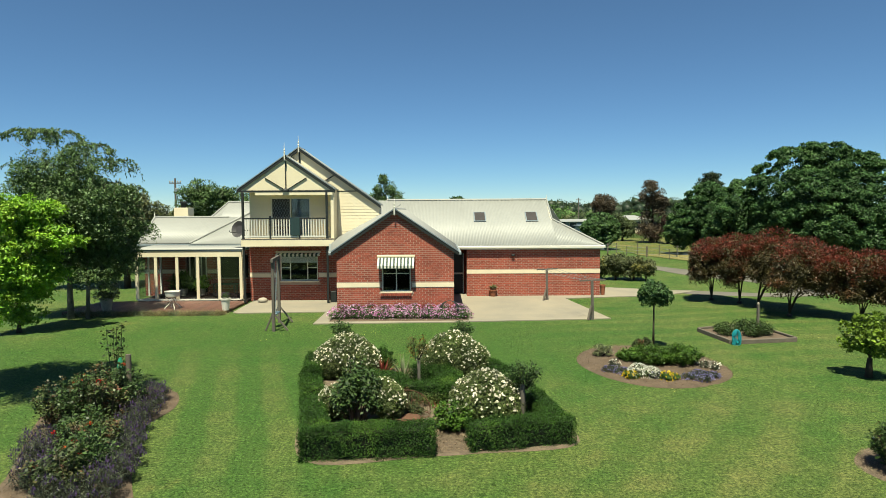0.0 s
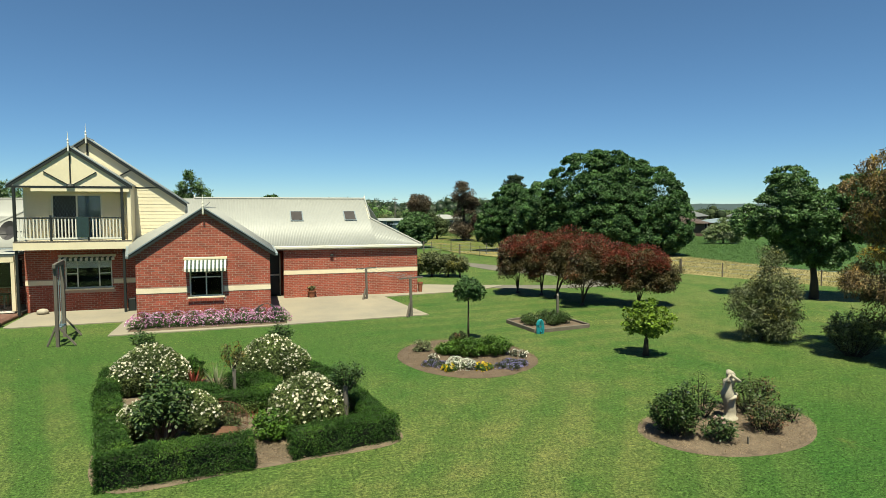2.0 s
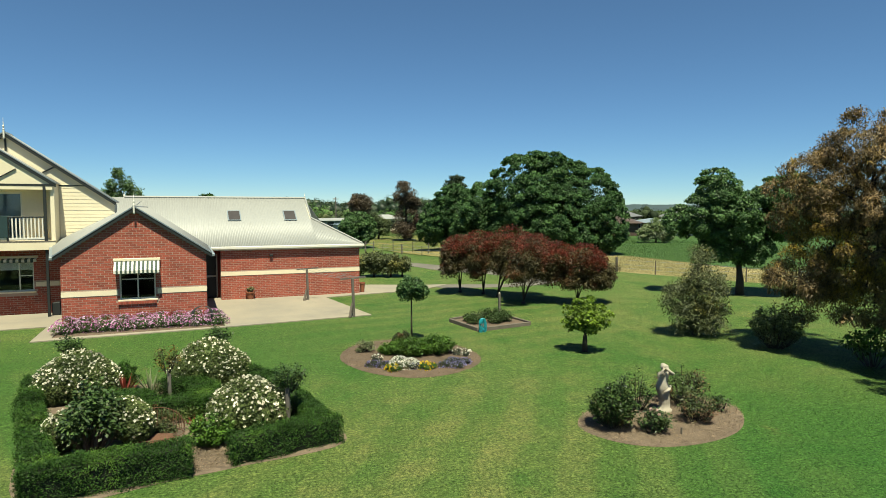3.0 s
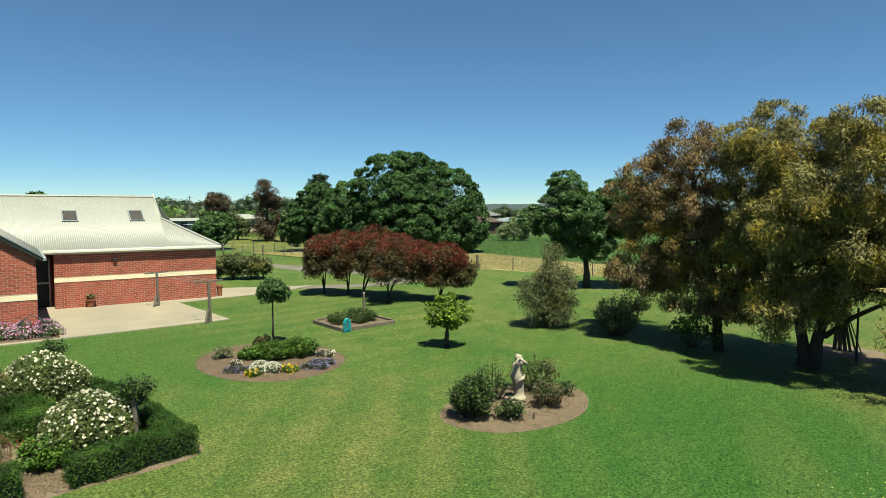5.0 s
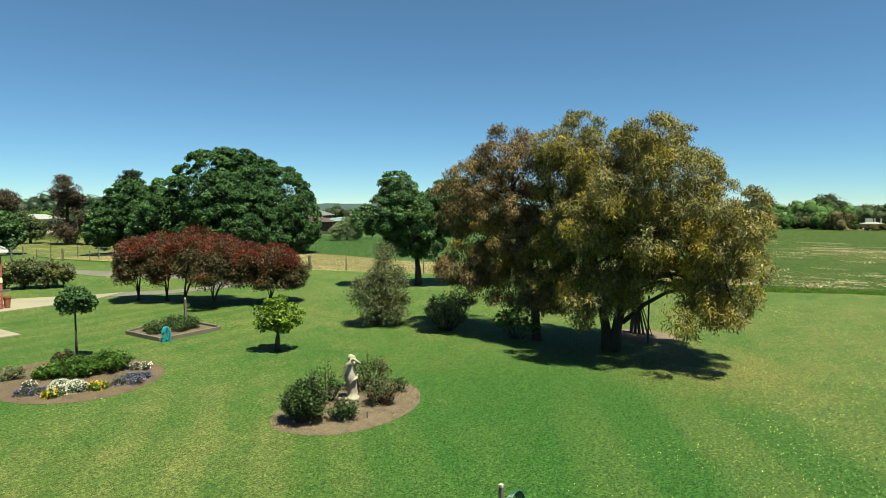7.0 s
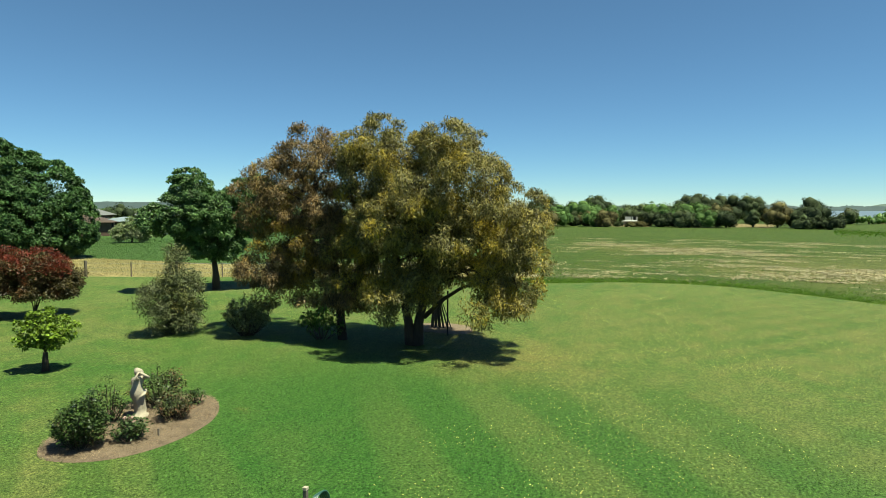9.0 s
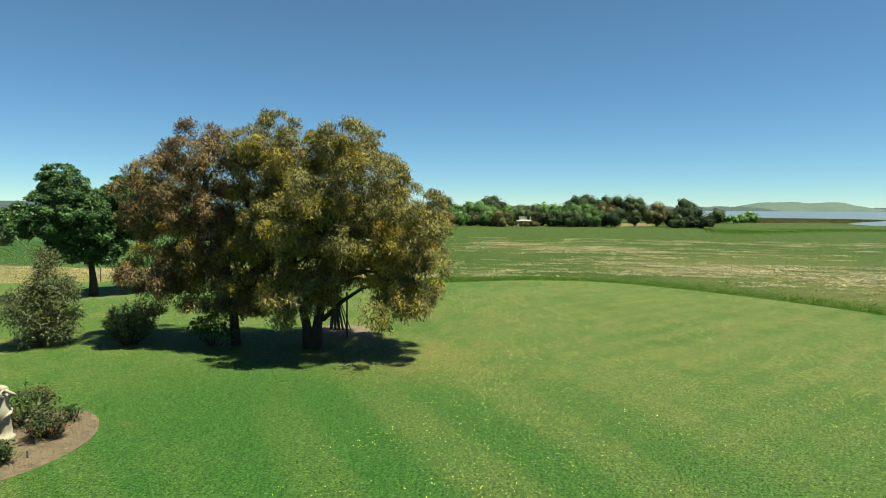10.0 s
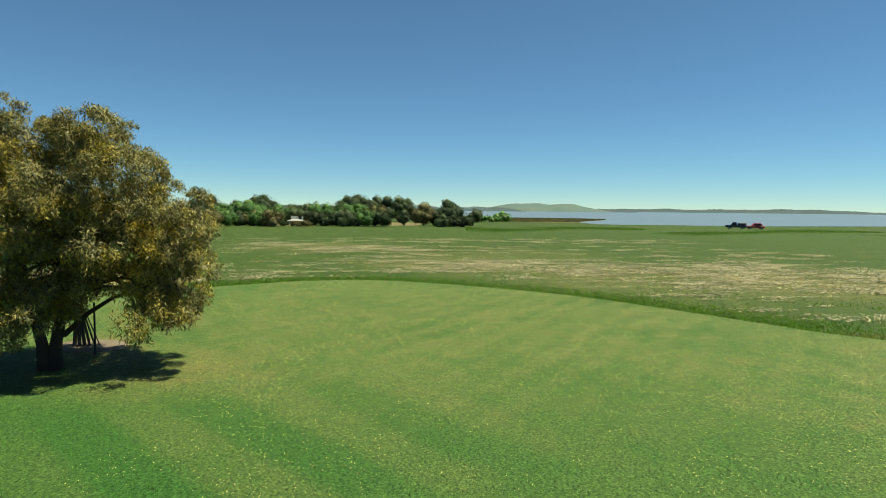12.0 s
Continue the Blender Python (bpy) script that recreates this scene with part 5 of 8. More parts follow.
def shoots(name, x, y, height, spread, stems, per, size, leaf, label, category="shrub", group="", flowers=None, start=0.2, upright=0.5, droop=0.0, width=0.6, thick=0.012, fine=0.05, lift=0.0, spike=None):
    """A bush of many stems that lean out from the base, with leaves along each and perhaps blooms at the tips."""
    t = thing(name, (x, y, 0), label, category, group)
    bm = bmesh.new()
    cs, ax, fc, tips = [], [], [], []
    for k in range(stems):
        a = k * 2.4 + RNG.uniform(-0.5, 0.5)
        out = spread * math.sqrt(RNG.random())
        h = height * RNG.uniform(0.6, 1.12) * (1 - (1 - upright) * 0.85 * (out / spread) ** 2)
        foot = 0.04 if lift else 0.28 * out
        b = np.array((x + foot * math.cos(a), y + foot * math.sin(a), lift))
        e = np.array((x + out * math.cos(a), y + out * math.sin(a), lift + h))
        bend = np.array((0.25 * out * math.cos(a), 0.25 * out * math.sin(a), -0.15 * h)) * (0.5 + droop)
        pts = [b + (e - b) * s + bend * 4 * s * (1 - s) * np.array((1, 1, -0.35)) for s in np.linspace(0, 1, 6)]
        tube(bm, [tuple(p) for p in pts[::2] + pts[-1:]], [thick, thick * 0.8, thick * 0.55, thick * 0.3], 4, False)
        if stems <= 20:
            part("stem", bm, M_BARK, t)
            bm = bmesh.new()
        s = start + (1.02 - start) * RNG.random(per) ** 0.6
        base = b + (e - b) * s[:, None] + bend * (4 * s * (1 - s))[:, None] * np.array((1, 1, -0.35))
        side = unit(per)
        side[:, 2] = side[:, 2] * 0.5 + 0.1 - droop
        c = base + side * (fine + size) * RNG.uniform(0.35, 1.35, (per, 1))
        c[:, 2] = np.maximum(c[:, 2], 0.03)
        cs.append(c)
        ax.append(side + unit(per) * 0.4 + np.array((0, 0, -droop)))
        fc.append(unit(per) * 0.6 + np.array((0, 0, 1.0)))
        tips.append(e)
    if stems > 20:
        part("stem", bm, M_BARK, t)
    if lift:
        bm = bmesh.new()
        tube(bm, [(x, y, 0), (x + 0.01, y, lift * 0.6), (x, y, lift + 0.1)], [max(0.022, thick * 3), max(0.018, thick * 2.5), max(0.015, thick * 2)], 7)
        part("trunk", bm, M_BARK if thick > 0.012 else M_GREYWOOD, t, smooth=True)
    finish("foliage", leaf_mesh("foliage", np.concatenate(cs), np.concatenate(ax), size, size * width, 0.12, np.concatenate(fc), 4), leaf, t)
    if spike:
        e = np.repeat(np.array(tips)[::3], 8, axis=0)
        n = len(e)
        q = np.stack([RNG.normal(size=n) * 0.03, RNG.normal(size=n) * 0.03, RNG.uniform(-0.06, 0.05, n)], axis=1)
        finish("flower_spike", leaf_mesh("flower_spike", e + q, unit(n) * 0.3 + np.array((0, 0, 1.0)), 0.05, 0.018, 0.1, None, 4), spike, t, "purple flower spikes")["kind"] = "stuff"
    for mt, n, s, nm in flowers or ():
        pick = np.array(tips)[RNG.choice(len(tips), min(n, len(tips)), replace=False)]
        for p in pick:
            d = unit(14)
            d[:, 2] = np.abs(d[:, 2]) * 0.8 + 0.15
            finish(nm or "bloom", leaf_mesh("bloom", p + d * s * 0.3, np.cross(d, unit(14)), s * 0.75, s * 0.6, 0.2, d, 4), mt, t, "open rose bloom")
    return t



# shrubs and small trees on the lawn
tree("wattle_shrub", (15.75, 16.9, 0), [(15.75, 16.9, 0.3)], deepen([(15.9, 16.9, 2.0, 0.7), (16.2, 16.8, 1.1, 0.75), (16.0, 16.9, 2.65, 0.45), (15.5, 17.1, 0.7, 0.7), (15.2, 17.2, 1.3, 0.6), (16.5, 16.6, 1.7, 0.5), (15.6, 17.0, 1.7, 0.5), (15.9, 16.9, 0.55, 0.7), (16.3, 16.7, 0.6, 0.6)], (0.7, 0.7), 0.5), 28000, 0.1, 0.03, L_GREY, M_BARK, "open grey-green shrub with yellowish tips on the lawn", "shrub", hang=0.15, r0=0.06, shell=0.4, per=9, size=0.44)
shoots("evergreen_shrub", 16.55, 14.4, 1.5, 0.8, 60, 85, 0.085, L_DARKSHRUB, "rounded dark evergreen shrub on the lawn", start=0.1, upright=0.45, width=0.42, thick=0.012, fine=0.05)
tree("maple_tree", (10.83, 16.3, 0), [(10.83, 16.3, 0.3), (10.84, 16.3, 0.5)], [(10.52, 16.48, 1.02, 0.33), (11.16, 16.1, 1.05, 0.33), (10.85, 16.3, 1.28, 0.33), (10.8, 16.02, 0.96, 0.3), (10.92, 16.58, 1.0, 0.3), (10.6, 16.2, 1.3, 0.24), (11.0, 16.2, 0.8, 0.2)], 5600, 0.085, 0.065, L_MAPLE, M_BARK, "small lime-green maple with a short forked trunk", r0=0.075, clump=0.15, floor=0.5)
tree("standard_tree", (6.5, 19.75, 0), [(6.5, 19.75, 0.7), (6.5, 19.75, 1.35)], [(6.5, 19.75, 1.72, 0.44), (6.25, 19.75, 1.66, 0.36), (6.75, 19.75, 1.66, 0.36)], 9500, 0.085, 0.05, L_OAK, M_BARK, "lollipop standard tree with a round clipped dark crown", "tree", r0=0.028, per=22, size=0.34, flat=0.8)
shoots("sapling", 17.0, 11.75, 1.25, 0.75, 18, 42, 0.13, L_BRIGHT, "leafy young sapling with broad drooping leaves under the gum tree", start=0.35, upright=0.6, droop=0.3, width=0.5, thick=0.014, fine=0.06)

# left side: weeping birch, lime shrub and the dark planting behind
BIRCH = [(-16.6, 26.0, 7.4, 0.28), (-15.6, 26.0, 7.3, 0.4), (-14.3, 26.0, 6.8, 0.36), (-13.3, 26.0, 6.2, 0.32), (-15.7, 26.0, 6.1, 1.1), (-14.6, 26.0, 5.9, 0.95), (-16.4, 26.0, 5.6, 1.07), (-15.5, 26.0, 4.8, 1.45), (-14.3, 26.0, 4.9, 1.16), (-16.3, 26.0, 3.9, 1.2), (-14.9, 26.0, 3.7, 1.17), (-13.5, 26.0, 3.9, 0.89), (-13.2, 26.0, 4.9, 0.76), (-14.4, 26.2, 2.4, 0.9), (-13.4, 26.2, 2.2, 0.7), (-15.6, 26.2, 2.3, 0.8), (-13.6, 26.2, 3.0, 0.8), (-12.9, 26.4, 3.6, 0.6), (-14.0, 26.2, 1.8, 0.6), (-14.8, 26.2, 3.0, 0.9), (-16.4, 26.0, 2.9, 0.9)]
bt = tree("birch_tree", (-15.1, 25.7, 0), [(-15.1, 25.7, 1.4), (-15.15, 25.8, 3.0), (-15.1, 25.9, 5.0)], deepen(BIRCH, (0.3, 1), 1.2), 90000, 0.105, 0.057, L_BIRCH, M_BIRCHBARK, "tall weeping birch with pale trunk and trailing twigs", r0=0.1, hang=0.2, shell=0.5, per=14, size=0.4)
bm = bmesh.new()
tube(bm, [(-14.45, 25.75, 0), (-14.4, 25.8, 1.5), (-14.5, 25.9, 3.5)], [0.09, 0.07, 0.04], 8)
part("second_stem", bm, M_BIRCHBARK, bt, smooth=True)


def trailing(t, lobes, strings, leaf, length=1.6):
    """Fine hanging twigs with leaves along them, arching out of the upper crown."""
    lb = np.array(lobes)
    cs, axs = [], []
    bm = bmesh.new()
    for k in range(strings):
        x, y, z, r = lb[RNG.integers(len(lb))]
        a = RNG.uniform(0, math.tau)
        p = Vector((x + r * 0.6 * math.cos(a), y + r * 0.6 * math.sin(a), z + r * 0.5))
        v = Vector((math.cos(a), math.sin(a), 0.5)) * 0.09
        m = int(RNG.uniform(0.5, 1.0) * length / 0.07)
        pts = []
        for s in range(m):
            p = p + v
            v = v * 0.93 + Vector((0, 0, -0.0125))
            pts.append(tuple(p))
            for q in range(2):
                cs.append((p.x + RNG.normal() * 0.03, p.y + RNG.normal() * 0.03, p.z + RNG.normal() * 0.03))
                axs.append((v.x * 4 + RNG.normal() * 0.3, v.y * 4 + RNG.normal() * 0.3, v.z * 4 - 0.4))
        tube(bm, pts[::4], [0.006] * len(pts[::4]), 3, False)
    part("hanging_twig", bm, M_BARK, t)["kind"] = "stuff"
    finish("trailing_leaf", leaf_mesh("trailing_leaf", np.array(cs), np.array(axs), 0.11, 0.05), leaf, t)["kind"] = "stuff"


trailing(bt, BIRCH[:4] * 2 + BIRCH[4:13], 230, L_BIRCH, 1.2)
tree("ash_tree", (-10.9, 12.6, 0), [(-10.9, 12.6, 2.6), (-10.9, 12.6, 7.6)], deepen([(-9.6, 11.4, 10.6, 1.1), (-10.6, 11.8, 10.8, 1.3), (-10.2, 12.8, 11.2, 1.1), (-11.6, 12.8, 10.4, 1.4), (-9.2, 10.8, 10.8, 0.8), (-12.4, 12.0, 9.6, 1.2), (-8.6, 11.6, 11.0, 0.7)], (-0.6, 0.8), 0.6), 22000, 0.15, 0.08, L_OAK, M_BARK, "tall leafy ash tree that shades the lawn edge", r0=0.13)
LIME = [(-15.2, 22.8, 4.4, 0.71), (-14.4, 22.8, 4.5, 0.5), (-15.1, 22.8, 3.6, 0.9), (-14.1, 22.8, 3.5, 0.55), (-13.4, 22.8, 3.3, 0.34), (-15.0, 22.8, 2.6, 0.8), (-15.2, 22.8, 1.6, 0.72), (-14.3, 22.8, 2.2, 0.55), (-15.5, 22.8, 0.6, 0.5)]
tree("robinia_tree", (-15.3, 22.9, 0), [(-15.3, 22.9, 0.8), (-15.2, 22.9, 1.6)], deepen(LIME, (0.4, 0.9), 0.6), 34000, 0.13, 0.07, L_LIME, M_BARK, "bright lime-green young tree with airy leaves", r0=0.08, shell=0.3, per=12, size=0.44, hang=0.15)
tree("pittosporum_tree", (-18.0, 36.0, 0), [(-18, 36, 1.2)], deepen([(-18.0, 36.0, 5.1, 1.06), (-17.6, 36.0, 3.7, 1.23), (-18.3, 36.0, 2.5, 1.24), (-17.1, 36.0, 4.6, 0.7), (-19.5, 36, 4.6, 1.5), (-19.5, 36, 2.8, 1.5), (-21.5, 36, 4.2, 1.6), (-21.5, 36, 2.2, 1.5)], (0.4, 0.9), 1.0), 30000, 0.22, 0.11, L_DARKSHRUB, M_BARK, "dark brownish-green bushy tree behind the sunroom", r0=0.15)
tree("garden_tree", (-18.2, 50, 0), [(-18.2, 50, 2), (-18.2, 50, 3.4)], deepen([(-19.3, 50.0, 5.9, 1.1), (-18.0, 50.0, 5.6, 1.3), (-16.7, 50.0, 5.4, 1.16), (-19.7, 50.0, 4.6, 1.18), (-17.6, 50.0, 4.5, 1.4), (-15.4, 50, 4.6, 1.0)], (0.4, 0.9), 1.0), 22000, 0.2, 0.09, L_BIRCH, M_BARK, "leafy green tree rising behind the roof", r0=0.2)
tree("cypress_hedge", (-20, 45, 0), [(-20, 45, 1.0)], deepen([(-20.5 + i * 1.1 - 1.5, 45.0, 3.9 - 0.1 * (i % 2), 1.0) for i in range(4)] + [(-20.5 + i * 1.3 - 1.5, 45.0, 2.2, 1.2) for i in range(4)], (0, 1), 0.6), 20000, 0.22, 0.08, L_GREY, M_BARK, "clipped olive-green hedge behind the house", "hedge", r0=0.15)
tree("birch_tree", (-5.2, 60, 0), [(-5.2, 60, 2.5), (-5.2, 60, 4.5)], deepen([(-5.5, 60.0, 7.3, 0.6), (-4.9, 60.0, 6.4, 0.8), (-6.0, 60.0, 6.3, 0.6), (-4.2, 60, 5.5, 0.8), (-5.6, 60, 5.2, 0.9), (-6.4, 60, 5.4, 0.7)], (0, 1), 0.5), 8000, 0.2, 0.08, L_BIRCH, M_BIRCHBARK, "grey-green tree top above the roof ridge", r0=0.14)
tree("small_tree", (1.9, 80, 0), [(1.9, 80, 3)], [(1.6, 80, 5.2, 0.8), (2.5, 80, 5.3, 0.7)], 2500, 0.4, 0.2, L_OAK, M_BARK, "dark tree top just above the roof ridge", r0=0.14)

# trees and shrubs in the middle distance
tree("shade_tree", (17.3, 67, 0), [(17.3, 67, 1.0), (17.2, 67, 1.8)], deepen([(17.1, 67.0, 2.7, 1.35), (16.3, 67.0, 2.5, 1.0), (18.0, 67.0, 2.2, 1.1), (17.2, 67.0, 1.6, 1.1)], (0.2, 1), 0.8), 36000, 0.24, 0.14, L_OAK, M_BARK, "low rounded green shade tree beyond the drive", r0=0.2, clump=0.38)
tree("tall_gum", (27.5, 81, 0), [(27.6, 81, 2), (27.6, 81, 4.5)], deepen([(27.2, 81.0, 7.3, 1.15), (28.3, 81.0, 6.2, 1.2), (26.3, 81.0, 6.0, 0.8), (27.6, 81.0, 5.4, 1.1), (29.1, 81.0, 5.3, 0.85), (28.4, 81.0, 4.2, 0.9), (26.9, 81.0, 3.8, 0.8), (26.9, 81.0, 1.9, 1.5), (28.0, 81.0, 1.3, 1.4)], (0.3, 1), 0.8), 24000, 0.24, 0.09, L_GUM_DRY, M_BARK, "tall dark bronze gum tree in the paddock", r0=0.16, hang=0.2, per=7, size=0.46)
tree("tall_gum", (24.4, 93, 0), [(24.4, 93, 2), (24.4, 93, 3.4)], deepen([(23.7, 93.0, 5.4, 1.5), (25.0, 93.0, 5.4, 1.5), (24.4, 93.0, 4.2, 1.7), (24.4, 93, 2.5, 1.6)], (0.3, 1), 0.8), 22000, 0.28, 0.1, L_GUM_DRY, M_BARK, "dark red-brown gum tree with a dense head", r0=0.2, hang=0.2)
tree("plum_tree", (28.5, 78, 0), [(28.5, 78, 0.8)], deepen([(28.6, 78.0, 2.6, 1.1), (29.4, 78.0, 1.8, 1.3), (30.3, 78, 2.6, 1.0)], (0.3, 1), 0.6), 16000, 0.24, 0.12, foliage("plum_leaf", (0.0258, 0.0154, 0.0129), (0.0515, 0.0258, 0.0206), tip=(0.036, 0.0463, 0.0206)), M_BARK, "purple-brown plum tree at the paddock edge", r0=0.12)
tree("hedgerow_tree", (25.2, 86, 0), [(25.2, 86, 0.8)], deepen([(24.6, 86.0, 2.5, 1.5), (25.9, 86.0, 1.8, 1.4), (22.6, 86, 1.9, 1.5)], (0.3, 1), 0.6), 16000, 0.24, 0.12, L_FARMIX, M_BARK, "olive bushy tree at the paddock edge", r0=0.12)
# dark conifer behind the elms, in tiers
t = thing("conifer_tree", (35.0, 80.5, 0), "very dark tiered conifer rising behind the elms", "tree")
bm = bmesh.new()
tube(bm, [(35, 80.5, 0), (35, 80.5, 8.6)], [0.35, 0.05], 8)
part("trunk", bm, M_BARK, t)
tiers = []
for k in range(9):
    z = 2.0 + k * 0.76
    for a in range(9):
        ang = a * 0.7 + k
        for s in (0.45, 0.9):
            rad = (3.5 - 0.33 * k) * s * RNG.uniform(0.6, 1.15)
            tiers.append((35 + rad * math.cos(ang), 80.5 + rad * math.sin(ang), z + 0.25 * s + RNG.uniform(-0.45, 0.45), 0.5))
finish("crown", crown_data("crown", tiers, 26000, 0.3, 0.1, 0.0, 6, 0.6, 0.6, 0.3), L_CONIFER, t)
# hedge of mixed shrubs by the drive
for x, y, r in ((9.7, 38.6, 0.75), (10.7, 38.5, 0.85), (11.7, 38.2, 0.85), (12.3, 37.7, 0.6)):
    tree("drive_shrub", (x, y, 0), [(x, y, 0.3)], [(x, y, 0.75, r), (x + 0.3, y + 0.4, 0.8, r * 0.9)], 7000, 0.14, 0.06, L_GREY, M_BARK, "olive rounded shrub in a row beside the drive", "shrub", r0=0.05, group="shrubs beside the drive", shell=0.4)
tree("viburnum_shrub", (55.3, 63.3, 0), [(55.3, 63.3, 0.4)], deepen([(55.3, 63.3, 1.7, 1.4), (54.2, 64.0, 1.2, 1.1), (56.3, 62.5, 1.1, 1.1)], (0.65, 0.76), 0.6), 18000, 0.22, 0.11, foliage("viburnum_leaf", (0.0618, 0.103, 0.036), (0.144, 0.195, 0.0825), tip=(0.35, 0.371, 0.268), tip_scale=0.9, tip_from=0.48), M_BARK, "round shrub covered in pale blossom beside the field", "shrub", r0=0.1)
tree("paddock_shrub", (27.7, 20.9, 0), [(27.7, 20.9, 0.4)], [(27.8, 20.8, 0.9, 0.6), (27.7, 21.0, 1.5, 0.5)], 3000, 0.2, 0.05, L_OAK, M_BARK, "young fresh green shrub by the fence", "shrub", r0=0.03, shell=0.3)


# ---------- garden beds ----------
def mound(name, outline, height, material, label, z=0.0):
    """A low heap of earth over a smooth outline, uneven on top."""
    bm = bmesh.new()
    c = Vector((sum(p[0] for p in outline) / len(outline), sum(p[1] for p in outline) / len(outline), 0))
    rings = []
    for k, (s, h) in enumerate(((1.0, 0.004), (0.985, 0.12), (0.88, 0.6), (0.6, 0.9), (0.3, 1.0))):
        ring = []
        for x, y in outline:
            p = c + (Vector((x, y, 0)) - c) * s
            ring.append(bm.verts.new((p.x, p.y, z + (h * height if k else 0.006) + (noise.noise(Vector((p.x * 2, p.y * 2, 3))) * height * 0.3 if k else 0))))
        rings.append(ring)
    n = len(outline)
    for a, b in zip(rings, rings[1:]):
        for k in range(n):
            bm.faces.new((a[k], a[(k + 1) % n], b[(k + 1) % n], b[k]))
    bm.faces.new(rings[-1])
    bmesh.ops.recalc_face_normals(bm, faces=bm.faces[:])
    return tagged(part(name, bm, material, smooth=True), label, "garden bed", "", "structure")


def shrub(name, lobes, count, length, width, leaf, label, category="shrub", flowers=None, group="", per=40, size=0.26, shell=0.5, stem=0.03, hang=0.0, flat=1.0, dense=False):
    """A low shrub: a few stems, a head of leaves and perhaps flowers on its outside. flowers: material, count, size, part name."""
    x, y = lobes[0][0], lobes[0][1]
    t = thing(name, (x, y, 0), label, category, group)
    bm = bmesh.new()
    for a, b, c, r in lobes:
        for k in range(3):
            tube(bm, [(x + RNG.normal() * 0.03, y + RNG.normal() * 0.03, 0.0), ((x + a) / 2, (y + b) / 2, c * 0.5), (a + RNG.normal() * r * 0.3, b + RNG.normal() * r * 0.3, c)], [stem, stem * 0.7, stem * 0.3], 5)
    part("stem", bm, M_BARK, t)
    if dense:
        lb = np.array(lobes)
        pick = RNG.choice(len(lb), count, p=lb[:, 3] ** 2 / (lb[:, 3] ** 2).sum())
        d = unit(count)
        c = lb[pick, :3] + d * lb[pick, 3:4] * np.array((1, 1, flat)) * (0.78 + 0.26 * RNG.random((count, 1)) ** 0.7)
        c += np.array([noise.noise_vector(Vector(p) * 4.0) for p in c]) * 0.05
        ok = c[:, 2] > 0.05
        c, d = c[ok], d[ok]
        finish("foliage", leaf_mesh("foliage", c, unit(len(c)) + d * 0.4, length, width, 0.15, d * 0.5 + unit(len(c)) * 0.5 + np.array((0, 0, 0.6))), leaf, t)
    else:
        finish("foliage", crown_data("foliage", lobes, count, length, width, hang, per, size, flat, shell, 0.02), leaf, t)
    if flowers:
        for mt, n, s, nm in flowers:
            lb = np.array(lobes)
            pick = RNG.choice(len(lb), n, p=lb[:, 3] ** 2 / (lb[:, 3] ** 2).sum())
            d = unit(n)
            d[:, 2] = np.abs(d[:, 2]) ** 0.8 * np.where(RNG.random(n) < 0.85, 1, -0.4)
            d /= np.linalg.norm(d, axis=1, keepdims=True)
            c = lb[pick, :3] + d * lb[pick, 3:4] * np.array((1, 1, flat)) * RNG.uniform(1.01, 1.07, (n, 1))
            free = np.ones(n, bool)
            for q in lb:
                free &= np.linalg.norm((c - q[:3]) / np.array((1, 1, flat)), axis=1) > q[3] * 0.98
            c, d = c[free], d[free]
            n = len(c)
            c[:, 2] = np.maximum(c[:, 2], 0.06)
            ax = unit(n)
            ax[:, 2] *= 0.4
            a = leaf_mesh("f", c, ax, s, s * 0.8, 0.05, None, 4)
            b = leaf_mesh("f", c + d * 0.008, np.cross(ax, d), s, s * 0.8, 0.05, None, 4)
            finish("blossom" if not nm else nm, join_data(a, b, "blossom"), mt, t, "open flowers")["kind"] = "stuff"
    return t


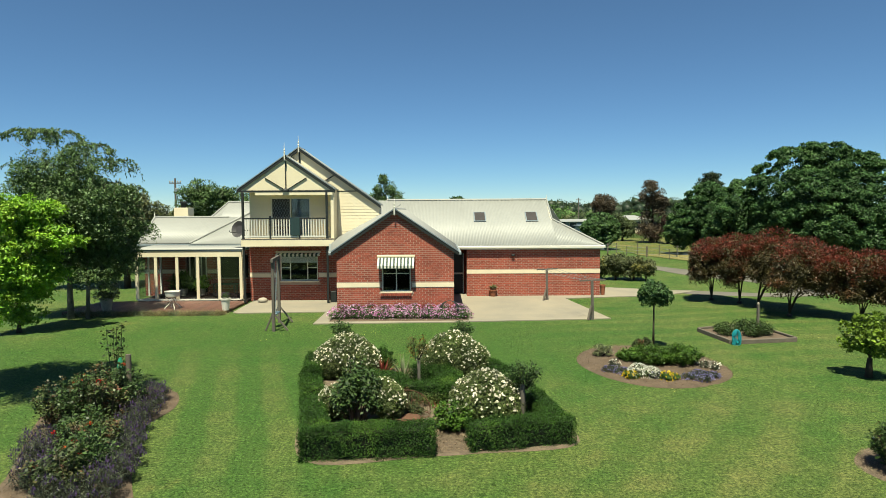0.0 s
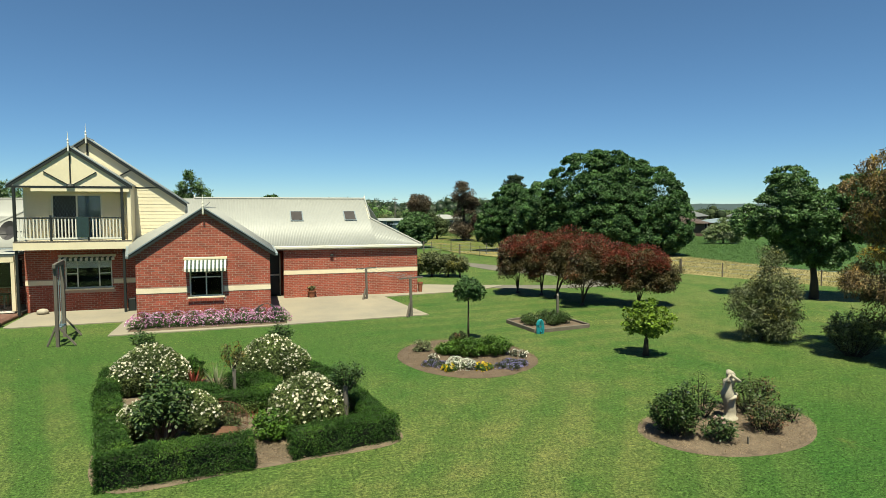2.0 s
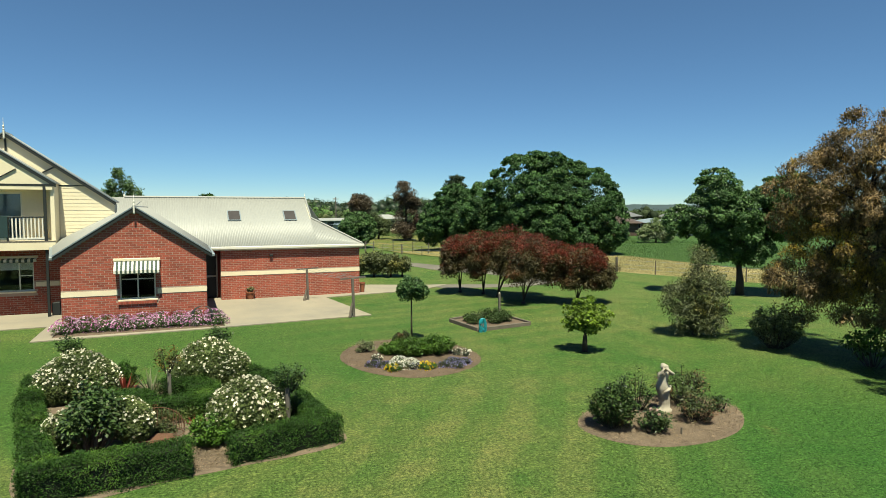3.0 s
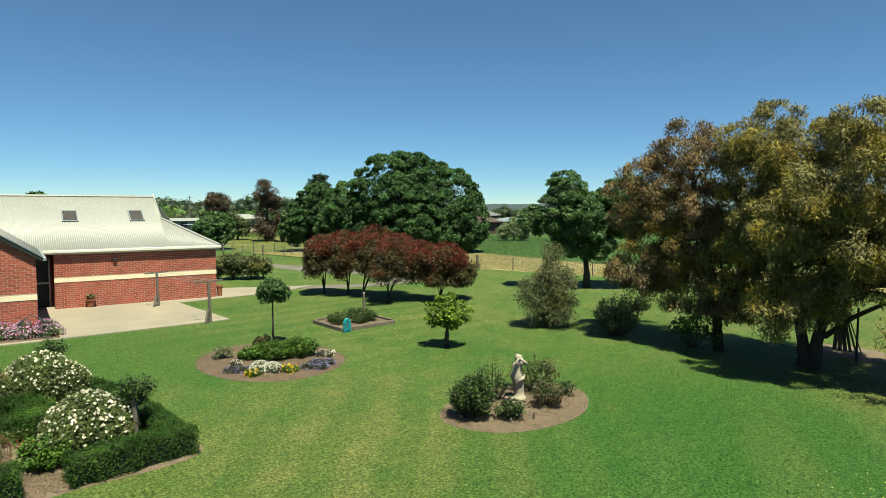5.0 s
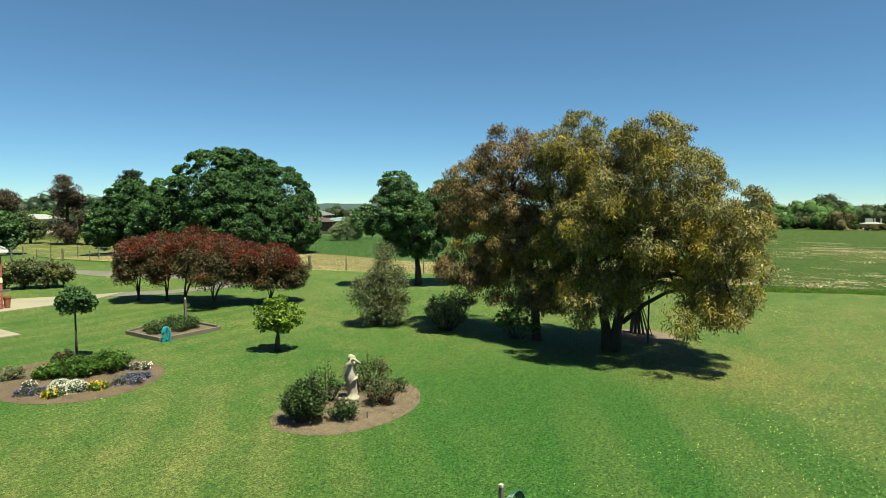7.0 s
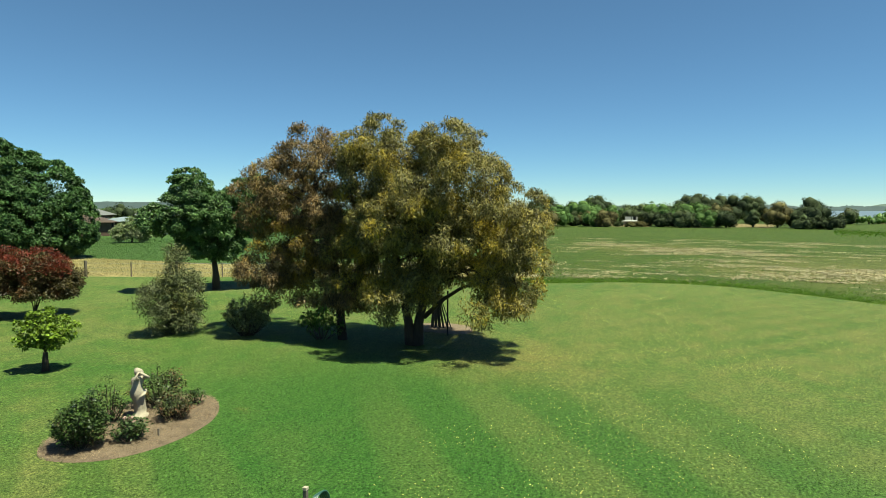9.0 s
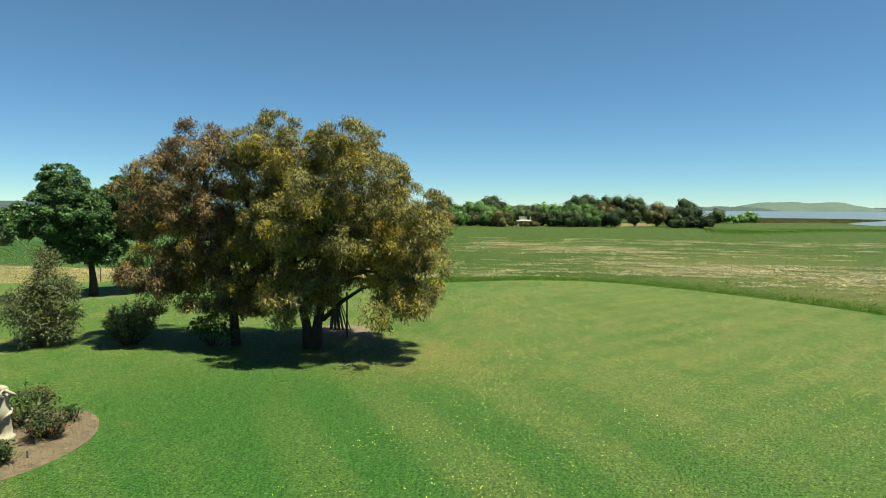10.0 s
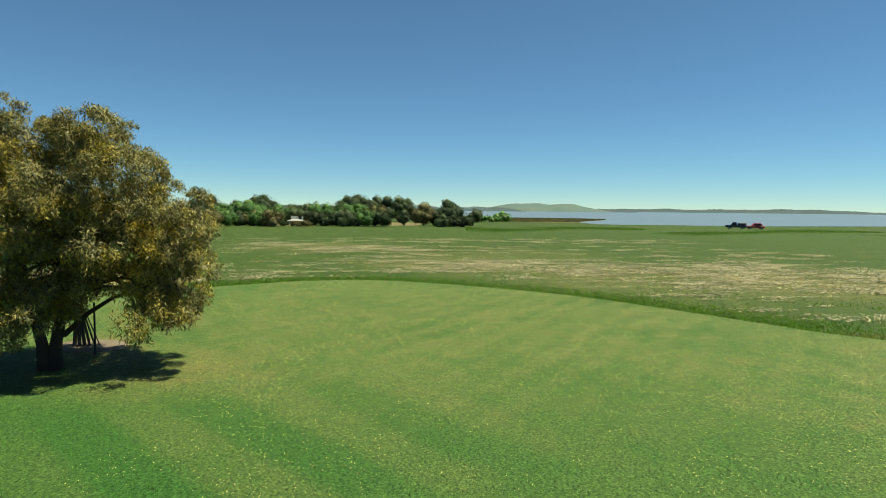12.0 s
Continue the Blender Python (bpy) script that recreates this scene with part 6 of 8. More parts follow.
def hedge_run(points, width, height, label, count=None):
    """A clipped hedge along a line: a near-black core for the shade inside, under a skin of small leaves."""
    t = thing("box_hedge", (*points[0], 0), label, "hedge")
    bm = bmesh.new()
    cs, fs = [], []
    for (x0, y0), (x1, y1) in zip(points, points[1:]):
        d = Vector((x1 - x0, y1 - y0, 0))
        ln = d.length
        d.normalize()
        s = Vector((-d.y, d.x, 0))
        w = width / 2
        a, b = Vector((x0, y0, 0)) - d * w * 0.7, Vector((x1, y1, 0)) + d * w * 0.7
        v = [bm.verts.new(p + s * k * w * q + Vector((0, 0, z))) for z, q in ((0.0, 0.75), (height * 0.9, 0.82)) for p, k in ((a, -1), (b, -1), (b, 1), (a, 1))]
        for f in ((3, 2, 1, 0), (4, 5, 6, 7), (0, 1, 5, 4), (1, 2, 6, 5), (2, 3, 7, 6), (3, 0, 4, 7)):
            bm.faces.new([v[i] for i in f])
        full = ln + width
        for area, kind in ((full * width, 0), (full * height * 2, 1), (width * height * 2, 2)):
            n = int(area * (10500 if kind == 0 else 5600))
            u, q = RNG.random(n), RNG.random(n)
            jit = RNG.normal(size=n) * 0.035 - 0.02
            if kind == 0:
                al, ac, z = (u - 0.5) * full, (q - 0.5) * width, height + jit
            elif kind == 1:
                sd = np.where(RNG.random(n) < 0.5, -1, 1)
                al, ac, z = (u - 0.5) * full, sd * (w + jit), q * height
            else:
                sd = np.where(RNG.random(n) < 0.5, -1, 1)
                al, ac, z = sd * (full / 2 + jit), (u - 0.5) * width, q * height
            mid = (Vector((x0, y0, 0)) + Vector((x1, y1, 0))) / 2
            c = np.stack([mid.x + d.x * al + s.x * ac, mid.y + d.y * al + s.y * ac, z], axis=1)
            # soften the clipped corners and roughen the faces
            e = np.maximum(0, np.abs(ac) / w - 0.8) * np.maximum(0, z / height - 0.75)
            c[:, 2] -= e * 1.2 * height
            bump = np.array([noise.noise(Vector((p[0] * 3, p[1] * 3, p[2] * 3))) for p in c])
            out = np.stack([s.x * np.sign(ac) * (kind == 1), s.y * np.sign(ac) * (kind == 1), np.full(n, 1.0 if kind == 0 else 0.0)], axis=1)
            c += out * bump[:, None] * 0.08
            c[:, 2] = np.maximum(c[:, 2], 0.015)
            cs.append(c)
            fs.append(out * 0.35 + np.array((0, 0, 0.9)) + unit(n) * 0.55 + 0.35 * (np.stack([d.x * np.sign(al), d.y * np.sign(al), al * 0], axis=1) if kind == 2 else 0))
    # Solid core coloured near black to stand for the shade between the leaves.
    part("shade_core", bm, surface("hedge_inner_shade", (0.00816, 0.00952, 0.00476), 0.95, 0.4, 8, 40), t)
    c = np.concatenate(cs)
    finish("foliage", leaf_mesh("foliage", c, unit(len(c)) + np.array((0, 0, 0.2)), 0.028, 0.018, 0.15, np.concatenate(fs)), L_HEDGE, t)
    return t


# parterre with clipped box hedges
mound("flower_bed", smooth_loop([(-2.5, 11.24), (-0.4, 11.4), (0.5, 11.52), (2.38, 11.9), (2.25, 13.5), (1.85, 15.6), (0.9, 17.2), (-1.2, 17.5), (-3.5, 17.5), (-3.7, 16.5), (-3.15, 14)], 6), 0.05, M_MULCH, "mulched parterre bed inside the clipped hedges")
hedge_run([(-2.35, 11.45), (-0.5, 11.62)], 0.5, 0.52, "low clipped dark green box hedge edging the parterre")
hedge_run([(0.6, 11.8), (2.1, 12.1)], 0.46, 0.48, "short clipped box hedge beside the bed opening")
hedge_run([(2.05, 12.5), (1.6, 15.4), (0.9, 16.9)], 0.42, 0.46, "low clipped box hedge along the parterre side")
hedge_run([(-2.45, 11.95), (-2.75, 13.3)], 0.45, 0.52, "low clipped box hedge returning along the parterre side")
hedge_run([(-2.95, 14.2), (-3.1, 14.9)], 0.45, 0.5, "short clipped box hedge along the parterre side")
hedge_run([(-3.3, 15.7), (-3.5, 17.3)], 0.42, 0.5, "clipped box hedge at the far corner of the parterre")
hedge_run([(-1.7, 15.35), (-1.3, 15.15), (-1.25, 14.6)], 0.62, 0.45, "low inner box hedge beside the standard rose")
hedge_run([(-0.75, 14.55), (0.0, 14.5), (0.1, 15.2), (-0.15, 15.95), (-0.55, 16.1)], 0.55, 0.45, "curved inner box hedge round the standard rose")

CISTUS = "domed evergreen bush covered in white daisy-like flowers"
shrub("white_cistus", [(-2.55, 16.7, 0.5, 0.66), (-2.85, 16.6, 0.42, 0.56), (-2.25, 16.6, 0.42, 0.56)], 30000, 0.055, 0.026, L_CISTUS, CISTUS, flowers=[(F_CREAMWHITE, 850, 0.055, "")], group="white flowering bushes", flat=0.95, dense=True)
shrub("white_cistus", [(0.2, 16.6, 0.52, 0.7), (-0.15, 16.5, 0.42, 0.55), (0.6, 16.5, 0.42, 0.55)], 30000, 0.055, 0.026, L_CISTUS, CISTUS, flowers=[(F_CREAMWHITE, 800, 0.052, "")], group="white flowering bushes", flat=0.95, dense=True)
shrub("white_cistus", [(0.8, 13.25, 0.48, 0.56), (0.55, 13.2, 0.42, 0.5), (1.1, 13.15, 0.4, 0.46)], 30000, 0.05, 0.026, L_CISTUS, CISTUS, flowers=[(F_CREAMWHITE, 760, 0.058, "")], group="white flowering bushes", flat=1.0, dense=True)
shrub("white_cistus", [(-1.35, 13.35, 0.5, 0.38), (-1.2, 13.3, 0.4, 0.36)], 14000, 0.055, 0.026, L_CISTUS, "narrow bush with white flowers at its top", flowers=[(F_CREAMWHITE, 220, 0.055, "")], group="white flowering bushes", dense=True)
shrub("white_cistus", [(-2.3, 13.3, 0.42, 0.34), (-2.1, 13.2, 0.4, 0.3)], 10000, 0.055, 0.026, L_CISTUS, "small white-flowered bush beside the posts", flowers=[(F_CREAMWHITE, 240, 0.055, "")], group="white flowering bushes", dense=True)
shoots("climbing_rose", -1.85, 13.12, 1.3, 0.5, 44, 75, 0.075, L_SHRUB, "leafy climbing rose tied to dark timber posts", "rose", start=0.45, upright=0.55, droop=0.15)
shoots("standard_rose", 1.55, 13.0, 0.62, 0.32, 20, 60, 0.055, L_SHRUB, "standard rose with dark leaves tied to a timber post", "rose", start=0.1, upright=0.6, thick=0.007, lift=0.72)
shoots("standard_rose", -0.66, 15.0, 0.6, 0.24, 12, 50, 0.05, foliage("yellow_tipped_leaf", (0.036, 0.0386, 0.0103), (0.0825, 0.0669, 0.0154), tip=(0.206, 0.124, 0.0154), tip_scale=3.0, tip_from=0.45), "thin standard rose with yellowing leaves on a stake", "rose", start=0.1, upright=0.7, thick=0.006, lift=0.85)
for x, y in ((-2.8, 17.5), (0.45, 17.5)):
    shoots("standard_rose", x, y, 0.55, 0.3, 16, 60, 0.06, L_SHRUB, "green standard rose behind the white bushes", "rose", start=0.1, upright=0.6, thick=0.006, lift=0.8)
shoots("salad_shrub", 0.1, 12.7, 0.55, 0.42, 44, 70, 0.06, L_BRIGHT, "fresh green low shrub beside the bed opening", start=0.1, upright=0.45, thick=0.006, fine=0.03)
shrub("low_shrub", [(-1.75, 17.1, 0.4, 0.32), (-1.55, 17.1, 0.36, 0.28)], 4200, 0.05, 0.022, L_HEDGE, "low green filler shrub in the parterre", per=40)


def spear_plant(x, y, n, length, leaf, label):
    """A tuft of stiff pointed leaves."""
    t = thing("spear_plant", (x, y, 0), label, "plant")
    vs = []
    for k in range(n):
        a, e = k * 2.4, 0.35 + 1.1 * random.random()
        d = Vector((math.cos(a) * math.cos(e), math.sin(a) * math.cos(e), math.sin(e)))
        s = d.cross(Vector((0, 0, 1))).normalized() * 0.022
        b = Vector((x, y, 0.03))
        tip = b + d * length * random.uniform(0.75, 1.1) - Vector((0, 0, 0.06 * length))
        m = b + (tip - b) * 0.45 + Vector((0, 0, 0.06 * length))
        vs += [b - s * 0.5, m - s, tip, m + s]
    finish("leaf_tuft", mesh_from("leaf_tuft", [tuple(v) for v in vs], np.arange(len(vs)).reshape(-1, 4)), leaf, t)


spear_plant(-1.6, 16.3, 30, 0.62, L_REDSPEAR, "red spiky cordyline tuft in the parterre")
spear_plant(-1.05, 16.1, 40, 0.75, L_SPEAR, "pale green spiky flax tuft in the parterre")
spear_plant(-0.15, 13.6, 18, 0.34, L_REDSPEAR, "small red spiky tuft beside the wire frame")


def stakes(name, posts, label):
    t = thing(name, (posts[0][0], posts[0][1], 0), label, "post")
    for x, y, h, w in posts:
        part("post", bevelled(boxes((x - w / 2, x + w / 2, y - w / 2, y + w / 2, 0.0, h)), 0.006), M_GREYWOOD, t)


stakes("rose_post", [(-1.95, 13.05, 0.85, 0.07), (-1.8, 13.1, 0.75, 0.06)], "pair of dark weathered timber posts for the climbing rose")
stakes("rose_stake", [(1.5, 12.9, 0.85, 0.075)], "grey weathered timber post holding a standard rose")
stakes("rose_stake", [(-0.62, 14.9, 0.85, 0.05)], "thin grey stake for a standard rose")

# rusty wire basket frame
t = thing("wire_basket", (-0.85, 13.4, 0), "rusty looped wire garden frame lying in the bed", "garden ornament")
bm = bmesh.new()
for k in range(22):
    a = k / 21 * math.pi
    x = -0.85 + 0.5 * math.cos(a)
    tube(bm, [(x, 13.45, 0.12), (x, 13.6 + 0.02 * math.sin(a), 0.12 + 0.42 * math.sin(a) ** 0.6)], [0.004, 0.004], 4, False)
for r, z in ((0.5, 0.12), (0.36, 0.1)):
    tube(bm, [(-0.85 + r * math.cos(a * 0.3), 13.3 + 0.3 * math.sin(a * 0.3) * r / 0.5, z) for a in range(22)], [0.009] * 22, 5, False)
tube(bm, [(-0.85 + 0.5 * math.cos(a * 0.157), 13.6, 0.12 + 0.43 * math.sin(a * 0.157)) for a in range(21)], [0.01] * 21, 5, False)
part("wire", bm, M_RUST, t)
bm = bmesh.new()
lathe(bm, (-0.75, 13.25, 0.0), [(0.22, 0), (0.28, 0.03), (0.22, 0.1), (0.1, 0.14)], 16)
part("coir_liner", bm, surface("coir", (0.102, 0.0476, 0.0272), 0.95, 0.4, 12, 60, 0.8), t)
tagged(part("rock", lathe(bmesh.new(), (-0.5, 16.55, 0.0), [(0.16, 0.0), (0.22, 0.12), (0.18, 0.3), (0.08, 0.42)], 9), M_STONE, smooth=True), "smooth pale rock among the hedges", "rock")
tagged(part("rock", lathe(bmesh.new(), (1.72, 12.9, 0.0), [(0.14, 0.0), (0.16, 0.06), (0.12, 0.14), (0.05, 0.17)], 8), M_STONE, smooth=True), "brown field rock beside the rose post", "rock")

# pink bed under the gable window
mound("flower_bed", [(-4.6, 24.62), (0.98, 24.68), (0.98, 26.18), (-4.42, 26.18)], 0.06, M_SOIL, "narrow bed of soil along the gable wall")
for k in range(9):
    x = -4.25 + k * 0.6
    shrub("daisy_clump", [(x, 25.15, 0.16, 0.36), (x + 0.1, 25.7, 0.24, 0.38), (x + 0.3, 25.2, 0.15, 0.34)], 3600, 0.06, 0.02, L_SHRUB, "spreading clump of pink and mauve daisies", "flowers", flowers=[(F_PINK, 210, 0.055, ""), (F_MAUVE, 200, 0.055, "mauve_blossom")], group="daisies along the gable wall", per=40, flat=0.75)
shrub("grass_clump", [(-0.75, 25.6, 0.3, 0.22)], 700, 0.2, 0.012, L_REDSPEAR, "tuft of reddish ornamental grass in the bed", "plant", per=20)
spear_plant(-2.9, 25.75, 20, 0.6, L_REDSPEAR, "dark red spiky plant against the wall")
spear_plant(0.3, 25.4, 20, 0.7, L_REDSPEAR, "dark red spiky plant at the bed's end")

# round bed with the standard tree
ROUND_BED = smooth_loop([(3.75, 17.95), (4.15, 16.4), (5.1, 15.5), (6.3, 15.55), (7.3, 16.3), (7.7, 17.4), (7.5, 18.8), (6.6, 19.95), (5.2, 20.1), (4.2, 19.3)], 6)
mound("flower_bed", ROUND_BED, 0.07, M_SOIL, "round bed of bare brown soil in the lawn")
for x, y, h, w in ((5.75, 17.75, 0.56, 0.58), (6.5, 17.6, 0.6, 0.6), (5.3, 18.1, 0.36, 0.38)):
    shoots("green_shrub", x, y, h, w, 60, 90, 0.055, L_BRIGHT, "low bright green spreading shrub round the standard tree", start=0.1, upright=0.55, thick=0.006, fine=0.03, group="shrubs round the standard tree")
shrub("red_shrub", [(5.75, 18.9, 0.3, 0.22), (6.05, 19.0, 0.28, 0.2)], 2200, 0.07, 0.035, L_ROSE, "low shrub with reddish leaves in the round bed", per=40)
shrub("dry_shrub", [(4.55, 18.6, 0.2, 0.24), (4.75, 18.55, 0.2, 0.2)], 2200, 0.05, 0.02, L_DARKSHRUB, "small purplish dry shrub in the round bed", per=30)
shrub("alyssum", [(5.0, 16.55, 0.12, 0.26), (5.25, 16.3, 0.12, 0.24), (4.85, 16.3, 0.1, 0.2)], 1500, 0.05, 0.02, L_SHRUB, "mound of small white flowers in the round bed", "flowers", flowers=[(F_WHITE, 800, 0.04, "")], per=30, flat=0.8)
shrub("pansy", [(4.75, 16.2, 0.08, 0.16), (4.65, 16.35, 0.08, 0.12)], 700, 0.05, 0.03, L_BRIGHT, "clump of yellow pansies", "flowers", flowers=[(F_YELLOW, 70, 0.05, "")], group="yellow pansies", per=20)
shrub("pansy", [(5.55, 16.05, 0.08, 0.18), (5.75, 16.05, 0.08, 0.14)], 700, 0.05, 0.03, L_BRIGHT, "clump of yellow pansies", "flowers", flowers=[(F_YELLOW, 80, 0.05, "")], group="yellow pansies", per=20)
for x, y in ((4.35, 16.9), (4.6, 16.7), (5.4, 16.25), (6.15, 16.1), (6.45, 15.95), (6.75, 16.2), (6.5, 16.4)):
    shrub("lobelia", [(x, y, 0.06, 0.2), (x + 0.12, y + 0.08, 0.06, 0.16)], 900, 0.045, 0.018, L_LAV, "low mat of blue lobelia flowers", "flowers", flowers=[(F_BLUE, 130, 0.035, "")], group="blue lobelia mats", per=20, flat=0.7)
for x, y in ((7.0, 17.2), (7.2, 17.0), (4.6, 17.3)):
    shrub("silver_plant", [(x, y, 0.1, 0.17)], 500, 0.05, 0.02, L_LAV, "small silvery plant in the round bed", "flowers", flowers=[(F_WHITE, 40, 0.035, "")], group="silver plants", per=16)

shoots("fern", -0.95, 14.2, 0.42, 0.42, 40, 40, 0.06, L_ROSE, "low bronze ferny plant inside the parterre", start=0.1, upright=0.6, width=0.3, thick=0.004, fine=0.02, group="ferny plants in the parterre")
shoots("fern", -0.35, 14.35, 0.4, 0.38, 40, 40, 0.06, L_CISTUS, "low olive ferny plant inside the parterre", start=0.1, upright=0.6, width=0.3, thick=0.004, fine=0.02, group="ferny plants in the parterre")
shoots("fern", -0.75, 13.55, 0.3, 0.3, 36, 36, 0.055, L_ROSE, "low bronze ferny plant inside the parterre", start=0.1, upright=0.6, width=0.3, thick=0.004, fine=0.02, group="ferny plants in the parterre")

# statue bed
STATUE_BED = smooth_loop([(6.85, 10.9), (7.0, 10.05), (7.6, 9.5), (8.5, 9.32), (9.5, 9.5), (10.3, 10.05), (10.75, 10.8), (10.5, 11.6), (9.6, 12.0), (8.6, 11.9), (7.5, 11.6)], 6)
mound("flower_bed", STATUE_BED, 0.06, M_MULCH, "oval bed of bark mulch round a statue")
def chips(name, outline, n, z, label, size=0.045, leaf=None):
    """Loose chips or clods lying on a bed, inside its outline."""
    p = np.array(outline)
    x, y = RNG.uniform(p[:, 0].min(), p[:, 0].max(), n), RNG.uniform(p[:, 1].min(), p[:, 1].max(), n)
    hit = np.zeros(n, bool)
    for (xi, yi), (xj, yj) in zip(p, np.roll(p, 1, axis=0)):
        hit ^= ((yi > y) != (yj > y)) & (x < (xj - xi) * (y - yi) / (yj - yi + 1e-12) + xi)
    x, y = x[hit], y[hit]
    n = len(x)
    r = np.hypot((x - p[:, 0].mean()) / np.ptp(p[:, 0]), (y - p[:, 1].mean()) / np.ptp(p[:, 1])) * 2
    c = np.stack([x, y, z * np.clip(1.1 - r * 0.55, 0.25, 1.0) + RNG.random(n) * 0.02], axis=1)
    ax = unit(n)
    ax[:, 2] *= 0.3
    chip = leaf_mesh(name, c, ax, size, size * 0.4, 0.1, unit(n) * 0.5 + np.array((0, 0, 1.0)), 4)
    tagged(finish(name, chip, leaf or L_CHIP), label, "mulch", "", "stuff")


chips("bark_chips", STATUE_BED, 26000, 0.075, "loose brown bark chips scattered on the statue bed", 0.024)
chips("bark_chips", [(-0.6, 11.45), (0.65, 11.6), (0.7, 13.2), (-0.5, 13.2)], 4500, 0.07, "loose brown bark chips on the parterre opening", 0.034)
chips("soil_clods", ROUND_BED, 14000, 0.08, "crumbly brown soil clods on the round bed", 0.028, L_CLOD)
ROSE = "bushy rose with dark glossy leaves in mulch"
shoots("rose_bush", 7.42, 10.6, 0.98, 0.52, 46, 110, 0.055, L_BUSHROSE, ROSE, "rose", "roses round the statue", [(F_WHITE, 3, 0.07, "")], upright=0.5)
shoots("rose_bush", 8.0, 10.05, 0.42, 0.3, 18, 50, 0.06, L_SHRUB, ROSE, "rose", "roses round the statue", [(F_PALEPINK, 3, 0.08, "")], upright=0.7)
shoots("rose_bush", 8.55, 11.25, 0.85, 0.36, 16, 45, 0.06, L_BUSHROSE, ROSE, "rose", "roses round the statue", upright=0.55)
shoots("rose_bush", 9.15, 10.2, 0.6, 0.36, 24, 55, 0.055, L_ROSE, ROSE + " with bronze new shoots", "rose", "roses round the statue", upright=0.55)
shoots("rose_bush", 9.85, 11.3, 0.86, 0.6, 34, 75, 0.055, L_ROSE, ROSE, "rose", "roses round the statue", upright=0.55)
shoots("rose_bush", 10.04, 10.5, 0.4, 0.22, 10, 40, 0.055, L_BUSHROSE, "small young rose bush in mulch", "rose", "roses round the statue", upright=0.7)
# garden statue, a plain draped column form
bm = bmesh.new()
prof = [(0.13, 0.0), (0.13, 0.06), (0.085, 0.08), (0.088, 0.2), (0.08, 0.36), (0.1, 0.48), (0.106, 0.57), (0.074, 0.67), (0.084, 0.77), (0.092, 0.83), (0.05, 0.885), (0.033, 0.91)]
lathe(bm, (9.1, 10.95, 0.04), prof, 18)
for v in bm.verts:
    h = v.co.z
    a = math.atan2(v.co.y - 10.95, v.co.x - 9.1)
    k = 1 + (0.13 * math.sin(a * 6 + h * 9) if 0.1 < h < 0.52 else 0.03 * math.sin(a * 3))
    v.co.x = 9.1 + (v.co.x - 9.1) * k + 0.025 * math.sin(h * 7)
    v.co.y = 10.95 + (v.co.y - 10.95) * k * 0.82
lathe(bm, (9.1, 10.94, 0.92), [(0.02, 0.0), (0.05, 0.03), (0.062, 0.08), (0.052, 0.125), (0.015, 0.15)], 14)
tube(bm, [(9.04, 10.9, 0.87), (8.93, 10.83, 0.9), (9.03, 10.87, 1.02)], [0.036, 0.032, 0.024], 8)
tube(bm, [(9.16, 10.93, 0.87), (9.13, 10.8, 0.9), (9.06, 10.86, 1.02)], [0.036, 0.032, 0.024], 8)
tube(bm, [(9.11, 10.99, 1.05), (9.17, 11.0, 0.96), (9.18, 10.98, 0.82), (9.16, 10.97, 0.7)], [0.035, 0.06, 0.05, 0.015], 8)
tube(bm, [(9.02, 10.86, 0.5), (9.1, 10.84, 0.56), (9.2, 10.92, 0.6)], [0.02, 0.028, 0.02], 7)
for v in bm.verts:
    v.co.x, v.co.y = 8.95 + (v.co.x - 9.1) * 1.4, 10.9 + (v.co.y - 10.95) * 1.4
tagged(part("statue", bm, M_STONE, smooth=True), "pale cast-stone garden statue standing in mulch", "statue")
hp = thing("hose_stake", (5.85, 4.76, 0), "short timber stake on the lawn with a dark green hose", "post")
part("post", bevelled(boxes((5.825, 5.875, 4.735, 4.785, 0.0, 0.96)), 0.005), M_GREYWOOD, hp)
part("post_cap", bevelled(boxes((5.822, 5.878, 4.732, 4.788, 0.961, 1.0)), 0.004), M_STONE, hp, "pale weathered top")
bm = bmesh.new()
for k in range(7):
    r = 0.13 + 0.008 * k
    tube(bm, [(5.96 + 0.012 * (k % 3) + r * math.cos(a * 0.33), 4.69 - 0.014 * k, 0.72 + r * 1.1 * math.sin(a * 0.33)) for a in range(20)], [0.011] * 20, 6, False)
part("hose_coil", bm, surface("dark_green_hose", (0.02, 0.07, 0.06), 0.4, 0.2, 10, 40, 0.05), hp, "coiled dark green hose", smooth=True)
stakes("garden_stake", [(8.35, 9.75, 0.18, 0.03)], "short dark stake in the mulch")

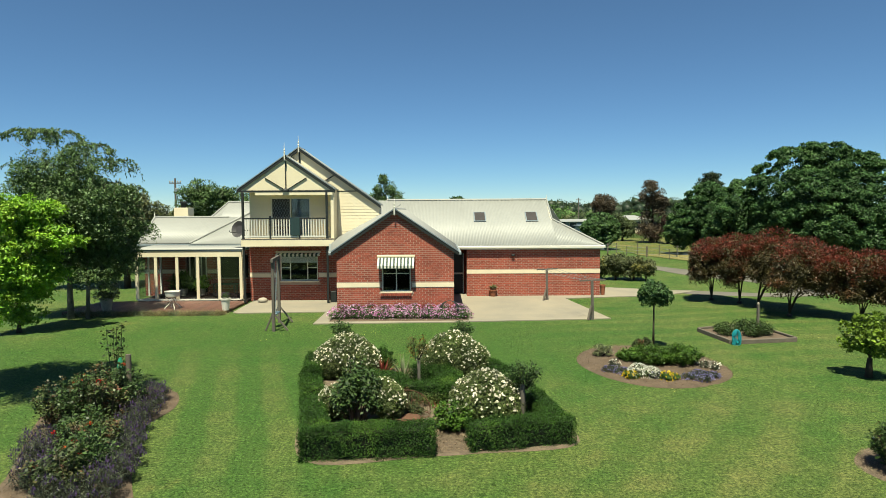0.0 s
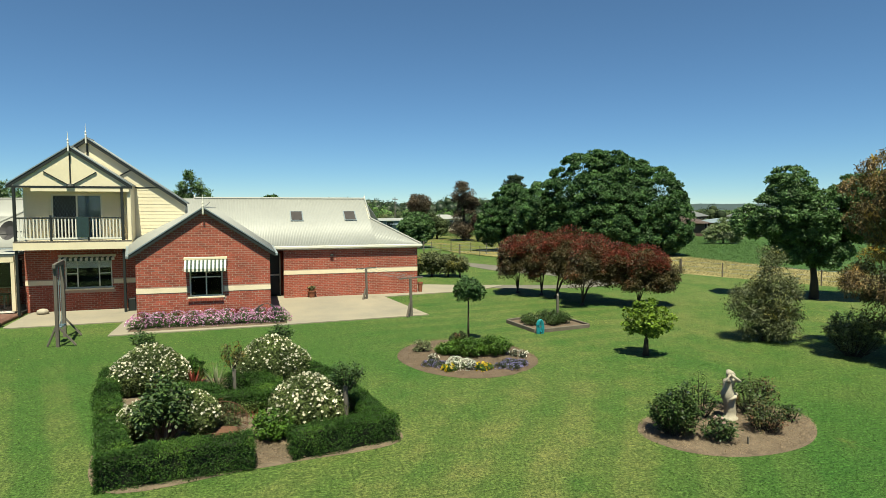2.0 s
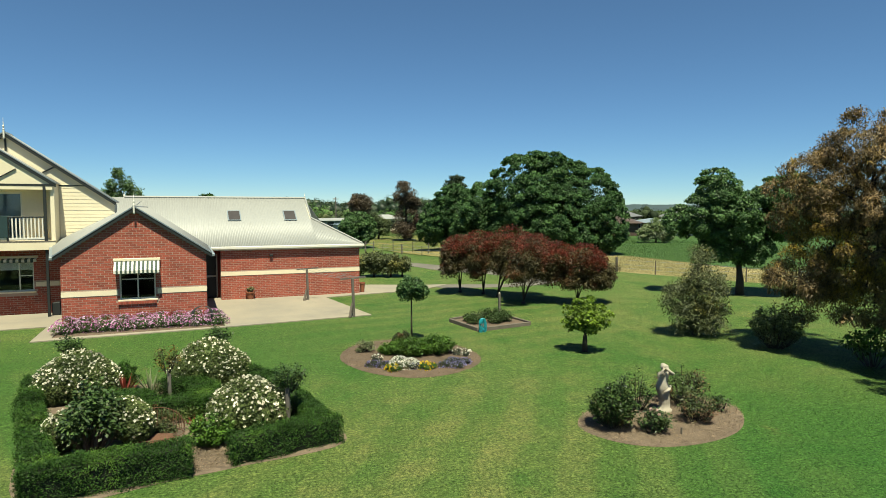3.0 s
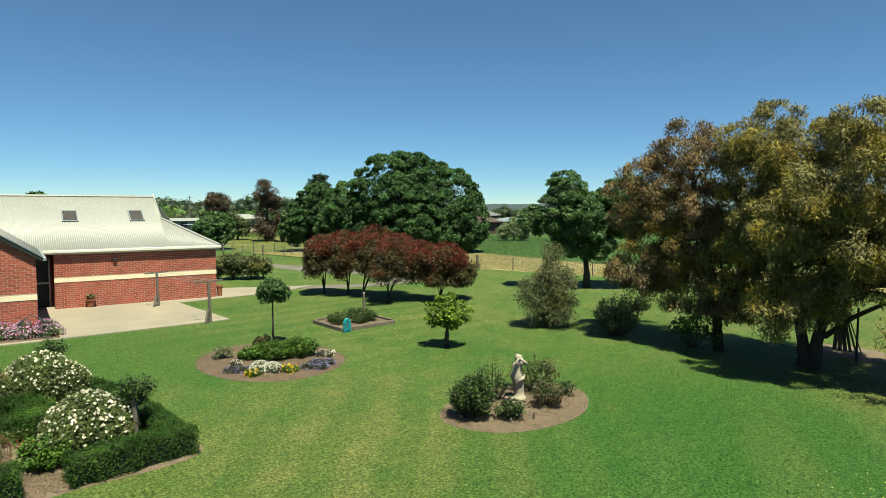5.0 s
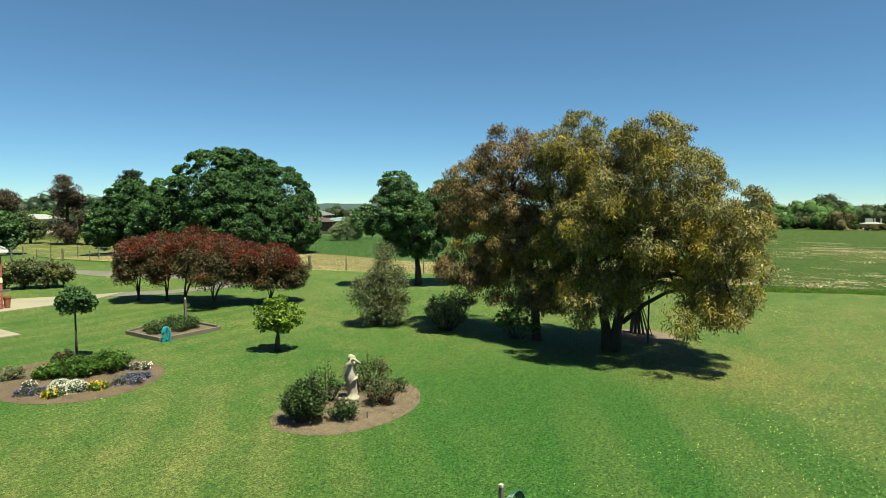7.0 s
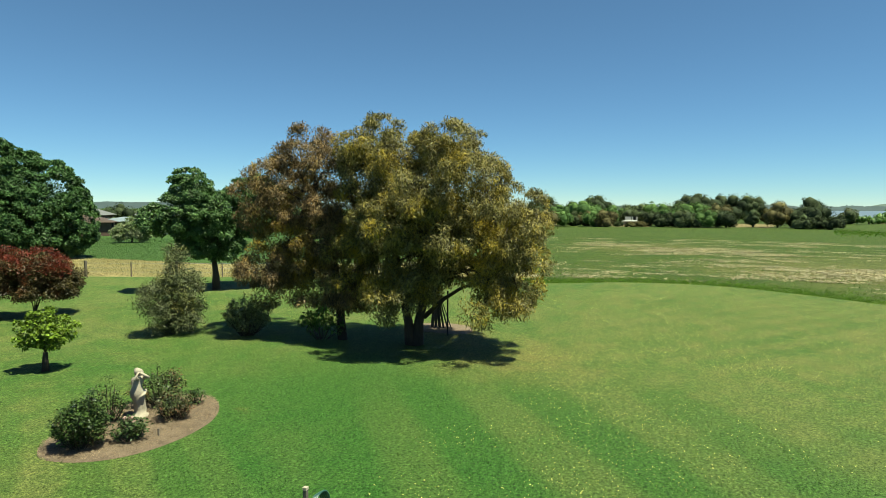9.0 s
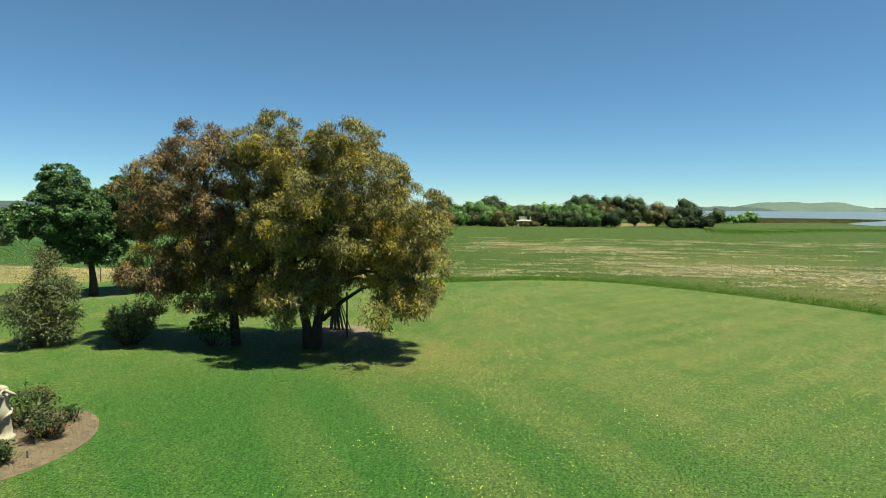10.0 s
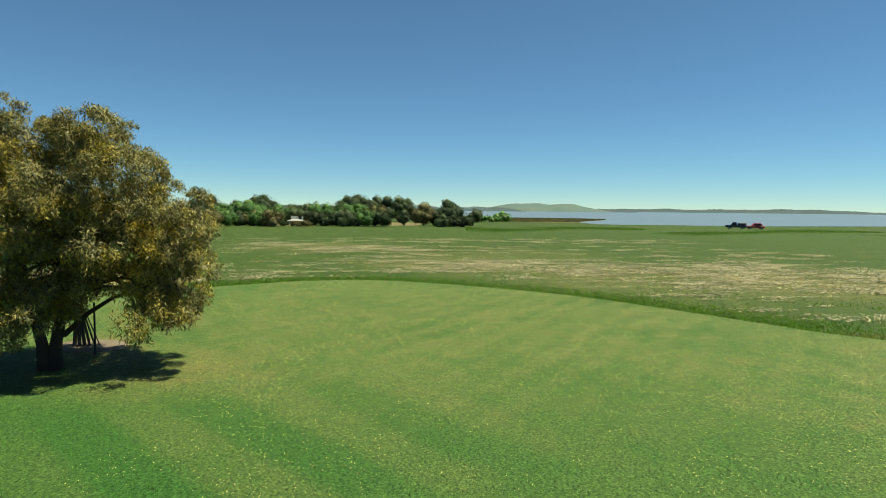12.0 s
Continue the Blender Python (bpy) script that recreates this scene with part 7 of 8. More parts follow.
# lavender and rose bed
ROSE_BED = smooth_loop([(-6.6, 9.0), (-4.75, 9.4), (-5.15, 10.6), (-5.7, 11.75), (-6.1, 12.9), (-6.0, 14.2), (-6.4, 15.3), (-7.2, 15.8), (-8.2, 15.4), (-8.7, 14.2), (-8.4, 13.2), (-7.85, 12.0), (-7.2, 10.6)], 6)
mound("flower_bed", ROSE_BED, 0.06, M_SOIL, "curved bed of brown soil edged with lavender")
chips("soil_clods", ROSE_BED, 12000, 0.07, "crumbly brown soil clods on the rose bed", 0.028, L_CLOD)
for x, y, r in ((-6.6, 14.6, 0.42), (-6.5, 14.05, 0.42), (-6.35, 13.4, 0.42), (-6.2, 12.75, 0.42), (-5.98, 12.15, 0.4), (-5.75, 11.6, 0.4), (-5.52, 11.05, 0.4), (-5.32, 10.45, 0.4), (-5.3, 9.85, 0.45), (-5.75, 9.5, 0.42), (-7.3, 11.7, 0.42), (-6.95, 11.0, 0.42), (-6.5, 10.25, 0.42)):
    shoots("lavender_bush", x, y, 0.52, r * 0.84, 110, 22, 0.06, L_LAV, "grey-green lavender bush with purple spikes", "lavender", "lavender edging", start=0.05, upright=0.45, width=0.16, thick=0.0025, fine=0.01, spike=F_PURPLE)
for k, (x, y, z) in enumerate(((-7.75, 12.95, 0.62), (-7.3, 12.9, 0.7), (-6.95, 13.0, 0.72), (-6.9, 13.7, 0.7), (-7.35, 13.7, 0.7), (-6.65, 11.85, 0.42), (-6.15, 11.4, 0.36), (-5.9, 10.6, 0.42), (-5.95, 10.0, 0.34), (-7.7, 14.3, 0.55))):
    shoots("rose_bush", x, y, z + 0.38, 0.48, 30, 70, 0.058, L_SHRUB if k % 2 else L_ROSE, "tall leafy rose bush with a few red blooms", "rose", "roses behind lavender", [(F_RED if k % 3 else F_CORAL, 1 if k < 5 else 2, 0.1, "")], upright=0.6, width=0.7)
shoots("rose_bush", -7.6, 14.9, 1.65, 0.25, 6, 45, 0.08, L_ROSE, "tall thin rose shoot above the others", "rose", upright=0.9, start=0.3)
tp = thing("tree_stump", (-7.25, 14.75, 0), "dark cut timber post with a green net tied on", "post")
bm = bmesh.new()
tube(bm, [(-7.25, 14.75, 0), (-7.25, 14.75, 1.08)], [0.065, 0.06], 12)
part("post", bm, M_SLEEPER, tp)
bm = bmesh.new()
lathe(bm, (-7.4, 14.68, 0.72), [(0.04, 0), (0.075, 0.08), (0.06, 0.2), (0.03, 0.3)], 9)
part("net", bm, surface("green_net", (0.0136, 0.19, 0.109), 0.5, 0.2, 20, 60), tp, "bright green net")

# raised vegetable bed of old sleepers
vb = thing("vegetable_bed", (10.2, 21.5, 0), "raised vegetable bed framed with weathered sleepers", "raised bed")
CORN = [(8.98, 22.4), (9.18, 20.25), (11.5, 20.6), (11.3, 23.2)]
for a, c in zip(CORN, CORN[1:] + CORN[:1]):
    bm = bmesh.new()
    d = (Vector((*c, 0)) - Vector((*a, 0))).normalized() * 0.05
    bar(bm, (a[0] + d.x, a[1] + d.y, 0.06), (c[0] - d.x, c[1] - d.y, 0.06), 0.08, 0.15)
    part("sleeper", bevelled(bm, 0.012), M_SLEEPER, vb)
slab("bed_soil", [(9.05, 22.35), (9.25, 20.32), (11.43, 20.67), (11.24, 23.1)], 0.0, 0.07, M_SOIL, "", parent=vb)
for x, y, h in ((9.6, 21.4, 0.3), (10.3, 21.2, 0.35), (10.8, 21.4, 0.38), (10.5, 22.2, 0.35), (9.7, 22.0, 0.28), (11.0, 22.3, 0.3)):
    shoots("herb_clump", x, y, h + 0.1, 0.36, 34, 34, 0.08, L_SHRUB, "grey-green herb clump in the raised bed", "vegetable", "herbs in the raised bed", start=0.1, upright=0.7, width=0.25, thick=0.005, fine=0.02)
tap = thing("tap_post", (10.9, 22.0, 0), "grey timber tap post with a white cap", "post")
part("post", boxes((10.885, 10.955, 21.965, 22.035, 0.0, 1.0)), M_GREYWOOD, tap)
bm = bmesh.new()
lathe(bm, (10.92, 22.0, 1.001), [(0.035, 0), (0.042, 0.03), (0.03, 0.07), (0.01, 0.085)], 10)
part("cap", bm, M_STONE, tap)
bm = bmesh.new()
for k in range(14):
    r, s = 0.05 + 0.01 * (k * 7 % 9), 0.17 + 0.016 * (k * 5 % 10)
    tube(bm, [(9.28 + 0.012 * (k % 6 - 3) + r * math.cos(a * 0.33), 20.14 - 0.014 * (k % 5), 0.5 - 0.3 * s - s + s * 1.25 * math.sin(a * 0.33)) for a in range(20)], [0.013] * 20, 6, False)
tagged(part("garden_hose", bm, M_HOSE, smooth=True), "coiled turquoise hose hung on the sleeper bed", "hose")


# ---------- yard things ----------
# timber swing frame
sw = thing("swing_frame", (-6.2, 23.6, 0), "weathered grey timber swing frame on the lawn", "swing")
for x, y in ((-6.12, 22.85), (-6.36, 24.55)):
    part("post", bevelled(boxes((x - 0.05, x + 0.05, y - 0.05, y + 0.05, -0.05, 2.62)), 0.01), M_GREYWOOD, sw)
    for s in (-1, 1):
        bm = bmesh.new()
        bar(bm, (x + s * 0.04, y, 0.62), (x + s * (0.5 if s > 0 else 0.3), y + 0.02, 0.03), 0.07, 0.05)
        part("brace", bm, M_GREYWOOD, sw)
bm = bmesh.new()
bar(bm, (-6.11, 22.7, 2.56), (-6.38, 24.72, 2.56), 0.09, 0.14)
part("top_beam", bevelled(bm, 0.01), M_GREYWOOD, sw)
for k in (0.38, 0.62):
    bm = bmesh.new()
    tube(bm, [(-6.12 - 0.24 * k, 22.85 + 1.7 * k, 2.5), (-6.12 - 0.24 * k, 22.85 + 1.7 * k, 0.55)], [0.012, 0.012], 6)
    part("chain", bm, M_STEEL, sw)
part("seat", bevelled(boxes((-6.35, -6.15, 23.42, 23.98, 0.5, 0.55)), 0.015), surface("blue_plastic", (0.068, 0.116, 0.15), 0.5, 0.2), sw, "faded blue seat")

# clothesline between two leaning posts
cl = thing("clothesline", (5.4, 27.4, 0), "old timber clothesline with wires between two posts", "clothesline")
tops = []
for x, y, h in ((4.98, 30.03, 1.5), (5.86, 24.86, 1.55)):
    bm = bmesh.new()
    bar(bm, (x + 0.02, y, -0.05), (x - 0.02, y, h), 0.1)
    post = part("post", bevelled(bm, 0.01), M_GREYWOOD, cl)
    bm = bmesh.new()
    bar(bm, (x - 0.5, y + 0.02, h - 0.02), (x + 0.5, y - 0.02, h + 0.03), 0.05, 0.06)
    part("cross_arm", bm, M_GREYWOOD, cl)
    bm = bmesh.new()
    bar(bm, (x - 0.05, y - 0.07, 0.55), (x - 0.2, y - 0.2, 0.02), 0.08)
    part("foot_brace", bm, M_SLEEPER, cl)
    tops.append((x, y, h))
for k in (-0.45, -0.2, 0.2, 0.45):
    bm = bmesh.new()
    (xa, ya, ha), (xb, yb, hb) = tops
    tube(bm, [(xa + k + (xb - xa) * t, ya + (yb - ya) * t, ha + 0.03 + (hb - ha) * t - 0.25 * t * (1 - t)) for t in (0, 0.25, 0.5, 0.75, 1)], [0.006] * 5, 5)
    part("wire", bm, M_STEEL, cl)


def pot(name, x, y, z, r, h, material, label, plant=None, category="plant pot"):
    t = thing(name, (x, y, z), label, category)
    bm = bmesh.new()
    lathe(bm, (x, y, z), [(r * 0.7, 0), (r * 0.95, h * 0.85), (r * 1.08, h * 0.86), (r * 1.08, h), (r * 0.9, h), (r * 0.85, h * 0.8)], 18)
    part("bowl", bm, material, t, smooth=False)
    if plant:
        leaf, n, rr, ln, fl = plant
        finish("plant", crown_data("plant", [(x, y, z + h + rr * 0.5, rr)], n, ln, ln * 0.35, 0, 16, 0.4, 0.8, 0.2, z + h * 0.8), leaf, t)
        if fl:
            c = np.array((x, y, z + h + rr * 0.6)) + unit(60) * rr * np.array((1, 1, 0.7))
            finish("blossom", leaf_mesh("blossom", c, unit(60), 0.05, 0.04), fl, t, "open flowers")["kind"] = "stuff"
    return t


pot("terracotta_pot", 2.52, 31.35, 0.035, 0.2, 0.34, M_TERRACOTTA, "terracotta tub with a small green plant by the garage wall", (L_DARKSHRUB, 260, 0.2, 0.09, None))
pot("terracotta_pot", 8.08, 31.7, 0.035, 0.14, 0.5, M_TERRACOTTA, "narrow red pot at the garage corner")
pot("white_pot", -9.3, 27.05, 0.112, 0.2, 0.52, M_WHITE, "tall white square-ribbed pot with purple flowers on the deck", (L_SHRUB, 300, 0.2, 0.07, F_PURPLE))
pot("grey_pot", -14.4, 27.1, 0.112, 0.26, 0.55, M_STONE, "grey urn with a leafy shrub at the end of the deck", (L_DARKSHRUB, 1500, 0.55, 0.12, None))
# wrought-iron planter stand
pl = thing("planter_stand", (-11.75, 27.5, 0.112), "white wrought-iron stand holding a wicker planter", "planter")
bm = bmesh.new()
lathe(bm, (-11.75, 27.5, 0.62), [(0.2, 0), (0.28, 0.05), (0.32, 0.24), (0.34, 0.26), (0.3, 0.26), (0.28, 0.16)], 22)
part("basket", bm, M_WHITE, pl)
for k in range(4):
    a = k * math.pi / 2 + 0.6
    bm = bmesh.new()
    ca, sa = math.cos(a), math.sin(a)
    tube(bm, [(-11.75 + ca * q, 27.5 + sa * q, 0.12 + z) for q, z in ((0.34, 0.0), (0.3, 0.08), (0.16, 0.2), (0.1, 0.32), (0.2, 0.44), (0.3, 0.5))], [0.018] * 6, 6)
    part("leg", bm, M_WHITE, pl)
# bin and small clutter by the wall
bn = thing("storage_bin", (-5.1, 29.75, 0.035), "dark green storage bin with a pale box beside it", "bin")
part("bin_body", bevelled(boxes((-5.28, -4.98, 29.6, 29.95, 0.036, 0.55)), 0.02), M_GREEN, bn)
part("pale_box", bevelled(boxes((-4.97, -4.68, 29.62, 29.95, 0.036, 0.5)), 0.015), surface("grey_plastic", (0.231, 0.238, 0.238), 0.5, 0.2), bn, "pale grey box")
tagged(part("rock", lathe(bmesh.new(), (-8.5, 29.8, 0.03), [(0.18, 0.0), (0.24, 0.08), (0.2, 0.17), (0.08, 0.22)], 10), M_STONE, smooth=True), "pale rock on the patio by the wall", "rock")
bm = bmesh.new()
for k in range(5):
    tube(bm, [(0.25 + (0.3 + 0.02 * k) * math.cos(a * 0.33), 25.2 + 0.1 * math.sin(a * 0.33), 0.4 + 0.32 * math.sin(a * 0.33)) for a in range(20)], [0.014] * 20, 6, False)
tagged(part("garden_hose", bm, M_GREEN), "dark coiled hose at the end of the flower bed", "hose")
# satellite dish on the wall of the upper storey
ds = part("satellite_dish", lathe(bmesh.new(), (0, 0, 0), [(0.04, 0.0), (0.2, 0.03), (0.36, 0.1), (0.4, 0.14), (0.36, 0.12), (0.2, 0.05)], 22), surface("dish_mesh", (0.0408, 0.0374, 0.0408), 0.6, 0.2, 8, 40), house, "dark grey satellite dish")
ds.matrix_parent_inverse = Matrix.Translation(-ORIGIN[house.name])
ds.matrix_basis = Matrix.Translation((-9.62, 30.2, 3.45)) @ Euler((radians(-75), 0, radians(155))).to_matrix().to_4x4()
bm = bmesh.new()
tube(bm, [(-9.2, 30.6, 3.4), (-9.6, 30.35, 3.42)], [0.025, 0.025], 6)
tube(bm, [(-9.7, 30.2, 3.3), (-9.95, 29.75, 3.35), (-9.95, 29.7, 3.42)], [0.015, 0.015, 0.03], 6)
part("dish_arm", bm, M_GREEN, house)
# leaning boards and a steel pole by the gum
ln = thing("board_stack", (20.05, 8.75, 0), "grey weathered boards leaning together like a small tent", "timber")
for k in range(6):
    bm = bmesh.new()
    a = -0.5 + k * 0.2
    bar(bm, (20.0 + 0.25, 8.75 + a * 0.75, 0.0), (20.05, 8.85 + a * 0.2, 1.25), 0.11, 0.03)
    part("board", bm, M_GREYWOOD, ln)
bm = bmesh.new()
tube(bm, [(19.1, 8.08, 0), (19.1, 8.08, 1.55)], [0.03, 0.03], 8)
tagged(part("steel_pole", bm, M_GREEN), "thin dark steel pole standing in the lawn", "pole")
mound("bare_patch", smooth_loop([(19.6, 7.6), (20.9, 7.9), (21.2, 9.2), (20.4, 9.9), (19.5, 9.3)], 5), 0.03, M_MULCH, "patch of bark litter round the leaning boards")

# fence of timber posts and wire
FL = [Vector((26.95, 35.23, 0)) + Vector((1.05, -2.62, 0)) * k for k in range(-12, 7)]
fence = thing("wire_fence", FL[0], "post and wire fence with dark weathered posts", "fence")
for k, p in enumerate(FL):
    w = 0.06 if k % 2 == 0 else 0.025
    part("post", boxes((p.x - w, p.x + w, p.y - w, p.y + w, -0.1, 1.0 if k % 2 == 0 else 0.9)), M_SLEEPER, fence)
for z in (0.3, 0.55, 0.85):
    bm = bmesh.new()
    tube(bm, [(p.x, p.y, z) for p in FL], [0.008] * len(FL), 4, False)
    part("wire", bm, M_STEEL, fence)
fence = thing("wire_fence", (15, 66, 0), "old post and wire fence across the paddock", "fence")
FL = [Vector((10.5, 66.5, 0)) + Vector((1.75, -1.1, 0)) * k for k in range(7)] + [Vector((21.6, 57.0, 0)) + Vector((1.6, -1.6, 0)) * k for k in range(3)]
for k, p in enumerate(FL):
    part("post", boxes((p.x - 0.035, p.x + 0.035, p.y - 0.035, p.y + 0.035, -0.1, 0.9 + 0.08 * (k % 3))), M_GREYWOOD, fence)
for z in (0.3, 0.6, 0.9):
    bm = bmesh.new()
    tube(bm, [(p.x, p.y, z) for p in FL], [0.004] * len(FL), 4, False)
    part("wire", bm, M_STEEL, fence)
# power poles
for x, y, h in ((-25.3, 60, 7.5), (29, 130, 6.8), (46, 138, 6.6), (-34, 75, 5.6), (13, 150, 6.4)):
    pp = thing("power_pole", (x, y, 0), "grey timber power pole with cross arm and insulators", "power pole", "power poles")
    bm = bmesh.new()
    tube(bm, [(x, y, 0), (x, y, h)], [0.14, 0.09], 8)
    part("pole", bm, M_GREYWOOD, pp)
    part("cross_arm", boxes((x - 0.55, x + 0.55, y - 0.05, y + 0.05, h - 0.5, h - 0.4)), M_GREYWOOD, pp)
    for k in (-0.5, -0.25, 0.25, 0.5):
        part("insulator", lathe(bmesh.new(), (x + k, y, h - 0.379), [(0.05, 0), (0.07, 0.06), (0.03, 0.16)], 8), M_STONE, pp)
    part("transformer", lathe(bmesh.new(), (x + 0.25, y - 0.22, h - 1.5), [(0.16, 0), (0.18, 0.05), (0.18, 0.5), (0.1, 0.58)], 10), M_STEEL, pp)


# ---------- distance ----------
def far_house(name, x, y, w, d, h, turn, wall_m, roof_m, label, rise=1.3, windows=3, category="house"):
    """A plain house or shed far off: walls, hipped roof, windows and a door."""
    t = thing(name, (x, y, 0), label, category)
    m = Matrix.Translation((x, y, 0)) @ Matrix.Rotation(radians(turn), 4, "Z")

    def put(nm, bm, mt, par=t):
        bm.transform(m)
        return part(nm, bm, mt, par)
    put("wall", boxes((-w / 2, w / 2, -d / 2, d / 2, 0, h)), wall_m)
    bm = bmesh.new()
    e = 0.5
    lo = [bm.verts.new(p) for p in ((-w / 2 - e, -d / 2 - e, h), (w / 2 + e, -d / 2 - e, h), (w / 2 + e, d / 2 + e, h), (-w / 2 - e, d / 2 + e, h))]
    hi = [bm.verts.new(p) for p in ((-w / 2 + d * 0.3, 0, h + rise), (w / 2 - d * 0.3, 0, h + rise))]
    for f in ((lo[0], lo[1], hi[1], hi[0]), (lo[1], lo[2], hi[1]), (lo[2], lo[3], hi[0], hi[1]), (lo[3], lo[0], hi[0]), (lo[3], lo[2], lo[1], lo[0])):
        bm.faces.new(f)
    put("roof", bm, roof_m)
    for k in range(windows):
        c = -w / 2 + w * (k + 0.5) / windows
        win = put("window", boxes((c - 0.75, c + 0.75, -d / 2 - 0.04, -d / 2 - 0.005, 0.9, 2.1)), M_WHITE)
        put("pane", boxes((c - 0.68, c + 0.68, -d / 2 - 0.06, -d / 2 - 0.041, 0.97, 2.03)), surface("far_pane", (0.0272, 0.034, 0.0408), 0.15, 0.1, 1, 10, 0), win)
    put("door", boxes((-w / 2 + 0.4, -w / 2 + 1.3, -d / 2 - 0.05, -d / 2 - 0.004, 0.05, 2.1)), M_GREEN)
    return t


M_TILE = surface("brown_roof_tile", (0.0618, 0.0412, 0.0335), 0.8, 0.25, 1, 8, 0.3, 10)
M_GREYTILE = surface("grey_roof_tile", (0.114, 0.118, 0.124), 0.8, 0.2, 1, 8, 0.3, 10)
M_BROWNWALL = surface("brown_brick_far", (0.0825, 0.0515, 0.0412), 0.9, 0.25, 1, 8, 0.2, 10)
M_TINGREEN = surface("green_shed_steel", (0.129, 0.185, 0.17), 0.5, 0.1, 0.5, 6, 0.1, 10)
far_house("far_house", 67.5, 86.5, 10, 8, 2.0, 43, M_BROWNWALL, M_TILE, "low brown brick house with a dark tiled roof across the field", 1.0)
far_house("far_house", 73.5, 85.5, 7, 8, 2.0, 43, M_BROWNWALL, M_STEEL, "brown house with a pale steel roof across the field", 0.7, 2)
far_house("far_shed", 76.0, 77.8, 5, 5, 2.1, 43, M_TINGREEN, M_STEEL, "pale green steel shed at the edge of the field", 0.5, 1, "shed")
far_house("far_house", 92, 118, 13, 9, 2.6, 40, M_BROWNWALL, M_GREYTILE, "house with a grey tiled roof beyond the field", 1.8)
far_house("far_house", 106, 112, 14, 9, 2.6, 48, M_CREAM, M_GREYTILE, "pale house with a grey tiled roof beyond the field", 2.0)
far_house("far_house", 84, 128, 12, 9, 2.6, 35, M_CREAM, M_GREYTILE, "cream house with a grey roof among trees", 1.8)
far_house("far_shed", 25.5, 116, 11, 9, 2.2, 12, M_STEEL, M_ROOF, "long pale-roofed shed behind the trees", 0.4, 2, "shed")
far_house("far_shed", 36, 118, 5, 5, 2.4, 12, M_CREAM, M_ROOF, "small pale shed behind the gum tree", 0.8, 1, "shed")
far_house("far_shed", 22.9, 96, 3, 3, 1.9, 12, M_STEEL, M_STEEL, "grey steel water tank shed among shrubs", 0.2, 1, "shed")
far_house("far_house", 205, 34, 12, 8, 2.6, 85, M_WHITE, M_GREYTILE, "pale house half hidden in the far trees", 1.8)
far_house("far_house", 196, 20, 8, 7, 2.4, 85, M_CREAM, M_STEEL, "small cream house in the far trees", 1.4)


def vehicle(name, x, y, turn, paint, label, ute=False):
    """A parked car or pick-up: body, cabin with windows, lamps and four wheels."""
    t = thing(name, (x, y, 0), label, "car")
    m = Matrix.Translation((x, y, 0)) @ Matrix.Rotation(radians(turn), 4, "Z")
    glass_m = surface("car_glass", (0.0204, 0.0238, 0.0272), 0.1, 0.1, 1, 10, 0)

    def put(nm, bm, mt, par=t, lb=""):
        bm.transform(m)
        return part(nm, bm, mt, par, lb)
    ln = 2.55 if ute else 2.15
    bm = bevelled(boxes((-ln, ln, -0.9, 0.9, 0.35, 0.98 if ute else 0.92)), 0.12)
    body = put("body", bm, paint)
    bm = bmesh.new()
    x0, x1 = (-0.4, 1.3) if ute else (-1.6, 1.0)
    lo = [bm.verts.new(p) for p in ((x0, -0.82, 0.95), (x1, -0.82, 0.95), (x1, 0.82, 0.95), (x0, 0.82, 0.95))]
    hi = [bm.verts.new(p) for p in ((x0 + 0.35, -0.68, 1.55 if not ute else 1.75), (x1 - 0.65, -0.68, 1.55 if not ute else 1.75), (x1 - 0.65, 0.68, 1.55 if not ute else 1.75), (x0 + 0.35, 0.68, 1.55 if not ute else 1.75))]
    bm.faces.new(hi)
    for k in range(4):
        bm.faces.new((lo[k], lo[(k + 1) % 4], hi[(k + 1) % 4], hi[k]))
    put("cabin", bm, paint)
    put("side_window", boxes((x0 + 0.4, x1 - 0.75, -0.84, 0.84, 1.05, 1.42)), glass_m)
    if ute:
        put("load", bevelled(boxes((-2.4, -0.5, -0.75, 0.75, 0.98, 1.5)), 0.1), M_DARK, t, "dark load under a cover")
    for sx in (-ln * 0.62, ln * 0.62):
        for sy in (-0.86, 0.86):
            bm = bmesh.new()
            tube(bm, [(sx, sy - 0.1, 0.33), (sx, sy + 0.1, 0.33)], [0.33, 0.33], 14)
            w = put("wheel", bm, M_MESH)
            bm = bmesh.new()
            tube(bm, [(sx, sy - 0.115, 0.33), (sx, sy + 0.115, 0.33)], [0.19, 0.19], 10)
            put("rim", bm, M_STEEL, w)
    for sy in (-0.6, 0.6):
        put("headlight", boxes((ln - 0.02, ln + 0.015, sy - 0.18, sy + 0.18, 0.62, 0.76)), M_WHITE)
    return t


vehicle("pickup_truck", 151.1, -101.7, 45, surface("dark_blue_paint", (0.0136, 0.0204, 0.0408), 0.3, 0.1), "dark blue pick-up truck parked on the lake shore", True)
vehicle("hatchback", 147.4, -104.7, 65, surface("red_paint", (0.306, 0.0068, 0.0204), 0.3, 0.1), "red hatchback parked beside the truck on the shore")


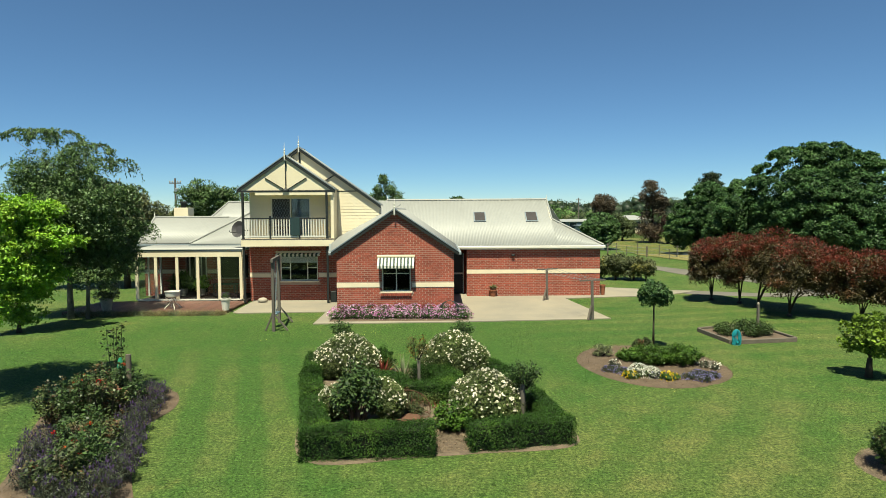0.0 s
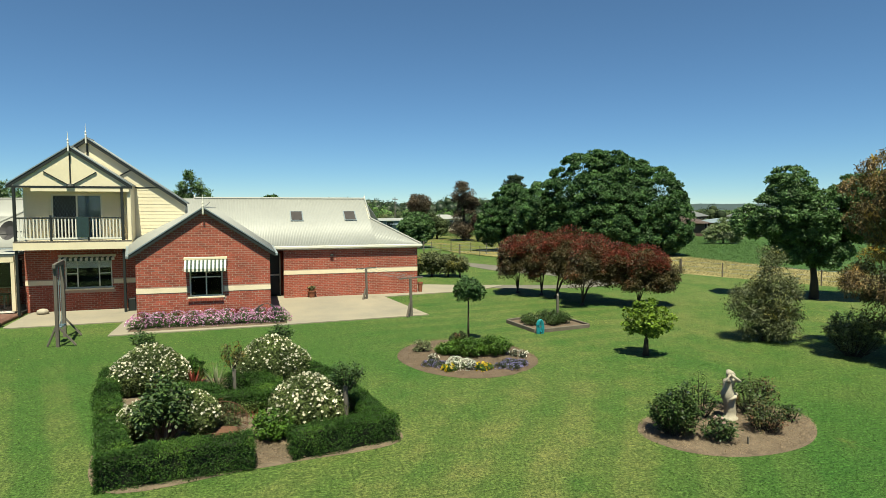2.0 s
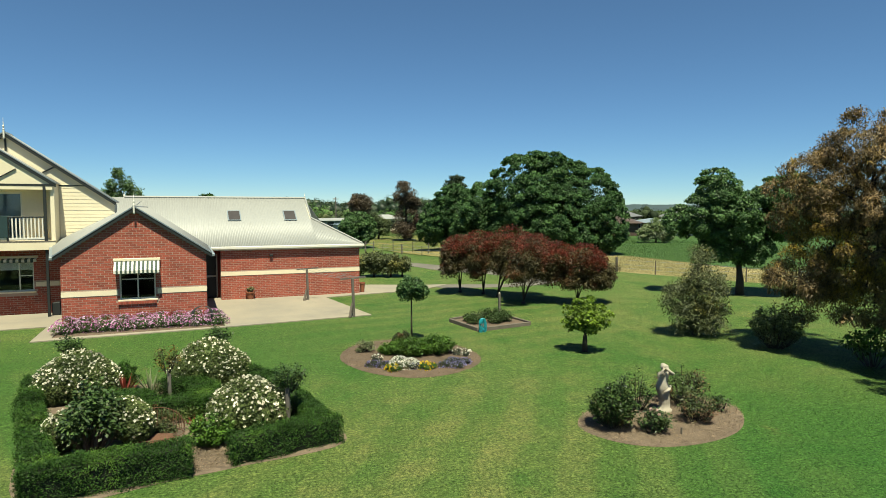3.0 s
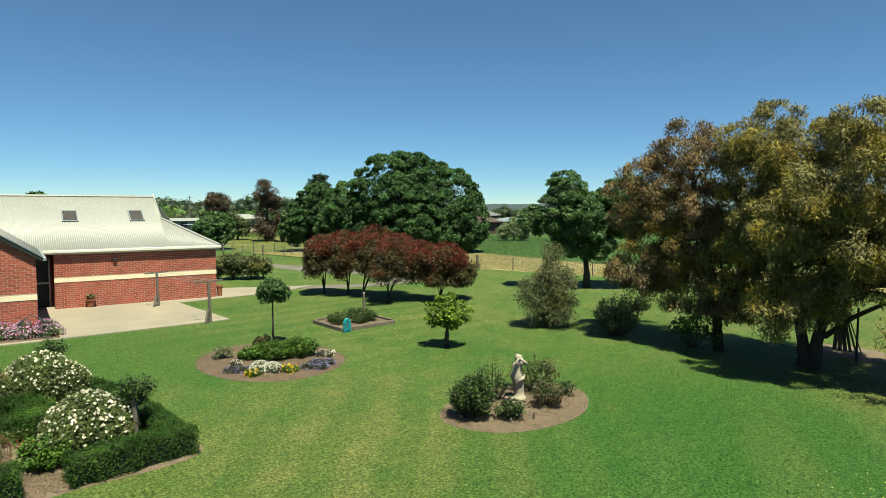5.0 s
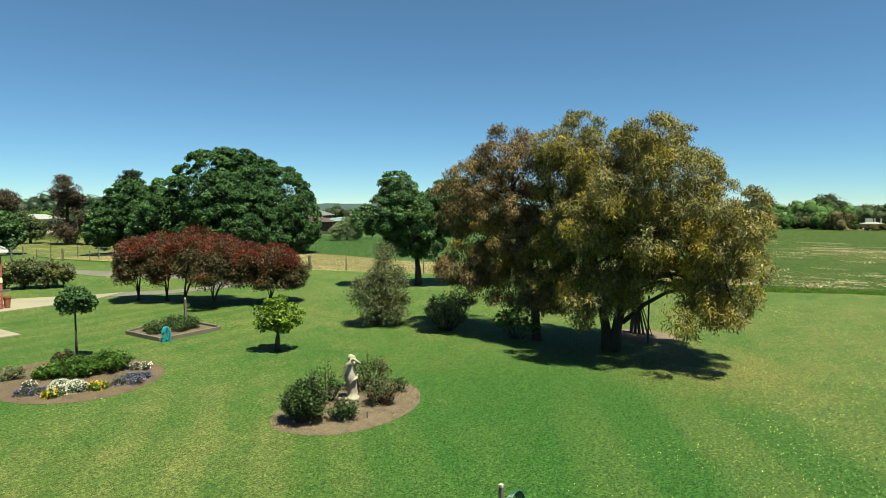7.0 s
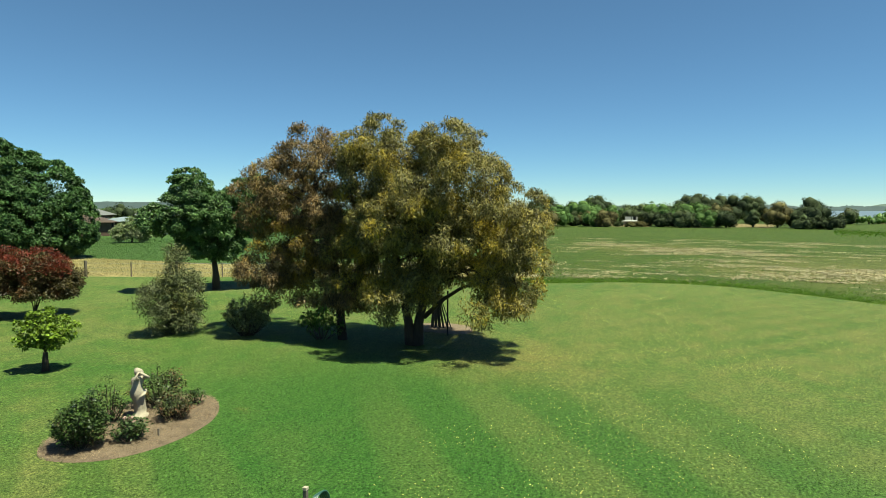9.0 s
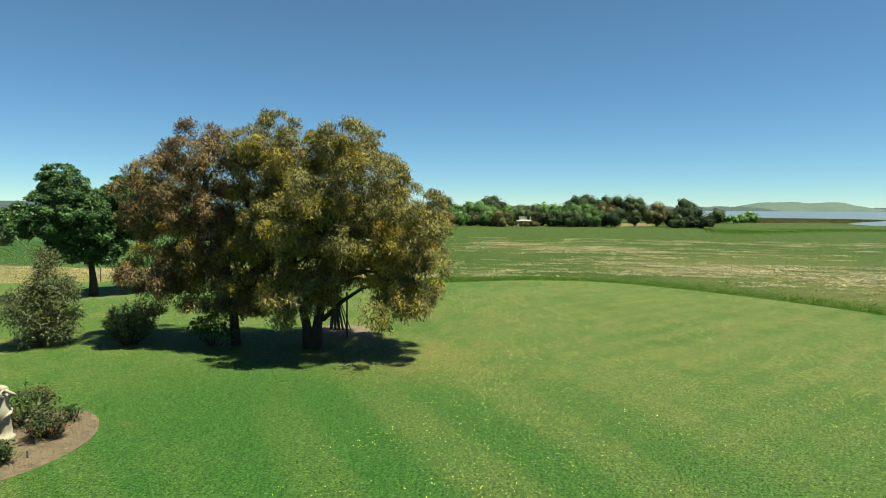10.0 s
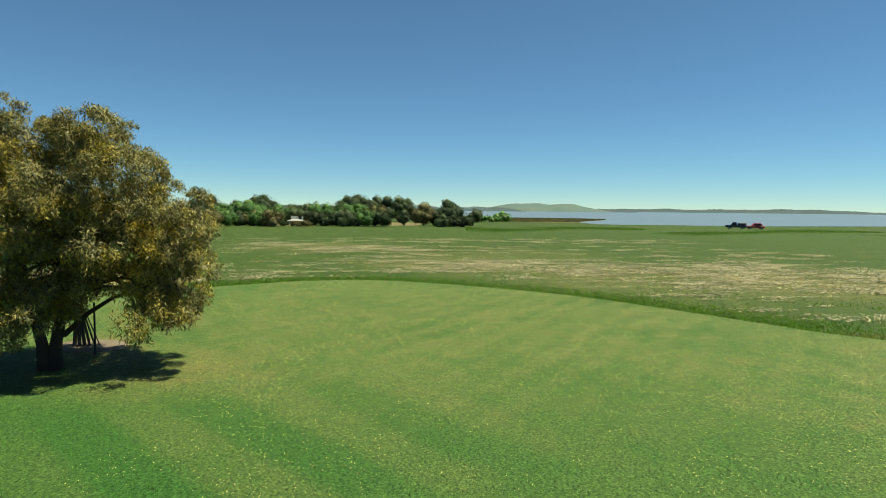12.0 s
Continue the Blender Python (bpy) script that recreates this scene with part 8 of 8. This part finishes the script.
def far_tree(x, y, h, w, leaf, label, n=2600):
    lobes = []
    for k in range(7):
        a = k * 2.4
        q = 0.0 if k == 0 else w * random.uniform(0.2, 0.42)
        lobes.append((x + q * math.cos(a), y + q * math.sin(a), h * (0.25 + 0.38 * random.random()), min(w * random.uniform(0.24, 0.36), h * random.uniform(0.28, 0.38))))
    lobes.append((x + random.uniform(-0.1, 0.1) * w, y, h * random.uniform(0.7, 0.8), h * 0.22))
    tree("far_tree", (x, y, 0), [(x, y, h * 0.25), (x, y, h * 0.45)], lobes, n, 0.012 * h + 0.24, 0.2, leaf, M_BARK, label, r0=0.16, group="far trees", clump=0.1 * w, limb_max=4, heart=True)


rnd = random.Random(11)
# belt across the far side of the paddock
L_FARGREEN = foliage("far_green_leaf", (0.045, 0.09, 0.03), (0.093, 0.162, 0.054), spray=0.4, shine=0.08, rough=0.7)
L_FARDARK = foliage("far_dark_leaf", (0.0216, 0.0326, 0.0182), (0.048, 0.0648, 0.0336), spray=0.4, shine=0.08, rough=0.7)
L_FARGOLD = foliage("far_gold_leaf", (0.0696, 0.0638, 0.0319), (0.133, 0.119, 0.0551), spray=0.4, shine=0.08, rough=0.7)
L_WILLOW = foliage("willow_leaf", (0.0525, 0.115, 0.021), (0.108, 0.203, 0.0385), spray=0.4)
KINDS = ((L_FARMIX, "olive mixed tree in the far belt"), (L_FARDARK, "dark evergreen tree in the far belt"), (L_FARGREEN, "fresh green tree in the far belt"), (L_FARGOLD, "golden-brown wattle in the far belt"))


def polar(bearing, dist):
    """A place on the ground by its bearing from north and its distance."""
    return dist * math.sin(radians(bearing)), dist * math.cos(radians(bearing))


def belt(first, last, n, near, far, low, high, wide, kinds):
    """Part of the far belt: n trees spread between two bearings."""
    for k in range(n):
        x, y = polar(first + (last - first) * (k + rnd.uniform(0.2, 0.8)) / n, rnd.uniform(near, far))
        leaf, lb = KINDS[rnd.choice(kinds)]
        far_tree(x, y, rnd.uniform(low, high), rnd.uniform(*wide), leaf, lb)


belt(66, 77, 9, 148, 165, 3.6, 5.5, (4.5, 6.5), (0, 1, 3))
belt(77, 83.4, 7, 148, 158, 3.4, 4.7, (3.6, 5.4), (3, 3, 0, 2))
belt(86.8, 93.3, 8, 153, 159, 3.2, 4.2, (4.0, 5.6), (1, 1, 0, 2))
belt(83.2, 87.5, 5, 186, 196, 5.2, 6.4, (5.5, 7.5), (2, 2, 0))
belt(77, 83, 5, 184, 200, 5.5, 7.4, (5.5, 8), (0, 2, 1))
belt(87.5, 92.5, 6, 178, 192, 4.8, 6.4, (5, 7), (2, 0, 3, 2))
belt(76.6, 78.4, 2, 196, 206, 8.0, 8.8, (6, 7.5), (1,))
belt(81.3, 82.8, 2, 196, 206, 8.2, 9.2, (5.5, 7), (1, 0))
belt(89.4, 91.6, 3, 204, 212, 8.4, 9.4, (6, 7.5), (1,))
belt(92.2, 95.4, 4, 204, 214, 7.8, 9.2, (5, 7), (1, 1, 0))
belt(83.6, 86.2, 3, 150, 154, 0.9, 1.5, (2.2, 3.2), (3, 0))
far_tree(*polar(94.8, 163), 4.4, 3.0, L_FARMIX, "slender olive gum at the end of the far belt", 1500)
far_tree(*polar(96.6, 162), 6.2, 5.6, L_FARGOLD, "tall golden-brown gum at the end of the far belt", 3000)
far_tree(*polar(98.8, 163), 6.9, 7.4, L_FARDARK, "tall dark gum at the end of the far belt", 3800)
belt(98.2, 100.8, 3, 155, 158, 2.6, 3.2, (3.4, 4.4), (1, 0))
far_tree(*polar(101.4, 213), 4.4, 6.2, L_FARMIX, "pale olive bush near the lake shore", 2400)
far_tree(*polar(102.8, 214), 2.4, 6.5, L_WILLOW, "low bright green bush near the lake shore", 2000)
far_tree(*polar(104.0, 226), 4.0, 7.0, L_WILLOW, "round bright green willow on the lake shore", 3000)
far_house("far_house", *polar(85.0, 172), 3.4, 3.0, 0.9, 85, M_CONCRETE, M_ROOF, "small pale house among trees beyond the paddock", 0.4, 2)
# woods behind the house paddock and the town
for k in range(46):
    a = radians(-6 + 62 * k / 45 + rnd.uniform(-0.6, 0.6))
    d = rnd.uniform(128, 190)
    leaf, lb = KINDS[rnd.choice((0, 1, 1, 2))]
    far_tree(d * math.sin(a), d * math.cos(a), rnd.uniform(3.4, 5.2), rnd.uniform(8, 13), leaf, lb, 1700)
# long dark pine windbreak
for k in range(30):
    far_tree(2 + k * 2.9, 219 - k * 1.0, rnd.uniform(6.8, 8.4), 8, L_CONIFER, "dark pine in a long windbreak", 2400)


def ridge(name, a0, a1, dist, base, top, seed, material, label, rise=9.0, woods=2.6, rough=0.38):
    """A long low hill far away with an uneven crest; rise: the share of its length, in hundredths, over which each end climbs; woods: the height of the trees on it."""
    bm = bmesh.new()
    rows = [[], [], [], []]
    n = 420
    for i in range(n + 1):
        a = radians(a0 + (a1 - a0) * i / n)
        fade = min(1.0, i / (n * rise / 100), (n - i) / (n * rise / 100))
        fade = fade * fade * (3 - 2 * fade)
        h = top * fade * (1.0 - rough + rough * noise.noise(Vector((i * 0.019, seed, 0))))
        tree_h = woods * fade * max(-0.1, noise.noise(Vector((i * 0.06, seed, 3))) + 0.6 * noise.noise(Vector((i * 0.7, seed, 5))) + 0.2)
        for k, (dd, z) in enumerate(((0, base), (150, base + h), (160, base + h + tree_h), (700, base))):
            rows[k].append(bm.verts.new(((dist + dd) * math.sin(a), (dist + dd) * math.cos(a), z)))
    for r0, r1 in zip(rows, rows[1:]):
        for i in range(n):
            bm.faces.new((r0[i], r0[i + 1], r1[i + 1], r1[i]))
    return tagged(part(name, bm, material, smooth=True), label, "hill", "", "structure")


# Distant haze is put into both base colours as extra blue.
M_WOODHILL_HAZE = surface("haze_blue_wooded_hill", (0.0305, 0.0522, 0.0574), 0.95, 0.35, 0.006, 0.05, 0.0)
M_GRASSHILL_HAZE = surface("haze_blue_grassy_hill", (0.045, 0.078, 0.07), 0.95, 0.4, 0.012, 0.05, 0.0, other=(0.085, 0.11, 0.09), stretch=(1, 1, 5))
ridge("backdrop", -20, 75, 1900, -2, 24, 2.0, M_WOODHILL_HAZE, "long dark wooded ridge on the horizon")
ridge("backdrop", 18, 76, 1500, -2, 26, 12.0, M_WOODHILL_HAZE, "low wooded rise beyond the town")
ridge("backdrop", 70, 107.2, 1700, -2, 19, 4.0, M_WOODHILL_HAZE, "low wooded shore across the lake", 9, 7.0)
ridge("backdrop", 99.5, 115.5, 1900, -2, 33, 6.0, M_GRASSHILL_HAZE, "green farmed hill across the lake", 42, 1.5, 0.15)
ridge("backdrop", 105, 116.5, 1860, -2, 6, 9.0, M_WOODHILL_HAZE, "dark belt of trees at the foot of the hill", 9, 7.0)
ridge("backdrop", 111, 165, 3150, -2, 27, 8.0, M_WOODHILL_HAZE, "low dark far shore of the lake", 4, 7.0)

# ---------- grasses and weeds ----------
def inside(poly, x, y):
    p = np.array(poly)
    hit = np.zeros(len(x), bool)
    q = np.roll(p, 1, axis=0)
    for (xi, yi), (xj, yj) in zip(p, q):
        hit ^= ((yi > y) != (yj > y)) & (x < (xj - xi) * (y - yi) / (yj - yi + 1e-12) + xi)
    return hit


BEDS = [[(-2.7, 11.1), (2.5, 11.7), (2.3, 14), (1.0, 17.4), (-3.8, 17.7), (-3.3, 14)],
        [(3.75, 17.95), (4.15, 16.4), (5.1, 15.5), (6.3, 15.55), (7.3, 16.3), (7.7, 17.4), (7.5, 18.8), (6.6, 19.95), (5.2, 20.1), (4.2, 19.3)],
        [(6.85, 10.9), (7.0, 10.05), (7.6, 9.4), (8.6, 9.2), (9.7, 9.4), (10.45, 10.0), (10.75, 10.8), (10.5, 11.6), (9.6, 12.0), (8.6, 11.9), (7.5, 11.6)],
        [(-6.6, 9.0), (-4.75, 9.4), (-5.15, 10.6), (-5.7, 11.75), (-6.1, 12.9), (-6.0, 14.2), (-6.4, 15.3), (-7.2, 15.8), (-8.2, 15.4), (-8.7, 14.2), (-8.4, 13.2), (-7.85, 12.0), (-7.2, 10.6)],
        CORN, [(-17, 23.9), (7, 24.3), (6.4, 30.4), (14, 33), (14, 40), (-17, 40)]]


def blades(name, x, y, height, width, leaf, label, category, z=0.0, lean=0.5, parent=None):
    n = len(x)
    h = height * RNG.uniform(0.5, 1.3, (n, 1))
    ax = np.concatenate([RNG.normal(size=(n, 2)) * lean, np.ones((n, 1))], axis=1)
    ax /= np.linalg.norm(ax, axis=1, keepdims=True)
    c = np.stack([x, y, np.full(n, z)], axis=1) + ax * h / 2
    side = np.cross(ax, unit(n))
    side /= np.linalg.norm(side, axis=1, keepdims=True)
    v = np.stack([c - ax * h / 2 - side * width / 2, c - ax * h / 2 + side * width / 2, c + ax * h / 2], axis=1)
    return tagged(finish(name, mesh_from(name, v.reshape(-1, 3), np.arange(3 * n).reshape(-1, 3)), leaf), label, category, "", "stuff")


n = 230000
r = 5.5 + 26 * RNG.random(n) ** 1.25
a = np.radians(RNG.uniform(-42, 140, n))
gx, gy = r * np.sin(a), r * np.cos(a)
ok = inside(LAWN_EDGE, gx, gy)
for bed in BEDS:
    ok &= ~inside(bed, gx, gy)
blades("grass", gx[ok], gy[ok], 0.03, 0.011, M_BLADE, "short mown grass blades on the lawn", "grass", 0.0, 0.9)
# taller unmown fringe along the edge of the paddock
EDGE = np.array(LAWN_EDGE)
seg = np.array([i for i in range(len(EDGE)) if EDGE[i][0] > 12 and EDGE[i][1] < 24])
n = 26000
k = RNG.choice(seg, n)
t = RNG.random(n)
nxt = (k + 1) % len(EDGE)
p = EDGE[k] * (1 - t[:, None]) + EDGE[nxt] * t[:, None]
d = EDGE[nxt] - EDGE[k]
d /= np.linalg.norm(d, axis=1, keepdims=True)
out = np.stack([d[:, 1], -d[:, 0]], axis=1)
p = p + out * (np.abs(RNG.normal(size=n)) * 1.6 - 0.02)[:, None]
blades("tall_grass", p[:, 0], p[:, 1], 0.15, 0.025, L_TALL, "unmown taller grass along the lawn's edge", "grass", -0.06, 0.9)
# paddock tussocks
n = 14000
r = 34 + 90 * RNG.random(n) ** 1.6
a = np.radians(RNG.uniform(66, 142, n))
gx, gy = r * np.sin(a), r * np.cos(a)
ok = ~inside(LAWN_EDGE, gx, gy)
wave = np.array([noise.noise(Vector((x * 0.25, y * 0.25, 0))) for x, y in zip(gx, gy)])
ok &= wave > -0.25
blades("paddock_tussock", gx[ok], gy[ok], 0.09, 0.05, L_TALL, "tufted paddock grass, part green and part straw", "grass", -0.06, 0.6)
n = 26000
u, v = RNG.random(n), RNG.random(n)
fx, fy = 24 + 14 * u, 20 + 36 * v
ok = inside([(31.9, 23.6), (29.5, 30.1), (27.2, 35.8), (22.4, 48), (19, 60), (21, 75), (30, 60), (37.5, 47.8), (37.2, 34), (38, 22)], fx, fy)
blades("dry_grass", fx[ok], fy[ok], 0.1, 0.03, L_STRAWBLADE, "long dry straw-coloured grass behind the fence", "grass", -0.03, 0.5)
# raked straw lying in broken windrows on the paddock
n = 13000
wx, wy = RNG.uniform(19, 92, n), RNG.uniform(-48, 22, n)
score = np.array([0.5 * noise.noise(Vector((x * 0.1, y * 0.05, 4))) + 0.9 * noise.noise(Vector((x * 0.55, y * 0.22, 9))) for x, y in zip(wx, wy)])
band = 0.12
for bx, by, bw, bh, k in ((76, 9, 5, 6, 0.8), (69, 0, 5, 8, 0.9), (55, -3, 5, 6, 0.85), (48, -10, 6, 7, 1.0), (43, -18, 6, 8, 1.0), (42, -28, 8, 9, 0.9), (37, -35, 7, 7, 0.85), (39.5, 5, 1.2, 5, 0.5), (39, -13, 4, 6, 0.75), (35, -21, 5, 7, 0.85), (31, -27, 4, 5, 0.7), (33, -34, 5, 5, 0.75), (40, -42, 7, 6, 0.8)):
    band = np.maximum(band, k * np.exp(-((wx - bx) / bw) ** 2 - ((wy - by) / bh) ** 2))
ok = (score + band - 0.75 * RNG.random(n) > 0.2) & ~inside(LAWN_EDGE, wx * 0.96, wy * 0.96)
wx, wy = wx[ok], wy[ok]
per = 34
long, wide = RNG.uniform(0.25, 1.2, len(wx)), RNG.uniform(0.08, 0.3, len(wx))
sx = np.repeat(wx, per) + np.repeat(wide, per) * RNG.normal(size=len(wx) * per)
sy = np.repeat(wy, per) + np.repeat(long, per) * RNG.normal(size=len(wx) * per)
c = np.stack([sx, sy, -0.02 + 0.07 * RNG.random(len(sx))], axis=1)
ax = unit(len(c))
ax[:, 2] *= 0.2
ok = ~inside(LAWN_EDGE, sx, sy)
tagged(finish("straw_windrow", leaf_mesh("straw_windrow", c[ok], ax[ok], 0.21, 0.062, 0.1, (unit(len(c)) * 0.5 + np.array((0, 0, 1.0)))[ok]), L_STRAW), "dry straw raked into broken rows on the paddock", "straw", "", "stuff")
# reeds along the lake shore and in a rough strip across the paddock
L_REED = foliage("reed_blade", (0.06, 0.07, 0.03), (0.14, 0.125, 0.062), spray=0.2, through=0.4)
n = 9000
q = np.radians(RNG.uniform(103.4, 113.3, n))
d = 226 + 110 * RNG.random(n)
d = np.where(RNG.random(n) < 0.5, 336 - np.abs(RNG.normal(size=n)) * 6 - np.clip(np.degrees(q) - 110, 0, 4) * 4, d)
rx, ry = d * np.sin(q), d * np.cos(q)
ok = inside(bearings((103, 232), (103, 344), (109, 336), (112.4, 330), (113.3, 316), (112.8, 292), (111.6, 262), (110.8, 238), (107, 221)), rx, ry)
blades("reeds", rx[ok], ry[ok], 0.4, 0.6, L_REED, "brown reeds along the lake shore", "reeds", -0.05, 0.3)
n = 12000
q, d = RNG.uniform(100.5, 140, n), 150 + RNG.normal(size=n) * 9
d += 14 * np.sin(q * 0.35) + np.clip(q - 118, 0, 30) * 1.0
rx, ry = d * np.sin(np.radians(q)), d * np.cos(np.radians(q))
ok = np.array([noise.noise(Vector((x * 0.05, y * 0.03, 3))) for x, y in zip(rx, ry)]) > -0.12
ok &= np.hypot(rx - 149, ry + 103) > 6
blades("rough_grass", rx[ok], ry[ok], 0.13, 0.3, L_TALL, "rough brownish grass in a strip near the shore", "grass", -0.05, 0.5)
# young crop in the field
n = 30000
u, v = RNG.random(n), RNG.random(n)
fx, fy = 37.5 + 26 * u, 38 + 40 * v
ok = inside([(37.4, 35), (37.3, 46.2), (36, 49), (38, 62), (56, 84), (64, 70), (58, 45)], fx, fy)
blades("crop", fx[ok], fy[ok], 0.1, 0.05, foliage("crop_blade", (0.0309, 0.072, 0.0206), (0.0669, 0.124, 0.036)), "even young green crop", "crop", -0.03, 0.3)
# dandelions in drifts
n = 100000
r = 8 + 38 * RNG.random(n) ** 0.8
a = np.radians(RNG.uniform(-38, 138, n))
fx, fy = r * np.sin(a), r * np.cos(a)
dens = np.array([noise.noise(Vector((x * 0.16, y * 0.16, 2))) + 0.5 * noise.noise(Vector((x * 0.7, y * 0.7, 8))) for x, y in zip(fx, fy)])
ok = inside(LAWN_EDGE, fx, fy) & (dens + 0.35 * RNG.random(n) + 0.52 * np.clip((a - 1.25) * 2.5, 0, 1) - 0.2 * (a < 0.6) - 0.12 * (a < 1.3) > 0.52)
for bed in BEDS:
    ok &= ~inside(bed, fx, fy)
c = np.stack([fx[ok], fy[ok], np.full(ok.sum(), 0.05)], axis=1)
ax = unit(len(c))
ax[:, 2] *= 0.15
tagged(finish("dandelion", leaf_mesh("dandelion", c, ax, 0.02, 0.018, 0.1, None, 4), F_DANDELION), "small yellow dandelion heads scattered in the lawn", "flowers", "", "stuff")
# pale strappy border in front of the deck
for k in range(14):
    x = -15.4 + k * 0.46
    m = 420
    xs, ys = x + RNG.normal(size=m) * 0.16, 26.45 + RNG.normal(size=m) * 0.12
    ob = blades("border_grass", xs, ys, 0.26, 0.016, L_STRAWBLADE if k % 3 else L_SPEAR, "pale strappy border grass edging the deck", "grass", 0.0, 0.8)
    ob["kind"], ob["group"] = "", "border grasses"
# potted plants and a bench in the sunroom
pot("indoor_pot", -13.0, 31.6, 0.13, 0.2, 0.35, M_STONE, "pale pot with a spiky green plant in the sunroom", (L_BRIGHT, 500, 0.55, 0.3, None))
pot("indoor_pot", -12.1, 31.7, 0.13, 0.2, 0.35, M_STONE, "pale pot with a tall green plant in the sunroom", (L_LIME, 420, 0.5, 0.28, None))
tb = thing("side_table", (-10.8, 31.4, 0.13), "low dark table in the sunroom", "table")
part("tabletop", bevelled(boxes((-11.4, -10.2, 31.1, 31.7, 0.7, 0.75)), 0.01), M_GREYWOOD, tb)
for x in (-11.3, -10.3):
    for y in (31.2, 31.6):
        part("leg", boxes((x - 0.03, x + 0.03, y - 0.03, y + 0.03, 0.131, 0.7)), M_GREYWOOD, tb)

# ---------- deck boards and bricks ----------
db = boxes((-0.043, 0.043, 26.72, 29.78, 0.086, 0.112))
board_data = bpy.data.meshes.new("deck_board")
db.to_mesh(board_data)
db.free()
board_data.materials.append(M_DECK)
for k in range(72):
    ob = new("deck_board", board_data)
    ob.location = (-16.05 + k * 0.0955, 0, random.uniform(-0.002, 0.002))
    ob.parent = deck
lay_bricks()
